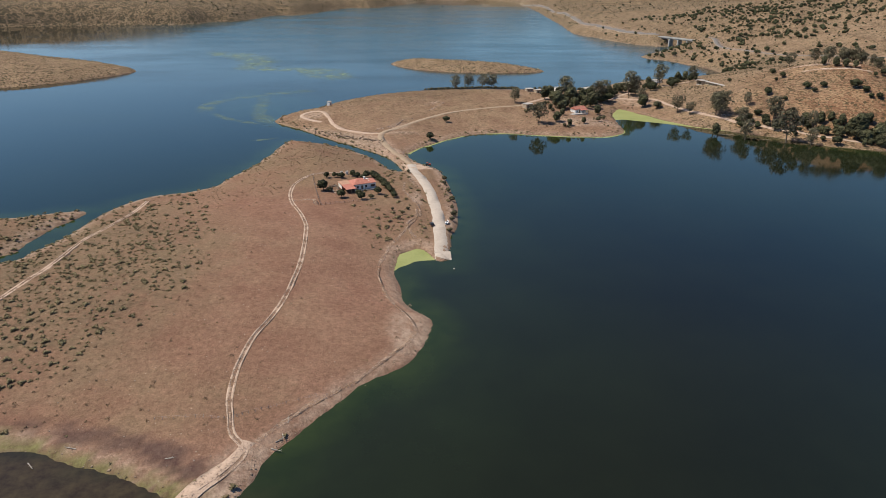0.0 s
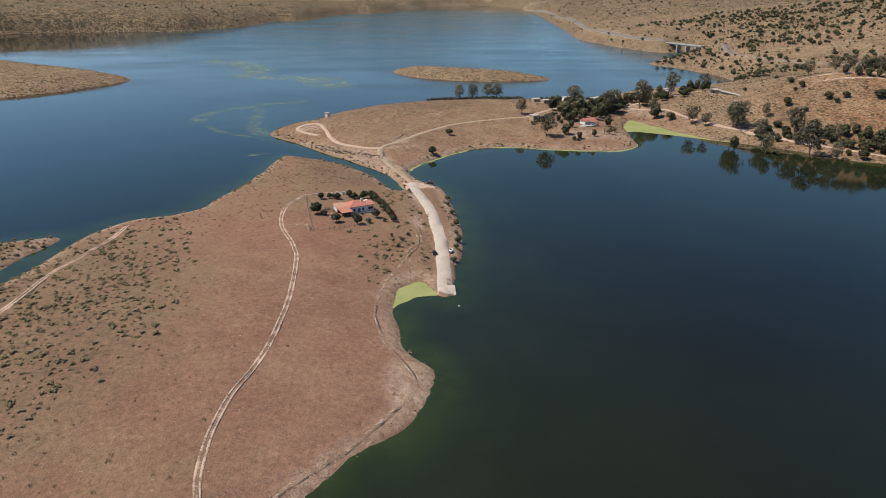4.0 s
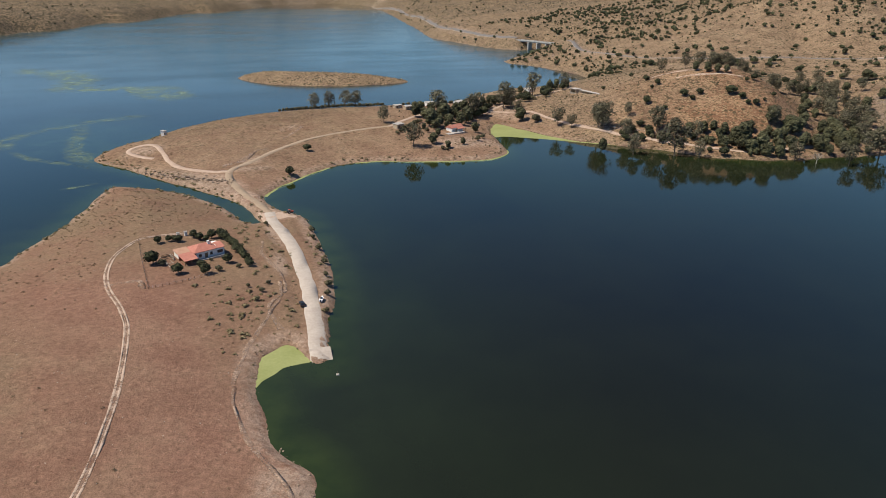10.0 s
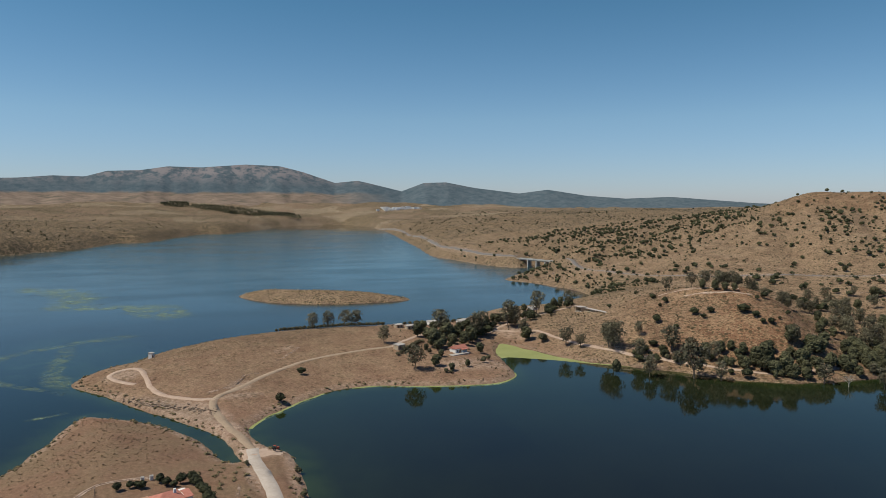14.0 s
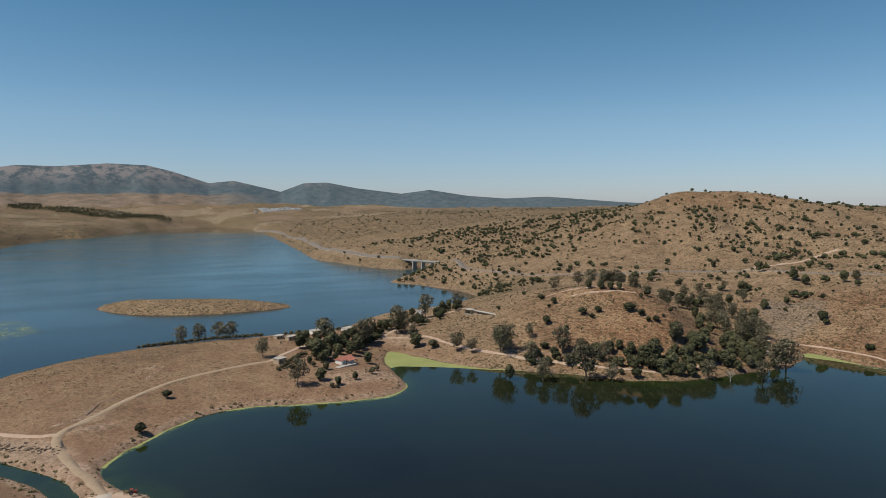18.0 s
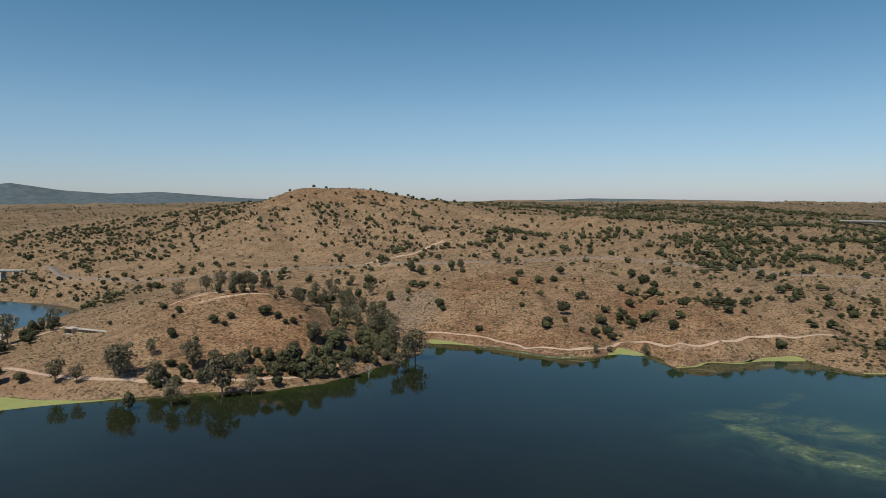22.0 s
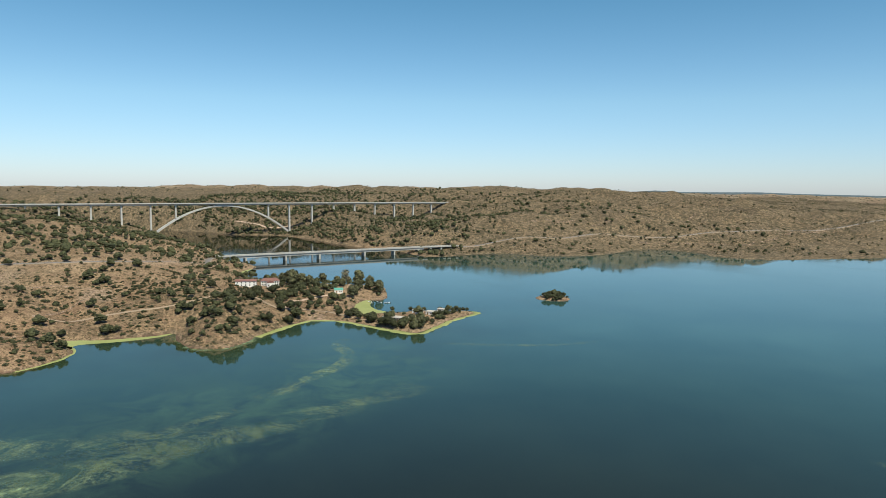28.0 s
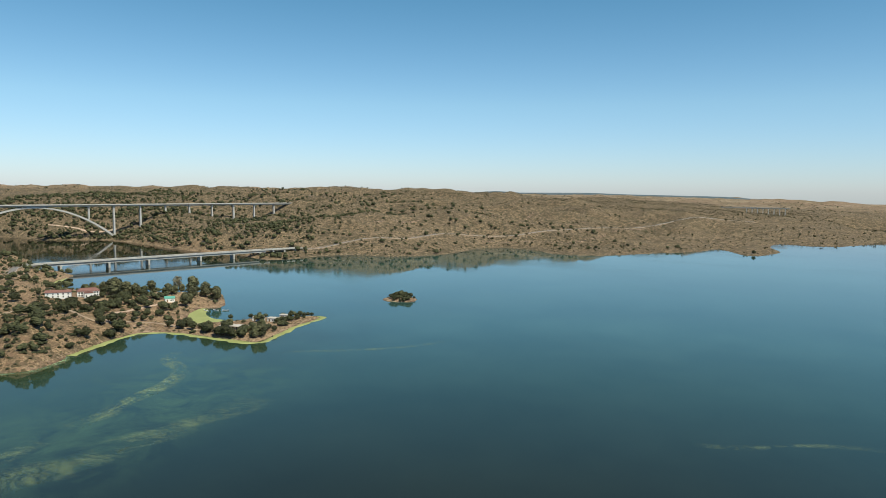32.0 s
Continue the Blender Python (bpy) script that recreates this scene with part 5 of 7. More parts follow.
def road_bridge(name, label, a, b, z, width, deep, piers, high_rail=True, drop=0.0):
    """A flat girder bridge between two points, on rows of paired columns."""
    a, b = Vector(a), Vector(b)
    long = (b - a).length
    root = tagged(new(name), label, "bridge")
    root.matrix_basis = Matrix.LocRotScale((a.x, a.y, 0), Euler((0, 0, math.atan2(b.y - a.y, b.x - a.x))), None)
    block("deck", (0, long, -width / 2, width / 2, z - 0.6, z), M_CONCRETE, root)
    for side in (-0.26, 0.26):
        block("girder", (0.2, long - 0.2, width * (side - 0.13), width * (side + 0.13), z - deep, z - 0.6), M_CONCRETE, root)
    block("roadway", (0.05, long - 0.05, -width / 2 + 1.0, width / 2 - 1.0, z, z + 0.08), M_ASPHALT, root, "dark asphalt surface")
    for side in (-width / 2, width / 2 - 0.35):
        block("parapet", (0.1, long - 0.1, side, side + 0.35, z, z + 1.0), M_CONCRETE, root)
        block("railing", (0.1, long - 0.1, side + 0.12, side + 0.2, z + 1.25, z + 1.35), M_STEEL, root, "thin steel rail")
    for u in piers:
        p = a.lerp(b, u)
        low = float(ground_z(p.x, p.y)) - 1.5
        for side in (-0.26, 0.26):
            block("column", (u * long - 1.3, u * long + 1.3, width * side - 2.0, width * side + 2.0, low, z - deep - 0.9), M_CONCRETE, root)
        block("pier_cap", (u * long - 1.6, u * long + 1.6, -width * 0.42, width * 0.42, z - deep - 0.9, z - deep), M_CONCRETE, root)
    return root


road_bridge("highway_bridge", "low grey concrete highway bridge across the river mouth", (1104, -96), (1104, -452), 10.8, 13.0, 3.8, (0.12, 0.295, 0.452, 0.677, 0.835, 0.97))
road_bridge("highway_viaduct", "low approach spans of the highway above the far bank", (1104, -452.1), (1098, -522), 10.8, 12.0, 1.6, (0.2, 0.5, 0.8))
road_bridge("road_bridge", "short concrete road bridge over a narrow inlet", (520, 1312), (562, 1192), 15.5, 10.0, 2.0, (0.12, 0.30, 0.48, 0.66, 0.84))
road_bridge("far_road_bridge", "distant low road bridge over a side valley", (826, -2233), (1022, -2165), 65.0, 12.0, 2.4, (0.06, 0.14, 0.22, 0.30, 0.38, 0.46, 0.54, 0.62))

# ---- houses and huts ----
M_WHITE = two_tone("whitewashed_plaster", (0.66, 0.64, 0.60), (0.80, 0.79, 0.76), 0.3, 0.9)
M_CREAM = two_tone("yellowed_plaster", (0.36, 0.28, 0.20), (0.48, 0.39, 0.28), 0.3, 0.9)
M_TILE = two_tone("red_clay_tiles", (0.34, 0.125, 0.090), (0.50, 0.22, 0.165), 0.5, 0.85, fine=5.0, bump=0.05)
M_DULLTILE = two_tone("dull_weathered_tiles", (0.13, 0.065, 0.055), (0.23, 0.12, 0.10), 0.5, 0.9, fine=5.0, bump=0.05)
M_OLDTILE = two_tone("faded_clay_tiles", (0.36, 0.20, 0.13), (0.48, 0.30, 0.21), 0.5, 0.9, fine=5.0, bump=0.05)
M_SHEET = two_tone("pale_cement_roof", (0.33, 0.30, 0.27), (0.46, 0.43, 0.39), 0.3, 0.8)
M_TEAL = two_tone("green_painted_roof", (0.08, 0.28, 0.22), (0.14, 0.38, 0.30), 0.5, 0.6)
M_WOOD = two_tone("weathered_wood", (0.13, 0.085, 0.05), (0.24, 0.17, 0.11), 1.0)
M_RUBBLE = two_tone("rough_fieldstone", (0.24, 0.19, 0.15), (0.40, 0.34, 0.28), 0.8, bump=0.1)
M_BRICK = two_tone("dark_red_brick", (0.17, 0.06, 0.04), (0.26, 0.10, 0.07), 1.0)
M_PANE = two_tone("window_glass", (0.015, 0.018, 0.02), (0.03, 0.035, 0.04), 0.5, 0.08, spec=0.6)


def base_at(name, label, category, x, y, turn, lift=0.0):
    root = tagged(new(name), label, category)
    root.matrix_basis = pose(x, y, float(ground_z(x, y)) + lift, 0, 0, turn)
    return root


def gable(name, x0, x1, y0, y1, eave, ridge, mat, parent, along="x", over=0.4, thick=0.22, hip=0.0, label=""):
    """A pitched roof with eaves and thickness; hip draws the ridge in from both ends."""
    x0, x1, y0, y1 = x0 - over, x1 + over, y0 - over, y1 + over
    bm = bmesh.new()
    if along == "x":
        top = [(x0 + hip, (y0 + y1) / 2), (x1 - hip, (y0 + y1) / 2)]
        order = ((0, 1, 5, 4), (2, 3, 4, 5), (1, 2, 5), (3, 0, 4))
    else:
        top = [((x0 + x1) / 2, y0 + hip), ((x0 + x1) / 2, y1 - hip)]
        order = ((1, 2, 5, 4), (3, 0, 4, 5), (0, 1, 4), (2, 3, 5))
    v = [bm.verts.new((x, y, eave)) for x, y in ((x0, y0), (x1, y0), (x1, y1), (x0, y1))] + [bm.verts.new((x, y, ridge)) for x, y in top]
    for a in order:
        bm.faces.new([v[k] for k in a])
    low = [bm.verts.new((c.co.x, c.co.y, eave - thick)) for c in v[:4]]
    for k in range(4):
        bm.faces.new((v[k], low[k], low[(k + 1) % 4], v[(k + 1) % 4]))
    bm.faces.new(low)
    bmesh.ops.recalc_face_normals(bm, faces=bm.faces[:])
    return part(name, bm, mat, parent, label)


def lean_to(name, x0, x1, y0, y1, front, rear, mat, parent, thick=0.2, label=""):
    """A single sloping roof, front edge at y0."""
    bm = bmesh.new()
    v = [bm.verts.new(p) for p in ((x0, y0, front), (x1, y0, front), (x1, y1, rear), (x0, y1, rear))]
    w = [bm.verts.new((p.co.x, p.co.y, p.co.z - thick)) for p in v]
    bm.faces.new(v)
    bm.faces.new(w[::-1])
    for k in range(4):
        bm.faces.new((v[k], w[k], w[(k + 1) % 4], v[(k + 1) % 4]))
    bmesh.ops.recalc_face_normals(bm, faces=bm.faces[:])
    return part(name, bm, mat, parent, label)


def opening(parent, x, z, wide, high, face, side="front", name="window"):
    """A framed window or door standing a little proud of a wall; face: where the wall's plane lies."""
    t = 0.06
    def spot(a, b, c, d, out):
        return (a, b, face - out, face + 0.05, c, d) if side == "front" else (face - 0.05, face + out, a, b, c, d)
    frame_ob = block(name, spot(x - wide / 2 - 0.1, x + wide / 2 + 0.1, z - 0.1, z + high + 0.1, 0.04), M_WOOD if name == "door" else M_WHITE, parent)
    block("pane" if name == "window" else "door_leaf", spot(x - wide / 2, x + wide / 2, z, z + high, t), M_PANE if name == "window" else M_WOOD, frame_ob)
    if name == "window":
        block("sill", spot(x - wide / 2 - 0.2, x + wide / 2 + 0.2, z - 0.18, z - 0.1, 0.16), M_SHEET, frame_ob)
    return frame_ob


# farmhouse with its porch, patio and fence
farm = base_at("farmhouse", "white farmhouse with red tiled roofs and a covered porch", "house", -19.3, 366.8, 24)
block("wall", (0, 12.4, 0, 9.0, -1.2, 3.3), M_WHITE, farm)
block("wall", (-6.4, -0.05, 3.0, 9.0, -1.2, 2.8), M_WHITE, farm)
gable("roof", -0.6, 9.6, 0, 9.0, 3.3, 5.4, M_TILE, farm, hip=4.2, label="bright red hipped tile roof")
lean_to("roof", 9.9, 12.9, -0.4, 5.2, 3.25, 4.3, M_TILE, farm)
lean_to("roof", 9.9, 12.9, 5.2, 9.4, 3.5, 3.1, M_OLDTILE, farm)
lean_to("roof", -6.8, -0.9, 2.9, 9.3, 3.05, 3.7, M_OLDTILE, farm, label="faded clay tile roof")
lean_to("porch_roof", -7.0, -1.0, -4.9, 2.9, 2.6, 3.35, M_TILE, farm, label="red tiled porch roof")
for x in (-6.8, -4.1, -1.3):
    block("porch_post", (x, x + 0.3, -4.7, -4.4, -1.2, 2.4), M_WOOD, farm)
block("porch_wall", (-6.8, -1.2, 2.4, 2.65, -1.2, 2.9), M_BRICK, farm, "dark red brick wall under the porch")
block("porch_side_wall", (-6.85, -6.6, -4.3, 2.4, -1.2, 0.6), M_BRICK, farm)
block("terrace", (-12.0, -6.6, 1.6, 9.4, -1.2, 0.25), M_RUBBLE, farm, "stone-paved terrace")
for size in ((-12.2, -11.7, 1.4, 9.6, -1.2, 1.1), (-11.6, -7.0, 9.2, 9.6, -1.2, 1.0), (-11.6, -9.4, 1.4, 1.8, -1.2, 0.9), (-8.4, -8.0, 4.0, 9.1, 0.25, 2.2)):
    block("low_wall", size, M_RUBBLE, farm)
for k in range(4):
    block("pergola_beam", (-11.9, -8.1, 4.2 + 1.5 * k, 4.4 + 1.5 * k, 2.2, 2.4), M_WOOD, farm)
    block("pergola_post", (-11.9, -11.7, 4.2 + 1.5 * k, 4.4 + 1.5 * k, 0.25, 2.2), M_WOOD, farm)
block("chimney", (6.6, 7.5, 3.0, 3.9, 4.0, 6.2), M_WHITE, farm)
for x, wide, name in ((1.6, 1.2, "window"), (4.3, 1.1, "door"), (6.6, 1.1, "window"), (10.6, 2.6, "window")):
    opening(farm, x, 0.1 if name == "door" else 0.9, wide, 2.0 if name == "door" else 1.3, 0.0, "front", name)
opening(farm, 3.0, 0.9, 1.1, 1.3, 12.4, "side")
opening(farm, 6.4, 0.9, 1.1, 1.3, 12.4, "side")
block("terrace", (-12.6, -6.9, -3.0, 9.0, -1.2, 0.15), M_SHEET, farm, "paved terrace")
for size in ((-12.6, -12.3, -3.0, 9.0, 0.15, 1.0), (-12.6, -7.0, 8.8, 9.1, 0.15, 1.6), (-9.8, -9.6, 1.0, 8.8, 0.15, 0.9), (-12.3, -9.8, 4.2, 4.4, 0.15, 0.8)):
    block("garden_wall", size, M_RUBBLE, farm)
block("apron", (0, 12.4, -1.6, 0, -1.2, 0.05), M_SHEET, farm)
for x, y in ((-28.6, 397.5), (-25.4, 399.0)):
    stand = base_at("garden_tank", "small white garden tank by the hedge", "tank", x, y, 20)
    block("body", (-0.6, 0.6, -0.5, 0.5, -0.3, 1.8), M_WHITE, stand)
    gable("lid", -0.6, 0.6, -0.5, 0.5, 1.8, 2.3, M_SHEET, stand, over=0.15, thick=0.1)


def fence(points, label, step=2.6, high=1.25):
    """A wire fence with wooden posts along a line."""
    line = smooth_line(points, False, 12)
    far = np.r_[0, np.cumsum(np.linalg.norm(np.diff(line, axis=0), axis=1))]
    spots = [(float(np.interp(s, far, line[:, 0])), float(np.interp(s, far, line[:, 1]))) for s in np.arange(0, far[-1], step)]
    root = tagged(new("fence"), label, "fence")
    places = [Vector((x, y, float(ground_z(x, y)))) for x, y in spots]
    for p in places:
        block("post", (p.x - 0.09, p.x + 0.09, p.y - 0.09, p.y + 0.09, p.z - 0.3, p.z + high), M_WOOD, root)
    for up in (0.35, 0.75, 1.1):
        bm = bmesh.new()
        for a, b in zip(places, places[1:]):
            tube(bm, a + Vector((0, 0, up)), b + Vector((0, 0, up)), 0.02, 0.02, 4)
        part("wire", bm, M_STEEL, root)
    return root


fence([(-45, 392), (-42, 372), (-38.5, 352), (-36, 338)], "old post and wire fence beside the farm track")
fence([(-36, 338), (-28, 341), (-18, 346), (-8, 350)], "low wire fence in front of the farmhouse garden")

# white house on the headland
white = base_at("cottage", "white cottage with a red tiled gable roof and veranda", "house", 165.0, 585.5, 26)
block("wall", (0, 12.0, 0, 6.6, -1.5, 3.2), M_WHITE, white)
gable("roof", 0, 12.0, 0, 6.6, 3.2, 5.2, M_TILE, white, label="bright red tile roof")
lean_to("veranda_roof", 4.6, 12.4, -2.6, -0.45, 2.5, 3.1, M_TILE, white)
for x in (4.8, 8.4, 11.9):
    block("veranda_post", (x, x + 0.22, -2.45, -2.23, -1.5, 2.3), M_WHITE, white)
block("terrace", (-7.5, 9.5, -5.0, -0.02, -1.5, 0.12), M_SHEET, white, "grey paved yard")
for x, name in ((2.2, "window"), (4.6, "door"), (7.0, "window")):
    opening(white, x, 0.1 if name == "door" else 0.9, 1.1, 2.0 if name == "door" else 1.2, 0.0, "front", name)
opening(white, 3.0, 0.9, 1.1, 1.2, 12.0, "side")


def hut(name, label, x, y, turn, wide, deep, high, wall, roof, pitch=0.5, windows=1):
    """A small flat or sloping-roofed building with a door and windows."""
    root = base_at(name, label, "building", x, y, turn)
    block("wall", (-wide / 2, wide / 2, -deep / 2, deep / 2, -1.5, high), wall, root)
    lean_to("roof", -wide / 2 - 0.3, wide / 2 + 0.3, -deep / 2 - 0.3, deep / 2 + 0.3, high + 0.2, high + 0.2 + pitch, roof, root)
    opening(root, -wide / 4, 0.1, 1.0, 2.0, -deep / 2, "front", "door")
    for k in range(windows):
        opening(root, wide * (0.05 + 0.36 * k / max(windows, 1)) + 0.6, 0.9, 1.1, 1.1, -deep / 2)
    return root


hut("shed", "small pale block shed with a flat grey roof", 126.5, 606, 30, 7.5, 5.5, 3.0, M_CREAM, M_SHEET, 0.3)
hut("shed", "low yellowish shed behind the trees", 141, 671, 20, 7.0, 4.5, 2.6, M_CREAM, M_SHEET, 0.3)
hut("shed", "low yellowish shed behind the trees", 149, 663, 20, 8.0, 4.5, 2.8, M_CREAM, M_SHEET, 0.3)
hut("bungalow", "white bungalow half hidden among pines", 176, 688, 15, 9, 6, 3.2, M_WHITE, M_SHEET, 0.4, 2)
hut("bungalow", "white lakeside building with a pale flat roof", 208, 698, 35, 12, 6, 3.0, M_WHITE, M_SHEET, 0.3, 2)
hut("bungalow", "white lakeside house behind tall eucalyptus", 300, 745, 35, 10, 6, 3.2, M_WHITE, M_SHEET, 0.4, 2)
hut("hut", "small white hut with a dark doorway on the water's edge", -53, 641, 60, 3.0, 3.0, 3.6, M_WHITE, M_SHEET, 0.2, 0)
hut("toilet_block", "small white hut by the shore track", 369, 474, 20, 3.2, 2.6, 2.4, M_WHITE, M_SHEET, 0.2, 0)

# long open building on the slope above the bay
hall = base_at("roofless_pavilion", "long low concrete pavilion with open dark bays", "building", 327, 684, -80)
block("wall", (-10, 32, 3.0, 3.4, -2.0, 3.0), M_CREAM, hall)
block("roof", (-1.0, 32, -0.6, 3.6, 3.0, 3.35), M_SHEET, hall, "flat pale concrete roof")
block("roof", (-11, -1.4, -3.6, 3.6, 3.5, 3.9), M_SHEET, hall, "flat concrete roof of the end room")
block("wall", (-10.6, -10.2, -3.2, 3.0, -2.0, 3.5), M_CREAM, hall)
block("wall", (-2.0, -1.6, -3.2, 3.0, -2.0, 3.5), M_CREAM, hall)
block("parapet", (-1.0, 32, -0.5, -0.2, -2.0, 0.9), M_CREAM, hall)
for k in range(9):
    block("column", (0.4 + 3.9 * k, 0.8 + 3.9 * k, -0.5, -0.1, 0.9, 3.0), M_CREAM, hall)
block("floor", (-11, 32, -3.4, 3.4, -2.2, -0.6), M_SHEET, hall)

# villa on its wooded headland
villa = base_at("villa", "white villa with dull red tiled roofs above the river mouth", "house", 758, -60, -105, 0.3)
block("wall", (-9, 9, 0, 9, -3, 5.5), M_WHITE, villa)
gable("roof", -9, 9, 0, 9, 5.5, 8.0, M_DULLTILE, villa, hip=3.0)
block("wall", (-3.5, 3.5, -6, -0.02, -3, 4.6), M_WHITE, villa)
gable("roof", -3.5, 3.5, -6.0, 2.0, 4.6, 6.6, M_DULLTILE, villa, along="y")
for x in (-7.4, -5.2, 5.2, 7.4):
    opening(villa, x, 1.0, 1.3, 1.5, 0.0)
    opening(villa, x, 3.4, 1.3, 1.3, 0.0)
for x in (-2.0, 2.0):
    opening(villa, x, 1.0, 1.2, 1.5, -6.0)
wing = base_at("annex", "long white two-storey annex with a dull red-brown roof", "house", 752, -33, -112, 0.3)
block("wall", (-10, 10, 0, 7, -3, 5.2), M_WHITE, wing)
gable("roof", -10, 10, 0, 7, 5.2, 7.0, M_DULLTILE, wing)
for k in range(5):
    for z in (0.8, 3.2):
        opening(wing, -8 + 4 * k, z, 1.1, 1.2, 0.0)
hut("boathouse", "white boathouse with a green sloping roof", 735, -125, -110, 9, 7, 3.0, M_WHITE, M_TEAL, 1.2, 2)
cafe = base_at("lakeside_cafe", "low white building with a long flat roof on the spit", "building", 586, -112, -150)
block("wall", (-13, 8, 0, 6, -1, 2.8), M_WHITE, cafe)
block("roof", (-14, 9, -2.2, 6.6, 2.8, 3.15), M_SHEET, cafe, "flat pale roof")
for k in range(5):
    block("post", (-13 + 5 * k, -12.7 + 5 * k, -2.0, -1.7, -1, 2.8), M_WHITE, cafe)
    opening(cafe, -11 + 4 * k, 0.3, 2.0, 1.9, 0.0)
hut("cabin", "white cabin with a pale roof on the spit", 611, -147, -150, 9, 5, 2.8, M_WHITE, M_SHEET, 0.4, 2)
hut("cabin", "white cabin with a pale roof on the spit", 598, -153, -150, 8, 5, 2.8, M_WHITE, M_SHEET, 0.4, 2)
hut("cabin", "small white cabin among shrubs on the spit", 606, -169, -150, 6, 4, 2.6, M_WHITE, M_SHEET, 0.3)
hut("cabin", "small white hut above the boat cove", 664, -92, -150, 5, 4, 2.5, M_WHITE, M_SHEET, 0.3)

# ---- vehicles and boats ----
M_PAINT = two_tone("dark_grey_car_paint", (0.02, 0.022, 0.025), (0.035, 0.038, 0.042), 0.5, 0.3, 0.3, 0.5)
M_VAN = two_tone("white_vehicle_paint", (0.70, 0.70, 0.70), (0.80, 0.80, 0.80), 0.5, 0.35)
M_RED = two_tone("faded_red_paint", (0.36, 0.05, 0.03), (0.50, 0.10, 0.06), 0.6, 0.6)
M_TYRE = two_tone("black_rubber", (0.012, 0.012, 0.012), (0.025, 0.025, 0.025), 2.0)


def wheel(parent, x, y, r, wide):
    bm = bmesh.new()
    bmesh.ops.create_cone(bm, cap_ends=True, segments=14, radius1=r, radius2=r, depth=wide, matrix=Matrix.Translation((x, y, r)) @ Matrix.Rotation(math.pi / 2, 4, "X"))
    tyre = part("wheel", bm, M_TYRE, parent)
    bm = bmesh.new()
    bmesh.ops.create_cone(bm, cap_ends=True, segments=10, radius1=r * 0.55, radius2=r * 0.5, depth=wide + 0.03, matrix=Matrix.Translation((x, y, r)) @ Matrix.Rotation(math.pi / 2, 4, "X"))
    part("rim", bm, M_STEEL, tyre)


def profile(name, outline, wide, mat, parent, draw=0.0, label=""):
    """A body made from a side outline, as wide as given, its upper part drawn in."""
    bm = bmesh.new()
    top = max(z for _, z in outline)
    rows = [[bm.verts.new((x, side * (wide / 2 - draw * max(0.0, z - 0.8) / max(top - 0.8, 0.1)), z)) for x, z in outline] for side in (-1, 1)]
    bm.faces.new(rows[0])
    bm.faces.new(rows[1][::-1])
    n = len(outline)
    for k in range(n):
        bm.faces.new((rows[0][k], rows[1][k], rows[1][(k + 1) % n], rows[0][(k + 1) % n]))
    bmesh.ops.recalc_face_normals(bm, faces=bm.faces[:])
    bmesh.ops.bevel(bm, geom=bm.edges[:], offset=0.05, segments=2, affect="EDGES")
    return part(name, bm, mat, parent, label)


def car(label, x, y, turn, mat, long=4.4, tall=1.55):
    root = tagged(new("car"), label, "car")
    root.matrix_basis = pose(x, y, float(ground_z(x, y)) + 0.16, 0, 0, turn)
    h = long / 2
    profile("body", [(-h, 0.35), (-h, 0.85), (-h + 0.25, 0.95), (h - 1.1, 0.98), (h - 0.1, 0.78), (h, 0.4)], 1.8, mat, root)
    profile("cabin", [(-h + 0.15, 0.93), (-h + 0.45, tall - 0.06), (h - 2.1, tall - 0.04), (h - 1.2, 0.95)], 1.7, M_PANE, root, 0.25, "dark glazed cabin")
    block("roof", (-h + 0.5, h - 2.15, -0.62, 0.62, tall - 0.05, tall + 0.02), mat, root)
    for wx in (-h + 0.85, h - 0.85):
        for wy in (-0.8, 0.8):
            wheel(root, wx, wy, 0.33, 0.22)
    for side in (-0.6, 0.6):
        block("headlight", (h - 0.14, h + 0.01, side - 0.18, side + 0.18, 0.6, 0.74), M_VAN, root)
        block("tail_light", (-h - 0.01, -h + 0.05, side - 0.16, side + 0.16, 0.65, 0.82), M_RED, root)
    return root


car("dark grey car parked at the edge of the gravel road", 20.3, 318.0, 97, M_PAINT)
boat_stand = tagged(new("boat_trailer"), "small white boat on a trailer beside the road", "boat")
boat_stand.matrix_basis = pose(28.0, 319.6, float(ground_z(28.0, 319.6)) + 0.1, 0, 0, 70)


def boat(root, long, wide):
    bm = bmesh.new()
    rows = []
    for u, w, z in ((-0.5, 0.85, 0.0), (-0.2, 1.0, 0.0), (0.2, 0.85, 0.05), (0.5, 0.05, 0.35)):
        rows.append([bm.verts.new((u * long, s * w * wide / 2 * k, 0.35 + z + up)) for s, k, up in ((-1, 1.0, 0.7), (-1, 0.65, 0.0), (1, 0.65, 0.0), (1, 1.0, 0.7))])
    for a, b in zip(rows, rows[1:]):
        for k in range(3):
            bm.faces.new((a[k], a[k + 1], b[k + 1], b[k]))
        bm.faces.new((a[0], b[0], b[3], a[3]))
    bm.faces.new(rows[0])
    bmesh.ops.recalc_face_normals(bm, faces=bm.faces[:])
    part("hull", bm, M_VAN, root)
    block("console", (-0.12 * long, 0.08 * long, -0.25 * wide, 0.25 * wide, 1.0, 1.55), M_PANE, root)
    block("motor", (-0.56 * long, -0.49 * long, -0.2, 0.2, 0.5, 1.35), M_TYRE, root)


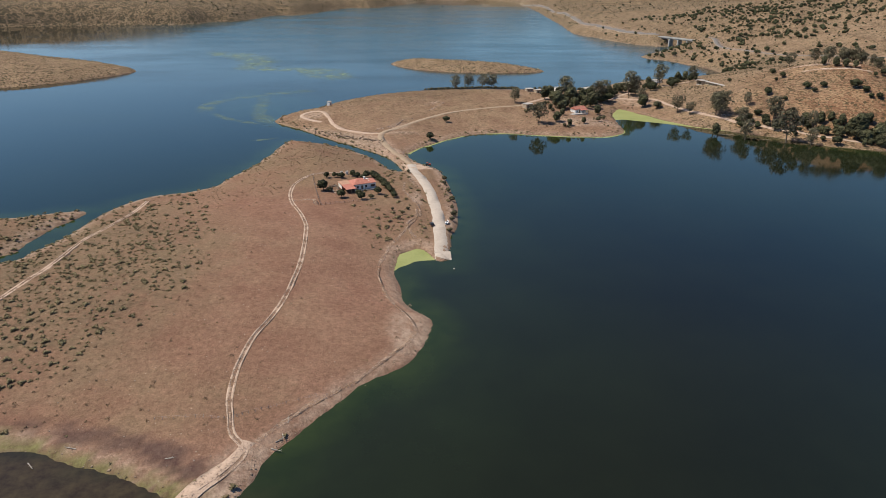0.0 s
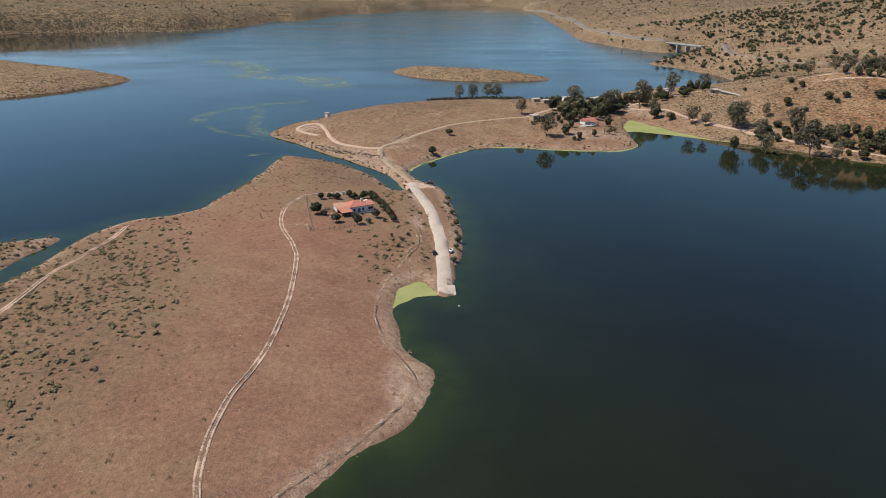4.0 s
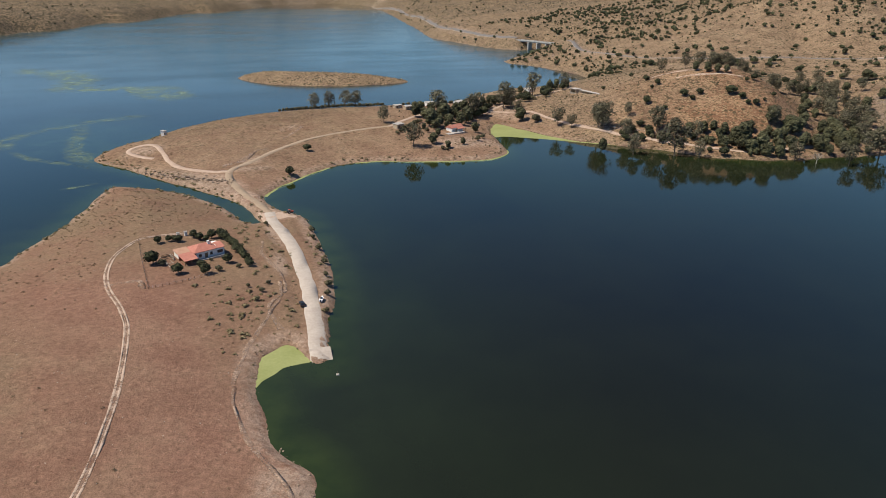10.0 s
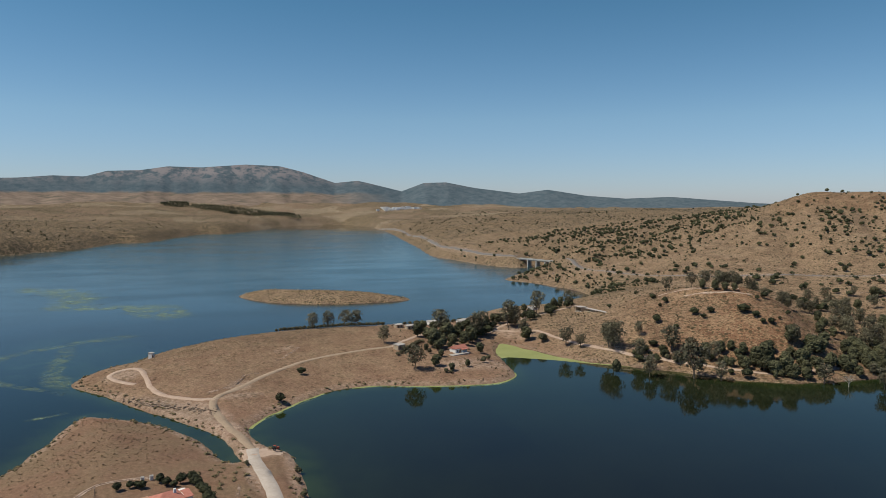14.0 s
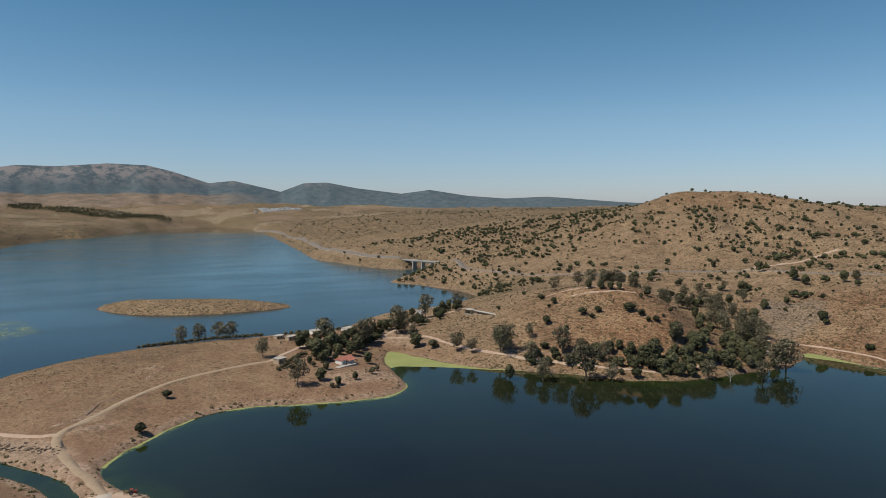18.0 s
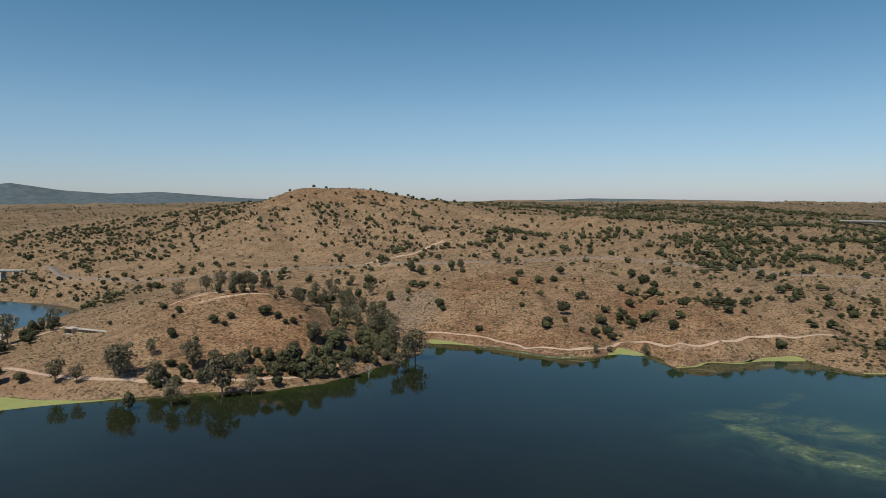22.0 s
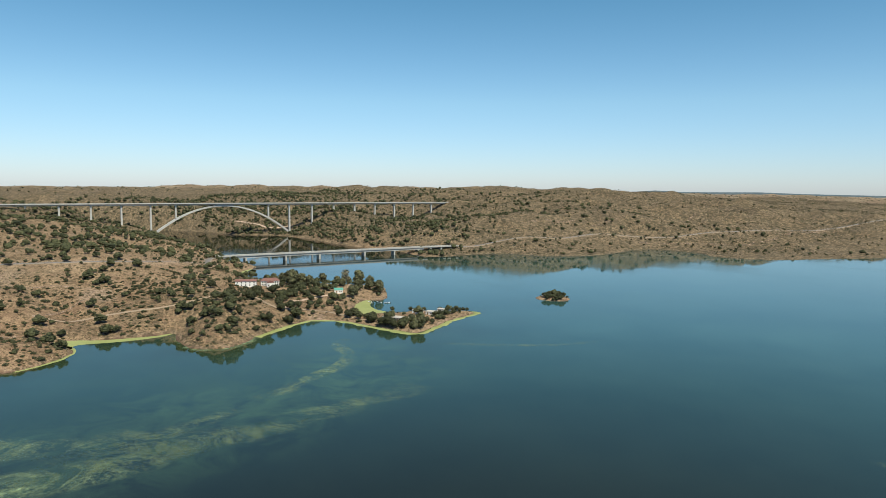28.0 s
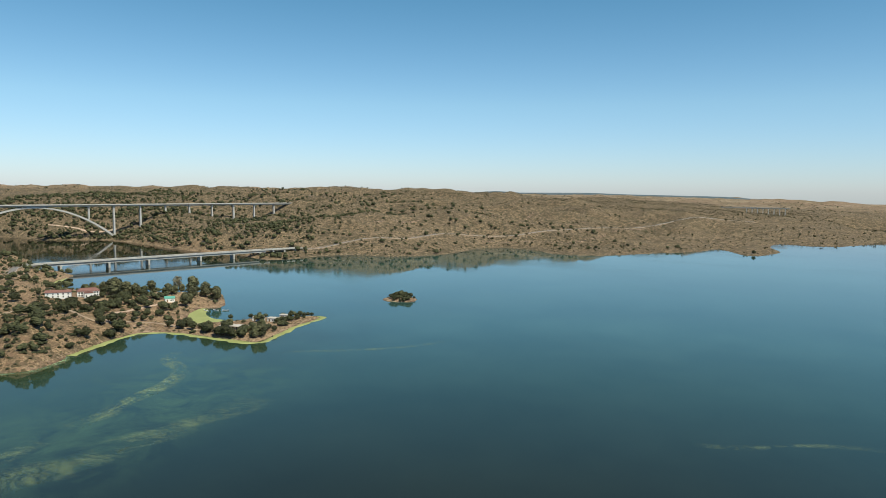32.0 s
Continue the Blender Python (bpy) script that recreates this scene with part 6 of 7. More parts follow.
boat(boat_stand, 3.8, 1.6)
block("axle", (-0.6, -0.4, -0.9, 0.9, 0.28, 0.4), M_STEEL, boat_stand)
for side in (-0.95, 0.95):
    wheel(boat_stand, -0.5, side, 0.3, 0.18)
for x, y, turn in ((688, -148, 30), (682, -154, 55), (694, -141, 20)):
    moored = tagged(new("motor_boat"), "small white motor boat moored in the cove", "boat", "boats moored in the cove")
    moored.matrix_basis = pose(x, y, -0.35, 0, 0, turn)
    boat(moored, 6.0, 2.2)
tractor = tagged(new("tractor"), "old red tractor parked on the turning place", "tractor")
tractor.matrix_basis = pose(25.5, 429.5, float(ground_z(25.5, 429.5)) + 0.9, 0, 0, 10)
block("bonnet", (0.1, 1.7, -0.4, 0.4, 0.75, 1.5), M_RED, tractor, taper=0.06)
block("chassis", (-1.2, 1.7, -0.3, 0.3, 0.5, 0.75), M_TYRE, tractor)
block("seat", (-0.9, -0.4, -0.3, 0.3, 1.1, 1.4), M_TYRE, tractor)
block("canopy", (-1.1, 0.1, -0.6, 0.6, 2.2, 2.3), M_RED, tractor)
for x in (-1.05, 0.0):
    for y in (-0.55, 0.5):
        block("canopy_post", (x, x + 0.06, y, y + 0.06, 0.75, 2.2), M_STEEL, tractor)
for x, y, r in ((-0.7, -0.7, 0.75), (-0.7, 0.7, 0.75), (1.35, -0.6, 0.42), (1.35, 0.6, 0.42)):
    wheel(tractor, x, y, r, 0.35)
buoy = tagged(new("marker_buoy"), "small pale marker buoy off the slipway", "buoy")
buoy.matrix_basis = pose(26.5, 268.0, -0.1)
block("float", (-0.5, 0.5, -0.5, 0.5, 0.0, 0.4), M_SHEET, buoy, taper=0.2)
block("stake", (-0.06, 0.06, -0.06, 0.06, 0.4, 1.3), M_WOOD, buoy)
car("white car crossing the highway bridge", 1104, -330, -90, M_VAN).location.z = 10.9

# ---- trees, place by place: east, north, height ----
GUMS_GROVE = [
    (172, 649, 22), (205, 652, 20), (215, 670, 18), (126, 557, 18), (243, 671, 26), (248, 668, 20), (291, 715, 24), (337, 738, 16), (245, 643, 15),
    (261, 594, 15), (267, 581, 11), (284, 567, 19), (118, 621, 15), (69, 684, 14), (82, 684, 15), (97, 684, 15), (106, 682, 15)]
GUMS_SHORE = [
    (286, 562, 23), (287, 573, 18), (312, 570, 12), (281, 507, 16), (294, 540, 17), (312, 521, 10), (319, 537, 21), (308, 495, 26), (328, 526, 14),
    (337, 511, 16), (321, 484, 14), (397, 500, 17), (398, 503, 13), (493, 542, 18), (521, 581, 18), (489, 513, 21), (529, 563, 15), (465, 481, 15),
    (507, 513, 15), (449, 449, 24), (444, 452, 21), (409, 437, 15), (382, 458, 14), (510, 563, 17), (509, 536, 18), (557, 602, 12), (560, 623, 12)]
GUMS_TOP = [
    (428, 462, 9), (487, 521, 16), (514, 527, 15), (388, 642, 14), (400, 622, 14), (408, 614, 15), (417, 608, 14), (426, 602, 14), (438, 596, 11), (452, 606, 13),
    (470, 590, 14), (482, 600, 15), (500, 600, 12), (550, 640, 14), (572, 642, 15), (607, 640, 12), (709, 562, 12), (531, 338, 8), (553, 306, 9), (767, -147, 17)]
PINES_GROVE = [
    (149, 637, 13), (152, 604, 16), (173, 631, 15), (157, 598, 9), (182, 616, 12), (187, 592, 9), (191, 626, 14), (189, 650, 12), (155, 632, 10),
    (142, 559, 9), (163, 551, 6), (150, 547, 6), (151, 577, 6), (203, 669, 11), (160, 615, 11), (318, 733, 12), (236, 694, 9), (239, 688, 10), (245, 688, 10),
    (291, 747, 8), (242, 629, 13), (332, 746, 10), (196, 640, 12), (166, 650, 11), (179, 660, 12), (158, 655, 10), (228, 690, 8)]
PINES_SHORE = [
    (263, 521, 11), (336, 519, 11), (359, 508, 10), (349, 493, 9), (359, 487, 21), (360, 479, 11), (368, 469, 11), (375, 466, 9), (405, 496, 9), (406, 492, 14),
    (375, 485, 12), (356, 517, 8), (364, 501, 9), (348, 518, 10), (354, 508, 7), (377, 502, 9), (386, 492, 9), (387, 484, 12), (410, 490, 14), (406, 476, 12),
    (409, 499, 9), (458, 506, 12), (533, 544, 13), (434, 484, 10), (444, 476, 10), (418, 477, 9), (416, 462, 8), (371, 479, 13), (396, 488, 9), (397, 503, 15)]
PINES_GULLY = [
    (424, 500, 10), (568, 560, 10), (599, 560, 8), (437, 481, 8), (561, 594, 11), (397, 604, 9), (402, 594, 9), (407, 587, 8), (414, 584, 7), (698, 568, 13),
    (706, 742, 9), (690, 663, 13), (681, 613, 13), (685, 602, 11), (622, 629, 12), (440, 520, 9), (452, 530, 10), (470, 535, 10), (480, 555, 11), (495, 575, 11), (450, 495, 10), (430, 505, 9)]
PINES_VILLA = [
    (761, -161, 19), (748, -168, 16), (716, -131, 14), (755, -139, 10), (790, -148, 10), (784, -160, 9), (792, -132, 13), (800, -118, 9), (758, -83, 19),
    (770, -98, 13), (760, -103, 13), (812, -92, 11), (800, -78, 10), (729, -170, 14), (745, -166, 13), (793, -89, 11), (775, -40, 8), (768, -22, 7), (556, -117, 10), (554, -110, 9), (740, -150, 12), (724, -140, 11)]
OAKS_KNOLL = [
    (366, 631, 5.3), (355, 604, 3.7), (363, 608, 6.1), (364, 570, 6.5), (365, 560, 4.3), (375, 564, 5.3), (390, 545, 8), (392, 533, 5.4), (391, 525, 4.2),
    (396, 522, 5), (420, 531, 4.4), (406, 524, 2.7), (334, 578, 7.5), (341, 561, 4.1), (419, 563, 4.6), (386, 690, 4), (344, 668, 4), (312, 550, 5.1),
    (334, 490, 4.5), (340, 481, 7), (537, 646, 7.6), (533, 630, 8.7), (518, 604, 8.3), (528, 606, 7.2), (566, 502, 6.5), (561, 495, 5.7), (536, 444, 5.6)]
OAKS_EAST = [
    (594, 390, 12), (561, 390, 7.5), (658, 469, 8.3), (614, 534, 6), (569, 503, 7.5), (643, 354, 8.7), (625, 338, 9.5), (637, 331, 7.5), (677, 356, 8),
    (588, 294, 8.8), (650, 300, 9.7), (639, 261, 7.3), (658, 269, 7.6), (582, 346, 7.9), (576, 340, 6.8), (567, 351, 7.8), (556, 359, 4.8), (537, 442, 4.9),
    (740, 452, 9), (762, 367, 11), (784, 386, 10), (712, 375, 7.3), (717, 346, 8.4), (741, 349, 8.7), (576, 381, 5), (429, 566, 6), (49, 563.5, 5.5), (32, 511, 6)]
OAKS_HOUSE = [
    (-36.7, 389, 3.9), (-32.4, 391, 3.4), (-30, 391.5, 3), (-27.8, 390.4, 3.7), (-36.6, 364, 6.5), (-25.9, 352, 5), (-21.8, 395.6, 4), (-18.9, 392.6, 3.9),
    (-13.8, 394.3, 4.9), (-16, 391, 3), (-15.5, 350, 5), (-6.4, 362.3, 4.6), (-9.9, 397.5, 4.3), (-8.6, 393, 4.3), (-7.2, 389.7, 4.2), (-5.6, 385.1, 4.2),
    (-4.4, 381.9, 4.2), (-3.2, 378.6, 4.1), (-2.1, 375.3, 4.1), (-0.9, 372, 4), (0, 368.7, 4), (0.7, 365.4, 3.8), (1.7, 360.7, 3.7), (2.1, 357.5, 3.4), (-17.3, 357.1, 4)]
OAKS_VILLA = [
    (695, -49, 12), (686, -34, 9), (701, -81, 8), (683, -94, 8.5), (654, -43, 13), (650, -33, 10), (640, -43, 14), (630, -33, 10), (635, -80, 8), (676, -16, 7),
    (690, -13, 6.7), (632, 16, 9), (727, -75, 10), (682, -81, 9), (690, 14, 7), (622, 11, 6.5), (624, -8, 8), (718, -60, 9), (735, -55, 9), (728, -38, 9), (742, -80, 9)]
OAKS_SPIT = [
    (563, -105, 5), (569, -100, 6.5), (577, -98, 9), (582, -95, 8), (640, -137, 5), (632, -152, 4.8), (626, -163, 4), (618, -176, 4), (605, -175, 4.6),
    (603, -180, 4), (601, -187, 4), (604, -193, 3.6), (600, -194, 3.6), (608, -186, 3.7), (590, -152, 5), (597, -92, 8), (615, -90, 7), (629, -86, 7), (575, -135, 5), (568, -125, 5)]
OAKS_ISLET = [(606, -312, 3.4), (612, -322, 3.6), (619, -330, 4.4), (626, -336, 3.6), (632, -330, 3.6), (628, -318, 3), (618, -312, 3), (610, -330, 3)]
BUSHES = [
    (179, 563, 5), (145, 587, 4.4), (186, 572, 4.2), (148, 543, 2.8), (145, 545, 3.6), (251, 616, 8), (281, 690, 4.5), (287, 723, 6), (311, 530, 4.3),
    (-32.9, 362, 3.4), (-10.3, 353, 3), (-2.2, 356, 2.3), (-13.6, 365.4, 1.6), (595, -161, 4), (549, 333, 4.7), (34, 404, 3), (33, 392, 2.6), (34, 378, 2.8),
    (34.5, 360, 3), (33, 345, 2.5), (33, 335, 3.2), (31, 325, 2.8), (29, 312, 2.2), (6, 330, 2.4), (4, 322, 2.2), (1, 335, 2.0), (9, 338, 2.0), (12, 415, 2.5)]
for rows, kind, group in ((GUMS_GROVE, "gum", "trees of the headland grove"), (GUMS_SHORE, "gum", "trees along the bay"), (GUMS_TOP, "gum", "trees on the knoll"),
                          (PINES_GROVE, "pine", "trees of the headland grove"), (PINES_SHORE, "pine", "trees along the bay"), (PINES_GULLY, "pine", "trees of the gully"),
                          (PINES_VILLA, "pine", "trees round the villa"), (OAKS_KNOLL, "oak", "oaks on the knoll"), (OAKS_EAST, "oak", "oaks on the eastern slope"),
                          (OAKS_HOUSE, "oak", "trees round the farmhouse"), (OAKS_VILLA, "oak", "oaks round the villa"), (OAKS_SPIT, "oak", "trees on the spit"),
                          (OAKS_ISLET, "oak", "trees on the islet"), (BUSHES, "bush", "shrubs by the water")):
    for x, y, tall in rows:
        plant(kind, x, y, tall * (0.78 if rows is OAKS_VILLA else 1.0), group)
# undergrowth between the tall trees: belts given by ends, breadth, number, kind and heights
rng = np.random.default_rng(77)
for ax, ay, bx, by, broad, count, kind, low, high, group in (
        (292, 552, 340, 505, 9, 20, "oak", 3.5, 7, "trees along the bay"), (340, 505, 372, 474, 9, 22, "pine", 5, 10, "trees along the bay"),
        (372, 476, 450, 466, 9, 34, "pine", 5, 11, "trees along the bay"), (440, 474, 500, 520, 14, 26, "pine", 6, 12, "trees of the gully"),
        (470, 510, 560, 610, 22, 18, "gum", 9, 16, "trees of the gully"), (150, 560, 188, 650, 13, 26, "pine", 5, 11, "trees of the headland grove"),
        (185, 640, 250, 690, 12, 22, "oak", 5, 9, "trees of the headland grove"), (250, 690, 350, 745, 12, 22, "oak", 4, 9, "trees of the headland grove"),
        (395, 610, 510, 600, 9, 16, "gum", 8, 13, "trees on the knoll"), (700, -60, 800, -140, 26, 44, "oak", 4, 8, "oaks round the villa"),
        (560, -112, 605, -188, 7, 20, "oak", 3, 5.5, "trees on the spit"), (650, -60, 720, -20, 20, 30, "oak", 3.2, 6.5, "oaks round the villa"),
        (606, -308, 633, -335, 9, 30, "oak", 3.5, 5.5, "trees on the islet"), (565, -104, 640, -90, 6, 14, "oak", 4, 8, "trees on the spit")):
    u, off = rng.random(count), rng.normal(size=count) * broad * 0.6
    long = math.hypot(bx - ax, by - ay)
    for k in range(count):
        x, y = ax + (bx - ax) * u[k] - (by - ay) / long * off[k], ay + (by - ay) * u[k] + (bx - ax) / long * off[k]
        if shore_distance(x, y)[0] > 1.0 and min((x - 758) ** 2 + (y + 50) ** 2, 0.45 * ((x - 167) ** 2 + (y - 575) ** 2)) > 250:
            plant(kind, round(x, 1), round(y, 1), low + (high - low) * rng.random(), group)
hedge = []
for x0, y0, x1, y1, n in ((122, 590, 148, 620, 13), (40, 700, 135, 700, 46), (150, 690, 215, 715, 16), (226, 694, 245, 700, 8)):
    for k in range(n):
        u = (k + 0.5) / n
        plant("bush", x0 + (x1 - x0) * u + (k * 7 % 5 - 2) * 0.6, y0 + (y1 - y0) * u + (k * 11 % 5 - 2) * 0.7, 3.2 + 0.3 * (k % 4), "hedge plants")

ROAD_DOTS = np.concatenate([smooth_line(line, False, 8) for line in list(ROADS.values()) + [HIGHWAY_MID, HIGHWAY_SOUTH, HIGHWAY_NORTH]])


def clear_of_roads(x, y, gap):
    ok = np.ones(len(x), bool)
    for k in range(0, len(x), 4000):
        far = (x[k:k + 4000, None] - ROAD_DOTS[None, :, 0]) ** 2 + (y[k:k + 4000, None] - ROAD_DOTS[None, :, 1]) ** 2
        ok[k:k + 4000] = far.min(1) > gap * gap
    return ok


def strewn(x0, x1, y0, y1, step, seed):
    rng = np.random.default_rng(seed)
    x, y = np.meshgrid(np.arange(x0, x1, step), np.arange(y0, y1, step))
    x, y = x.ravel() + (rng.random(x.size) - 0.5) * step * 0.95, y.ravel() + (rng.random(y.size) - 0.5) * step * 0.95
    return x, y, rng


# stones along the water's edge and on the cut bank
def stones(name, places, label, mat, seed):
    """Small rough stones in one mesh; places: rows of x, y, z, size."""
    rng = np.random.default_rng(seed)
    cube = np.array([(x, y, z) for x in (-1, 1) for y in (-1, 1) for z in (-1, 1)], float) / 2
    sides = np.array([(0, 1, 3, 2), (4, 6, 7, 5), (0, 4, 5, 1), (2, 3, 7, 6), (0, 2, 6, 4), (1, 5, 7, 3)])
    verts = places[:, None, :3] + cube[None] * (0.55 + 0.8 * rng.random((len(places), 8, 3))) * places[:, 3][:, None, None]
    faces = sides[None] + 8 * np.arange(len(places))[:, None, None]
    return tagged(sheet(name, verts.reshape(-1, 3), faces.reshape(-1, 4), mat, False), label, "stones", "", "stuff")


M_ROCK = two_tone("tawny_broken_rock", (0.20, 0.145, 0.10), (0.34, 0.26, 0.19), 0.5, bump=0.1)
rng = np.random.default_rng(61)
edge = np.concatenate([smooth_line(line, False, 40) for line in (COAST_BAY, COAST_HEADLAND[:26], COAST_CANAL[6:38])])
edge = edge[rng.random(len(edge)) < 0.3]
edge = edge + rng.normal(size=edge.shape) * 1.3
edge = edge[shore_distance(edge[:, 0], edge[:, 1]) > -0.6]
stones("shore_stones", np.c_[edge, np.maximum(ground_z(edge[:, 0], edge[:, 1]), -0.1), 0.15 + 0.45 * rng.random(len(edge)) ** 3], "small brown stones strewn along the shore", M_ROCK, 62)
u = rng.random(260)
bank_x, bank_y = -62 + 58 * u + rng.normal(size=260) * 1.8, 545 - 50 * u + rng.normal(size=260) * 2.2
ok = shore_distance(bank_x, bank_y) > 0.3
stones("bank_rocks", np.c_[bank_x, bank_y, ground_z(bank_x, bank_y), 0.35 + 1.1 * rng.random(260) ** 2][ok], "pale broken rock of the cut bank beside the canal", M_ROCK, 63)
fx, fy, rng = strewn(-200, 60, 140, 440, 3.4, 64)
ok = (shore_distance(fx, fy) > 4) & (rng.random(len(fx)) < 0.16)
fx, fy = fx[ok], fy[ok]
stones("field_stones", np.c_[fx, fy, ground_z(fx, fy), 0.10 + 0.22 * rng.random(len(fx)) ** 2], "small pale stones in the dry field", M_RUBBLE, 65)

# old field fence across the neck
fence = tagged(new("field_fence"), "old wooden posts with sagging wire across the dry field", "fence")
line = smooth_line([(-67, 162.5), (-56, 162.5), (-48, 161.8), (-42, 164.5), (-34.8, 167.8), (-24, 172.9)], False, 4)
for k, (x, y) in enumerate(line):
    z = float(ground_z(x, y))
    block("post", (x - 0.045, x + 0.045, y - 0.045, y + 0.045, z - 0.3, z + 0.85 + 0.1 * (k % 3)), M_DEAD, fence)
for k in range(len(line) - 1):
    for up in (0.5, 1.0):
        bm = bmesh.new()
        tube(bm, (*line[k], float(ground_z(*line[k])) + up), (*line[k + 1], float(ground_z(*line[k + 1])) + up), 0.012, 0.012, 4)
        part("wire", bm, M_STEEL, fence)

# driftwood
rng = np.random.default_rng(66)
for x, y, long in ((-34.1, 151.2, 3.5), (-31.7, 156.5, 2.6), (-30.7, 160.6, 3.0), (-84.5, 153.3, 3.2), (-95.6, 150.6, 3.6), (-33.2, 153.4, 2.4), (-60, 147, 2.6)):
    bm = bmesh.new()
    a = rng.random() * math.tau
    z = max(float(ground_z(x, y)), 0.0)
    tip = Vector((x + long * math.cos(a), y + long * math.sin(a), z + 0.35))
    tube(bm, (x, y, z + 0.1), tip, 0.14, 0.05, 6)
    for k in range(4):
        mid = Vector((x, y, z + 0.1)).lerp(tip, 0.35 + 0.15 * k)
        tube(bm, mid, mid + Vector((rng.normal() * 0.6, rng.normal() * 0.6, 0.25)), 0.05, 0.015, 5)
    tagged(part("driftwood", bm, M_DEAD), "bleached driftwood branch stranded on the shore", "driftwood", "stranded branches")

# bare drowned tree off the shore
bm = bmesh.new()
rng = np.random.default_rng(8)
tube(bm, (0, 0, -2), (0.3, 0.2, 4.0), 0.32, 0.2)
for k in range(11):
    a, up = k * 2.4, 2.0 + 0.35 * k
    tip = (3.2 * math.cos(a) * (1 - k * 0.04), 3.2 * math.sin(a) * (1 - k * 0.04), up + 2.2 + rng.random())
    tube(bm, (0.2, 0.1, min(up, 4.0)), tip, 0.13, 0.05, 5)
    for j in range(3):
        tube(bm, [0.5 * c + 0.5 * d for c, d in zip((0.2, 0.1, up), tip)], [c + e for c, e in zip(tip, rng.normal(size=3) * 0.9)], 0.05, 0.02, 4)
snag = tagged(new("dead_tree"), "bleached bare tree standing in the shallow water", "tree")
snag.matrix_basis = pose(391, 447.5, 0)
part("trunk", bm, M_DEAD, snag)

# ---- oaks strewn over the hills ----
# how thickly oaks cover the slopes: east, north, share of the ground that they hide
OAK_COVER_A = [
    (864, -17, 0.4), (626, -10, 0.5), (588, 16, 0.3), (623, 20, 0.6), (818, 32, 0.5), (683, 36, 0.4), (600, 45, 0.3), (949, 60, 0.5), (789, 81, 0.35),
    (665, 81, 0.45), (711, 107, 0.5), (793, 130, 0.45), (690, 136, 0.35), (727, 156, 0.3), (870, 159, 0.35), (599, 164, 0.25), (716, 201, 0.2), (897, 215, 0.5),
    (816, 224, 0.45), (650, 224, 0.1), (717, 235, 0.3), (602, 243, 0.12), (639, 257, 0.3), (808, 274, 0.5), (729, 275, 0.4), (926, 282, 0.75), (582, 290, 0.06),
    (628, 294, 0.12), (722, 308, 0.25)]
OAK_COVER_B = [
    (796, 316, 0.4), (662, 332, 0.3), (621, 337, 0.4), (920, 340, 0.75), (827, 342, 0.15), (722, 353, 0.5), (584, 353, 0.35), (664, 364, 0.3), (919, 376, 0.3),
    (803, 381, 0.5), (566, 395, 0.08), (622, 404, 0.15), (801, 412, 0.3), (707, 421, 0.05), (878, 429, 0.12), (609, 455, 0.03), (565, 456, 0.03), (671, 478, 0.1),
    (766, 484, 0.08), (918, 485, 0.3), (599, 519, 0.1), (897, 541, 0.12), (745, 563, 0.15), (677, 563, 0.1), (863, 581, 0.4), (895, 585, 0.5), (851, 622, 0.3),
    (905, 628, 0.6), (938, 633, 0.4)]
OAK_COVER_C = [
    (917, 680, 0.5), (871, 682, 0.35), (889, 720, 0.3), (816, 747, 0.7), (720, 767, 0.15), (809, 791, 0.5), (780, 809, 0.7), (567, 820, 0.2), (466, 823, 0.7),
    (682, 837, 0.05), (886, 843, 0.6), (523, 857, 0.3), (745, 867, 0.2), (454, 881, 0.5), (681, 882, 0.05), (484, 903, 0.6), (567, 919, 0.1), (695, 950, 0.25),
    (802, 962, 0.2), (550, 995, 0.1), (596, 1005, 0.5), (685, 1023, 0.3), (928, 1034, 0.3), (819, 1082, 0.6), (812, 1122, 0.5), (779, 1130, 0.5), (587, 1143, 0.5),
    (650, 1156, 0.7), (780, 1260, 0.4)]
OAK_COVER_D = [
    (583, 1305, 0.3), (700, 1341, 0.6), (546, 1397, 0.15), (605, 1398, 0.5), (666, 1422, 0.6), (571, 1794, 0.06), (763, 1913, 0.1), (831, 2303, 0.08),
    (1245, -520, 0.6), (1157, -515, 0.4), (1428, -513, 0.5), (1261, -480, 0.5), (1506, -433, 0.45), (1329, -412, 0.7), (1554, -391, 0.7), (1789, -335, 0.7),
    (1808, -297, 0.7), (1964, -85, 0.5), (1001, -2, 0.5), (1517, 49, 0.4), (1027, 91, 0.6), (1033, 132, 0.5), (1189, 153, 0.3), (1049, 197, 0.5), (1200, 201, 0.35),
    (1071, 240, 0.6), (1147, 263, 0.4), (1019, 302, 0.8), (1634, 303, 0.3)]
OAK_COVER_E = [
    (1157, 356, 0.5), (997, 362, 0.7), (1108, 419, 0.5), (974, 419, 0.5), (1631, 487, 0.35), (1007, 492, 0.45), (1093, 494, 0.35), (965, 544, 0.4),
    (1008, 548, 0.25), (967, 586, 0.3), (1109, 587, 0.08), (1631, 605, 0.5), (1097, 641, 0.4), (1513, 659, 0.35), (1148, 676, 0.2), (1212, 705, 0.1),
    (1033, 739, 0.15), (1206, 740, 0.15), (970, 765, 0.15), (1112, 792, 0.1), (954, 818, 0.35), (1046, 934, 0.4), (955, 996, 0.5), (1015, 1029, 0.05),
    (978, 1067, 0.05), (1122, 2084, 0.15), (1480, 2285, 0.1), (1067, 3709, 0.05), (2203, 3989, 0.03)]
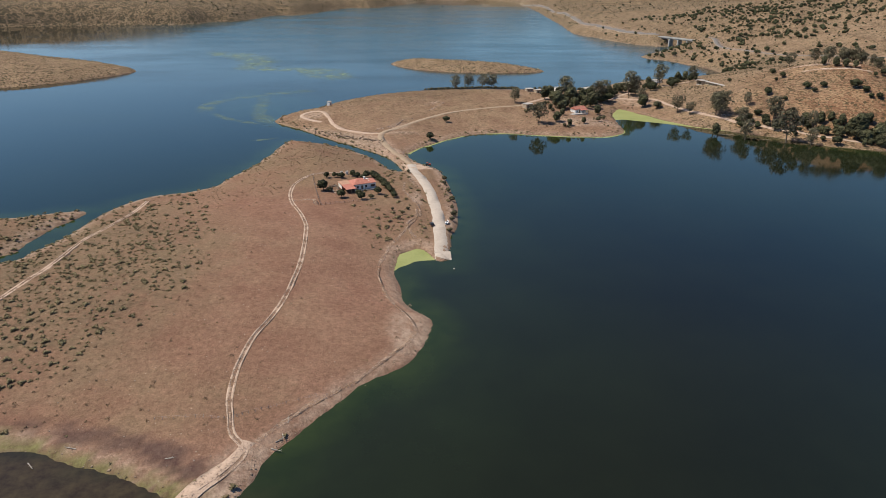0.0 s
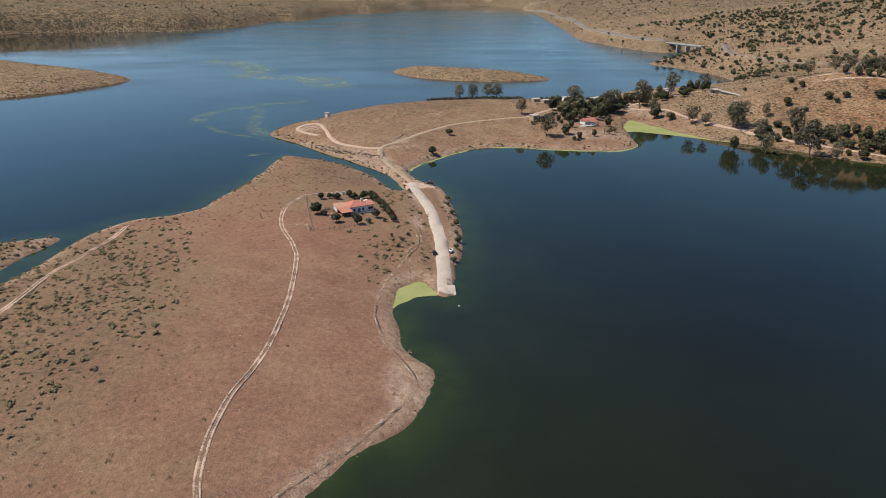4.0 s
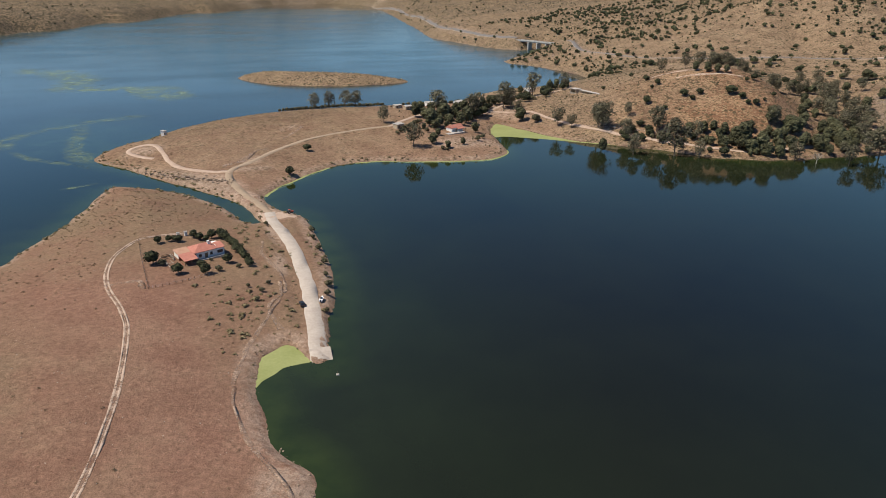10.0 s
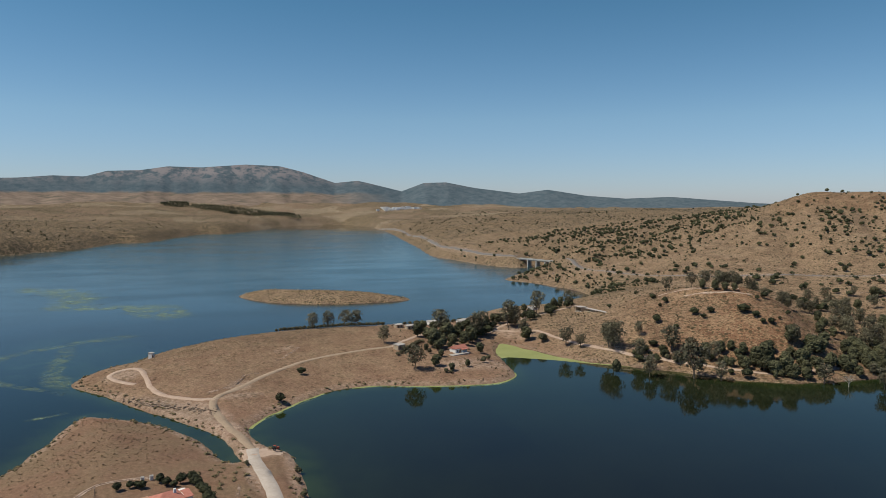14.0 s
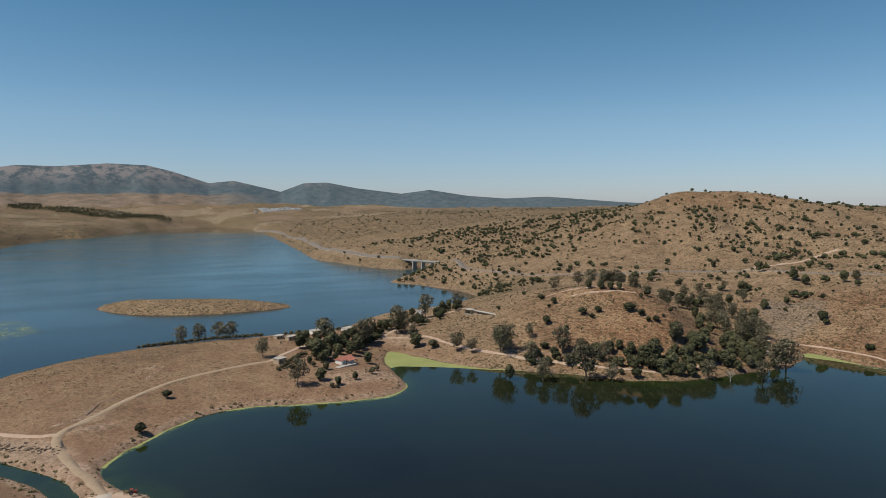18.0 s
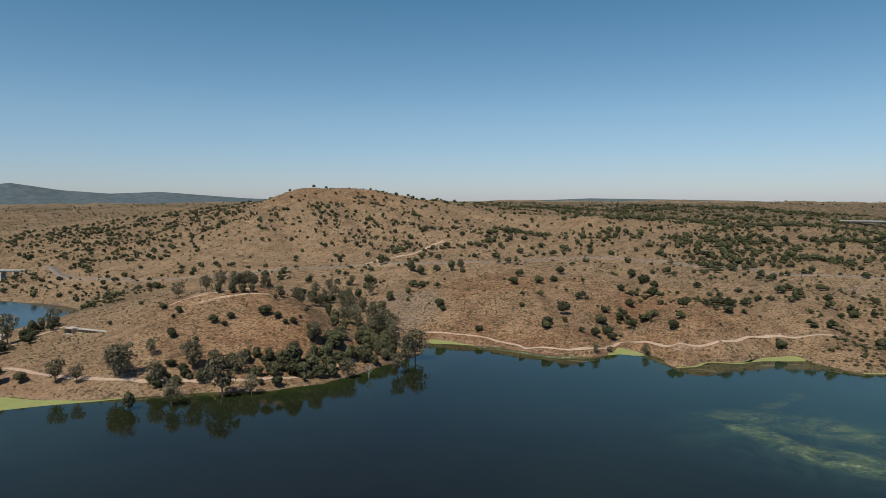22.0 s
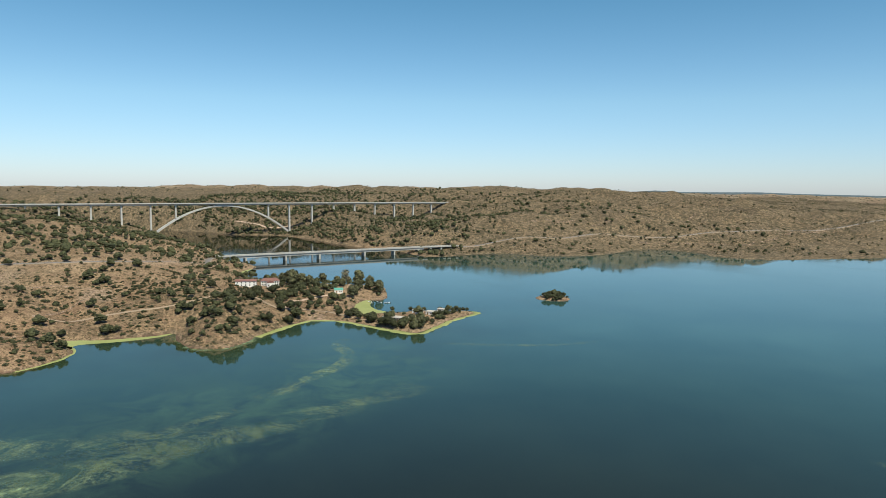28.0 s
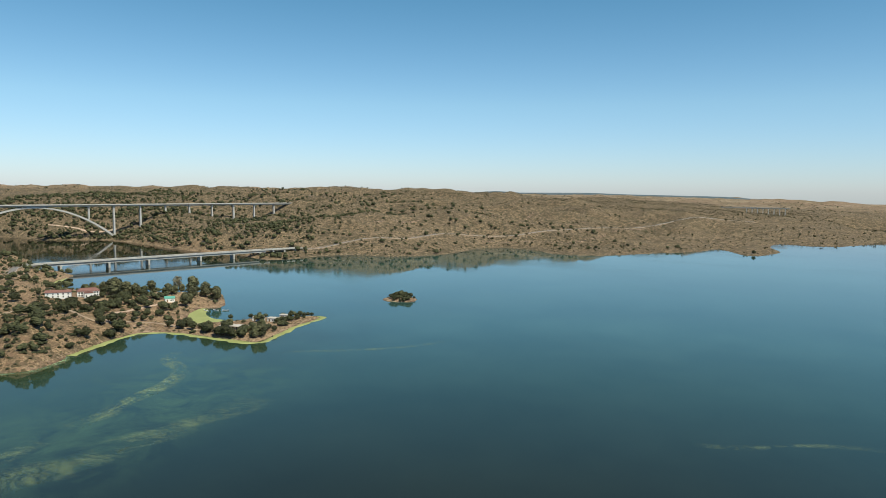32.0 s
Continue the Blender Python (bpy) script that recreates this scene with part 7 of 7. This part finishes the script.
OAK_COVER_SOUTH = [
    (1000, -620, 0.2), (900, -800, 0.1), (1200, -900, 0.16), (700, -1200, 0.12), (1400, -1100, 0.2), (1100, -750, 0.12), (1300, -700, 0.3), (1500, -800, 0.25), (1000, -1000, 0.12), (430, 1010, 0.3),
    (1100, 1300, 0.2), (1500, 1200, 0.15), (1900, 600, 0.3), (1900, 1000, 0.2), (2000, -500, 0.5), (1900, -800, 0.3)]
COVER = np.array(OAK_COVER_A + OAK_COVER_B + OAK_COVER_C + OAK_COVER_D + OAK_COVER_E + OAK_COVER_SOUTH, float)
x, y, rng = strewn(420, 2150, -1150, 1500, 8.0, 21)
thick = np.zeros(len(x))
for k in range(0, len(x), 8000):
    some = slice(k, k + 8000)
    pull = 1 / (((x[some, None] - COVER[None, :, 0]) ** 2 + (y[some, None] - COVER[None, :, 1]) ** 2) + 200.0) ** 2.2
    thick[some] = (pull * COVER[None, :, 2]).sum(1) / pull.sum(1)
thick = -0.62 * np.log(1 - np.clip(thick, 0, 0.85))
thick *= np.where(near(x, y, 395, 570, 110, 110) > 0, 0.0, 1) * np.where((x < 520) & (y < 800), 0.0, 1)
clump = np.clip(2.0 * value_noise(x, y, 30, 13) - 0.08, 0.2, 1.6)
keep = (rng.random(len(x)) < thick * clump) & (shore_distance(x, y) > 3)
x, y = x[keep], y[keep]
keep = clear_of_roads(x, y, 7.0) & (near(x, y, 758, -50, 34, 40) == 0)
x, y = x[keep], y[keep]
size = (2.5 + 7.0 * rng.random(len(x)) ** 2.2) * np.where(y > 760, 0.82, 1.0)
close = np.flatnonzero((x < 745) & (y > -60) & (y < 480))[:20]
for k in close:
    plant("oak", round(float(x[k]), 1), round(float(y[k]), 1), float(size[k]), "oaks on the eastern slope")
rest = np.setdiff1d(np.arange(len(x)), close)
OAK_FORM = [(0, 0, 0.5, 0.42), (0.3, 0.1, 0.42, 0.33), (-0.26, 0.18, 0.45, 0.33), (0.02, -0.3, 0.42, 0.34), (0.1, 0.2, 0.68, 0.28)]
places = np.stack([x[rest], y[rest], np.maximum(ground_z(x[rest], y[rest]), 0) - 0.1, size[rest]], -1)
OAK_FAR = [(0.1, 0, 0.5, 0.46), (-0.24, -0.08, 0.42, 0.38)]
far = np.hypot(places[:, 0] - 90, places[:, 1] - 160) > 820
joined("oak_scrub", OAK_FORM, 34, 0.26, 0.15, M_OAK, "scattered dark evergreen oaks over dry hills", "oaks", places[~far], 31, 0.88)
joined("oak_scrub", OAK_FAR, 14, 0.34, 0.15, M_OAK, "scattered dark evergreen oaks on distant slopes", "oaks", places[far], 43, 1.0)

# far pine plantation and distant scrub
x, y, rng = strewn(-420, 420, 3550, 4450, 14, 22)
keep = ((near(x, y, 40, 4050, 390, 105, -39) > 0.1) | (near(x, y, -340, 4300, 80, 150) > 0.1)) & (rng.random(len(x)) < 0.8) & (shore_distance(x, y) > 8)
x, y = x[keep], y[keep]
joined("pine_plantation", [(0, 0, 0.55, 0.34), (0, 0, 0.85, 0.2)], 30, 0.3, 0, M_PINE, "dark pine plantation on the far shore", "pines", np.stack([x, y, ground_z(x, y), 11 + 5 * rng.random(len(x))], -1), 32)
x, y, rng = strewn(-1000, 1400, 1500, 4400, 19, 29)
keep = (rng.random(len(x)) < 0.5 * np.clip((value_noise(x, y, 120, 30) - 0.25) * 3, 0.1, 1.0)) & (shore_distance(x, y) > 6)
x, y = x[keep], y[keep]
joined("north_shrubs", [(0, 0, 0.4, 0.5), (0.3, 0.1, 0.35, 0.35)], 8, 0.7, 0.2, M_SCRUB, "low dusty shrubs over the northern plain", "shrubs", np.stack([x, y, ground_z(x, y), 2.0 + 3.0 * rng.random(len(x)) ** 2], -1), 44)
x, y, rng = strewn(480, 1750, -2800, -560, 15, 51)
keep = (rng.random(len(x)) < 0.62 * np.clip((value_noise(x, y, 95, 52) - 0.22) * 2.6, 0.15, 1.0)) & (shore_distance(x, y) > 3)
x, y = x[keep], y[keep]
keep = clear_of_roads(x, y, 5.0)
x, y = x[keep], y[keep]
joined("south_shrubs", [(0, 0, 0.4, 0.5), (0.3, 0.1, 0.35, 0.35)], 10, 0.6, 0.2, M_SCRUB, "low dusty shrubs over the southern hills", "shrubs", np.stack([x, y, ground_z(x, y), 1.8 + 3.0 * rng.random(len(x)) ** 2], -1), 53)
x, y, rng = strewn(-1500, 4600, -3800, 3600, 42, 23)
far = np.hypot(x - 60, y - 150)
keep = (rng.random(len(x)) < 0.45 * np.clip((value_noise(x, y, 170, 14) - 0.35) * 4, 0, 1.0)) & (far > 1100) & (far < 4600) & (shore_distance(x, y) > 6)
x, y = x[keep], y[keep]
joined("distant_scrub", OAK_FORM, 16, 0.55, 0.2, M_OAK, "distant dark shrubs on the plain", "scrub", np.stack([x, y, ground_z(x, y), 3 + 4 * rng.random(len(x))], -1), 33)

# ---- low shrubs and tufts ----
TUFT = [(0, 0, 0.4, 0.45), (0.3, 0.1, 0.3, 0.3), (-0.25, -0.2, 0.3, 0.3)]
x, y, rng = strewn(-260, 120, 130, 740, 2.6, 24)
shore = shore_distance(x, y)
thick = 0.05 + 0.95 * near(x, y, -145, 275, 78, 130, 12) + 0.30 * near(x, y, -105, 215, 50, 70) + 0.75 * near(x, y, -62, 462, 60, 66) + 0.45 * near(x, y, -90, 400, 60, 60) + 0.55 * near(x, y, 4, 345, 22, 80) + 0.50 * near(x, y, 20, 650, 130, 75, 15) + 0.35 * near(x, y, -60, 575, 40, 40) + 0.22 * near(x, y, 110, 580, 70, 60)
thick += 0.5 * ((shore > 0.5) & (shore < 6)) * (x > -100) * (y > 300)
keep = (rng.random(len(x)) < thick * (0.25 + 1.2 * value_noise(x, y, 16, 15))) & (shore > 0.6)
x, y = x[keep], y[keep]
keep = clear_of_roads(x, y, 2.6) & (near(x, y, -15, 368, 26, 22) == 0)
x, y = x[keep], y[keep]
green = (near(x, y, -145, 290, 75, 130, 12) + near(x, y, 5, 345, 30, 90) + (shore_distance(x, y) < 7)) > 0.3
pick = rng.random(len(x))
SPREAD = [(0, 0, 0.26, 0.50), (0.42, 0.1, 0.2, 0.34), (-0.3, 0.34, 0.2, 0.34), (-0.14, -0.42, 0.2, 0.34)]
for name, mask, mat, label, low, more in (("green_shrubs", green & (pick < 0.7), M_BUSH, "olive-green shrubs in dry grass", 0.7, 1.5), ("dry_tufts", ~(green & (pick < 0.7)), M_DRY, "dry brown tufts and brush", 0.4, 0.8)):
    rows = np.stack([x[mask], y[mask], ground_z(x[mask], y[mask]) - 0.05, low + more * rng.random(mask.sum()) ** 2], -1)
    joined(name, SPREAD, 36, 0.26, 0.30, mat, label, "shrubs", rows, 34 if name[0] == "g" else 35, 0.7 if name[0] == "g" else 0.0)
x, y, rng = strewn(480, 860, -130, 260, 5.5, 48)
keep = (rng.random(len(x)) < 0.75 * near(x, y, 670, 50, 190, 170) * np.clip((value_noise(x, y, 26, 49) - 0.2) * 2.4, 0.05, 1.0)) & (shore_distance(x, y) > 2.5)
x, y = x[keep], y[keep]
keep = clear_of_roads(x, y, 3.5)
x, y = x[keep], y[keep]
joined("headland_shrubs", SPREAD, 30, 0.3, 0.25, M_OAK, "dark rounded shrubs over the dry headland", "shrubs", np.stack([x, y, ground_z(x, y) - 0.1, 1.8 + 2.6 * rng.random(len(x)) ** 2], -1), 50, 0.8)
x, y, rng = strewn(120, 820, -220, 780, 3.4, 25)
shore = shore_distance(x, y)
thick = 0.20 + 0.34 * near(x, y, 600, 400, 130, 150) + 0.22 * near(x, y, 660, 40, 130, 150) + 0.3 * ((shore > 0.5) & (shore < 5)) + 0.2 * near(x, y, 330, 700, 120, 90) + 0.08 * near(x, y, 390, 580, 90, 90)
keep = (rng.random(len(x)) < thick * (0.3 + 1.3 * value_noise(x, y, 22, 16))) & (shore > 0.6)
x, y = x[keep], y[keep]
keep = clear_of_roads(x, y, 3.0)
x, y = x[keep], y[keep]
pick = rng.random(len(x)) < 0.6
for name, mask, mat, label in (("hill_shrubs", pick, M_SCRUB, "dusty green shrubs on the slopes"), ("hill_tufts", ~pick, M_DRY, "dry brown tufts on the slopes")):
    rows = np.stack([x[mask], y[mask], ground_z(x[mask], y[mask]) - 0.05, 0.6 + 1.5 * rng.random(mask.sum()) ** 2], -1)
    joined(name, TUFT, 11, 0.5, 0.2, mat, label, "shrubs", rows, 36 if mat is M_SCRUB else 37)
x, y, rng = strewn(430, 1500, -560, 1350, 6.0, 27)
keep = (rng.random(len(x)) < 0.42 * (0.2 + 1.5 * value_noise(x, y, 30, 19)) * np.where(x < 760, 0.5, 1.0)) & (shore_distance(x, y) > 1.0)
x, y = x[keep], y[keep]
keep = clear_of_roads(x, y, 5.0)
x, y = x[keep], y[keep]
joined("slope_shrubs", TUFT, 8, 0.6, 0.2, M_SCRUB, "low dusty shrubs all over the hills", "shrubs", np.stack([x, y, ground_z(x, y) - 0.05, 0.8 + 1.6 * rng.random(len(x)) ** 2], -1), 39)
x, y, rng = strewn(1500, 2300, -1500, 1000, 9.0, 28)
x, y = np.r_[x, x - 700], np.r_[y, y - 1000]
keep = (rng.random(len(x)) < 0.85 * (0.15 + 1.4 * value_noise(x, y, 60, 20))) & (shore_distance(x, y) > 2.0)
x, y = x[keep], y[keep]
joined("bank_shrubs", TUFT, 6, 0.75, 0.2, M_SCRUB, "low dusty shrubs on the far bank", "shrubs", np.stack([x, y, ground_z(x, y) - 0.05, 1.0 + 2.2 * rng.random(len(x)) ** 2], -1), 40)
x, y, rng = strewn(-560, 240, 760, 1120, 6.0, 26)
keep = (rng.random(len(x)) < 0.55) & (shore_distance(x, y) > 1.5)
x, y = x[keep], y[keep]
joined("island_shrubs", TUFT, 9, 0.55, 0.2, M_BUSH, "low olive shrubs on the islands", "shrubs", np.stack([x, y, ground_z(x, y) - 0.05, 0.7 + 1.4 * rng.random(len(x)) ** 2], -1), 38)

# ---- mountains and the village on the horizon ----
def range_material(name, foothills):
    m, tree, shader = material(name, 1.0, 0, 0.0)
    # slope tones with the blue-grey haze of distance painted in
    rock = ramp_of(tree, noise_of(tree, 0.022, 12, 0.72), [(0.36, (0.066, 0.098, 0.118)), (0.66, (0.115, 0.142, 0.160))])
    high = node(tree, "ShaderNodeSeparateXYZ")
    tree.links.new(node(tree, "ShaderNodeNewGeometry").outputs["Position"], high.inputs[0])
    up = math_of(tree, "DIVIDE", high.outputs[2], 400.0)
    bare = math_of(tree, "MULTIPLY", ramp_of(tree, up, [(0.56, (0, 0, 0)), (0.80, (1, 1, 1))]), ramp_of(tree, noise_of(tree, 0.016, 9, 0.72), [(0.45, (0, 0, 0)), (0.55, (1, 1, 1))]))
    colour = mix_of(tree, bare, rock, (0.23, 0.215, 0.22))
    if foothills:
        low = ramp_of(tree, math_of(tree, "ADD", up, math_of(tree, "MULTIPLY", noise_of(tree, 0.006, 6, 0.6), 0.14)), [(0.515, (1, 1, 1)), (0.555, (0, 0, 0))])
        low = math_of(tree, "MULTIPLY", low, gain_of(tree, high.outputs[0], 500.0, 1000.0, 1.0, 0.0))
        plain = ramp_of(tree, noise_of(tree, 0.012, 6, 0.7, None, (1, 3, 3)), [(0.35, (0.125, 0.112, 0.088)), (0.5, (0.205, 0.158, 0.125)), (0.65, (0.26, 0.205, 0.16))])
        colour = mix_of(tree, low, colour, plain)
    tree.links.new(colour, shader.inputs["Base Color"])
    return m


M_RANGE = range_material("haze_tinted_mountain_and_foothills", True)
M_RIDGE = range_material("haze_tinted_ridge", False)
# heading in degrees from north and height above the eye in degrees
CREST_NORTH = [(-60, 0.8), (-40, 1.2), (-26, 1.5), (-16, 1.83), (-13.8, 2.04), (-11.7, 2.0), (-10.2, 2.46), (-7.9, 2.56), (-5.9, 2.9), (-3.4, 2.87), (0, 3.16), (2.7, 3.07), (4.5, 2.63),
               (7.2, 1.73), (9.1, 1.93), (10.5, 1.61), (12.8, 1.05), (14.7, 1.77), (16.6, 1.82), (19, 1.35), (22.8, 0.88), (25.2, 1.2), (28.4, 0.69), (31.6, 0.45), (35.1, 0.59), (38, 0.36), (41.3, 0.1), (50, -0.3)]
CREST_EAST = [(58, -0.5), (60, -0.23), (66.4, -0.1), (70, 0.03), (75.8, -0.07), (82, -0.18), (86, -0.6)]
CREST_SOUTH = [(129, -0.9), (132.4, -0.5), (135, -0.25), (138, -0.31), (140, -0.16), (142, -0.27), (147.7, -0.22), (150.5, -0.31), (158, -0.4), (166, -0.9)]
EYE = 119.0


def mountains(crest, far, label, deep, mat):
    heads = np.arange(crest[0][0], crest[-1][0], 0.2)
    tall = EYE + far * np.tan(np.radians(np.interp(heads, *np.array(crest).T)))
    rows = []
    for k, u in enumerate(np.linspace(0, 1, 9)):
        r = far - deep * (1 - u)
        hx, hy = MID_X + r * np.sin(np.radians(heads)), MID_Y + r * np.cos(np.radians(heads))
        foot = np.minimum(tall - 8, 60.0)
        z = foot + (tall - foot) * (u ** 1.5)
        z = z + (tall - foot) * 0.16 * np.sin(math.pi * u) * (value_noise(hx, hy, 130, 41) + 0.6 * value_noise(hx, hy, 55, 42) - 0.8)
        rows.append(np.stack([hx, hy, z], -1))
    return tagged(sheet("backdrop", np.concatenate(rows), grid_faces(9, len(heads)), mat), label, "mountains", "", "structure")


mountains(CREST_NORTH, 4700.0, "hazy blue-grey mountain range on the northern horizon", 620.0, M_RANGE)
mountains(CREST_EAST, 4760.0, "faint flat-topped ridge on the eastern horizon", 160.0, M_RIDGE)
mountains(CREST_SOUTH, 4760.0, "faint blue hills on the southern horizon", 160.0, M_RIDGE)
bm = bmesh.new()
rng = np.random.default_rng(5)
for k in range(70):
    head, r = 12.4 + 1.7 * rng.normal() * 0.6, 3950 + 120 * rng.random()
    x, y = MID_X + r * math.sin(radians(head)), MID_Y + r * math.cos(radians(head))
    s, z = 5 + 6 * rng.random(), float(ground_z(x, y))
    box(bm, x - s, x + s, y - s, y + s, z - 4, z + 5 + 5 * rng.random())
tagged(part("village", bm, M_WHITE), "tiny white village below the far mountains", "village", "", "stuff")
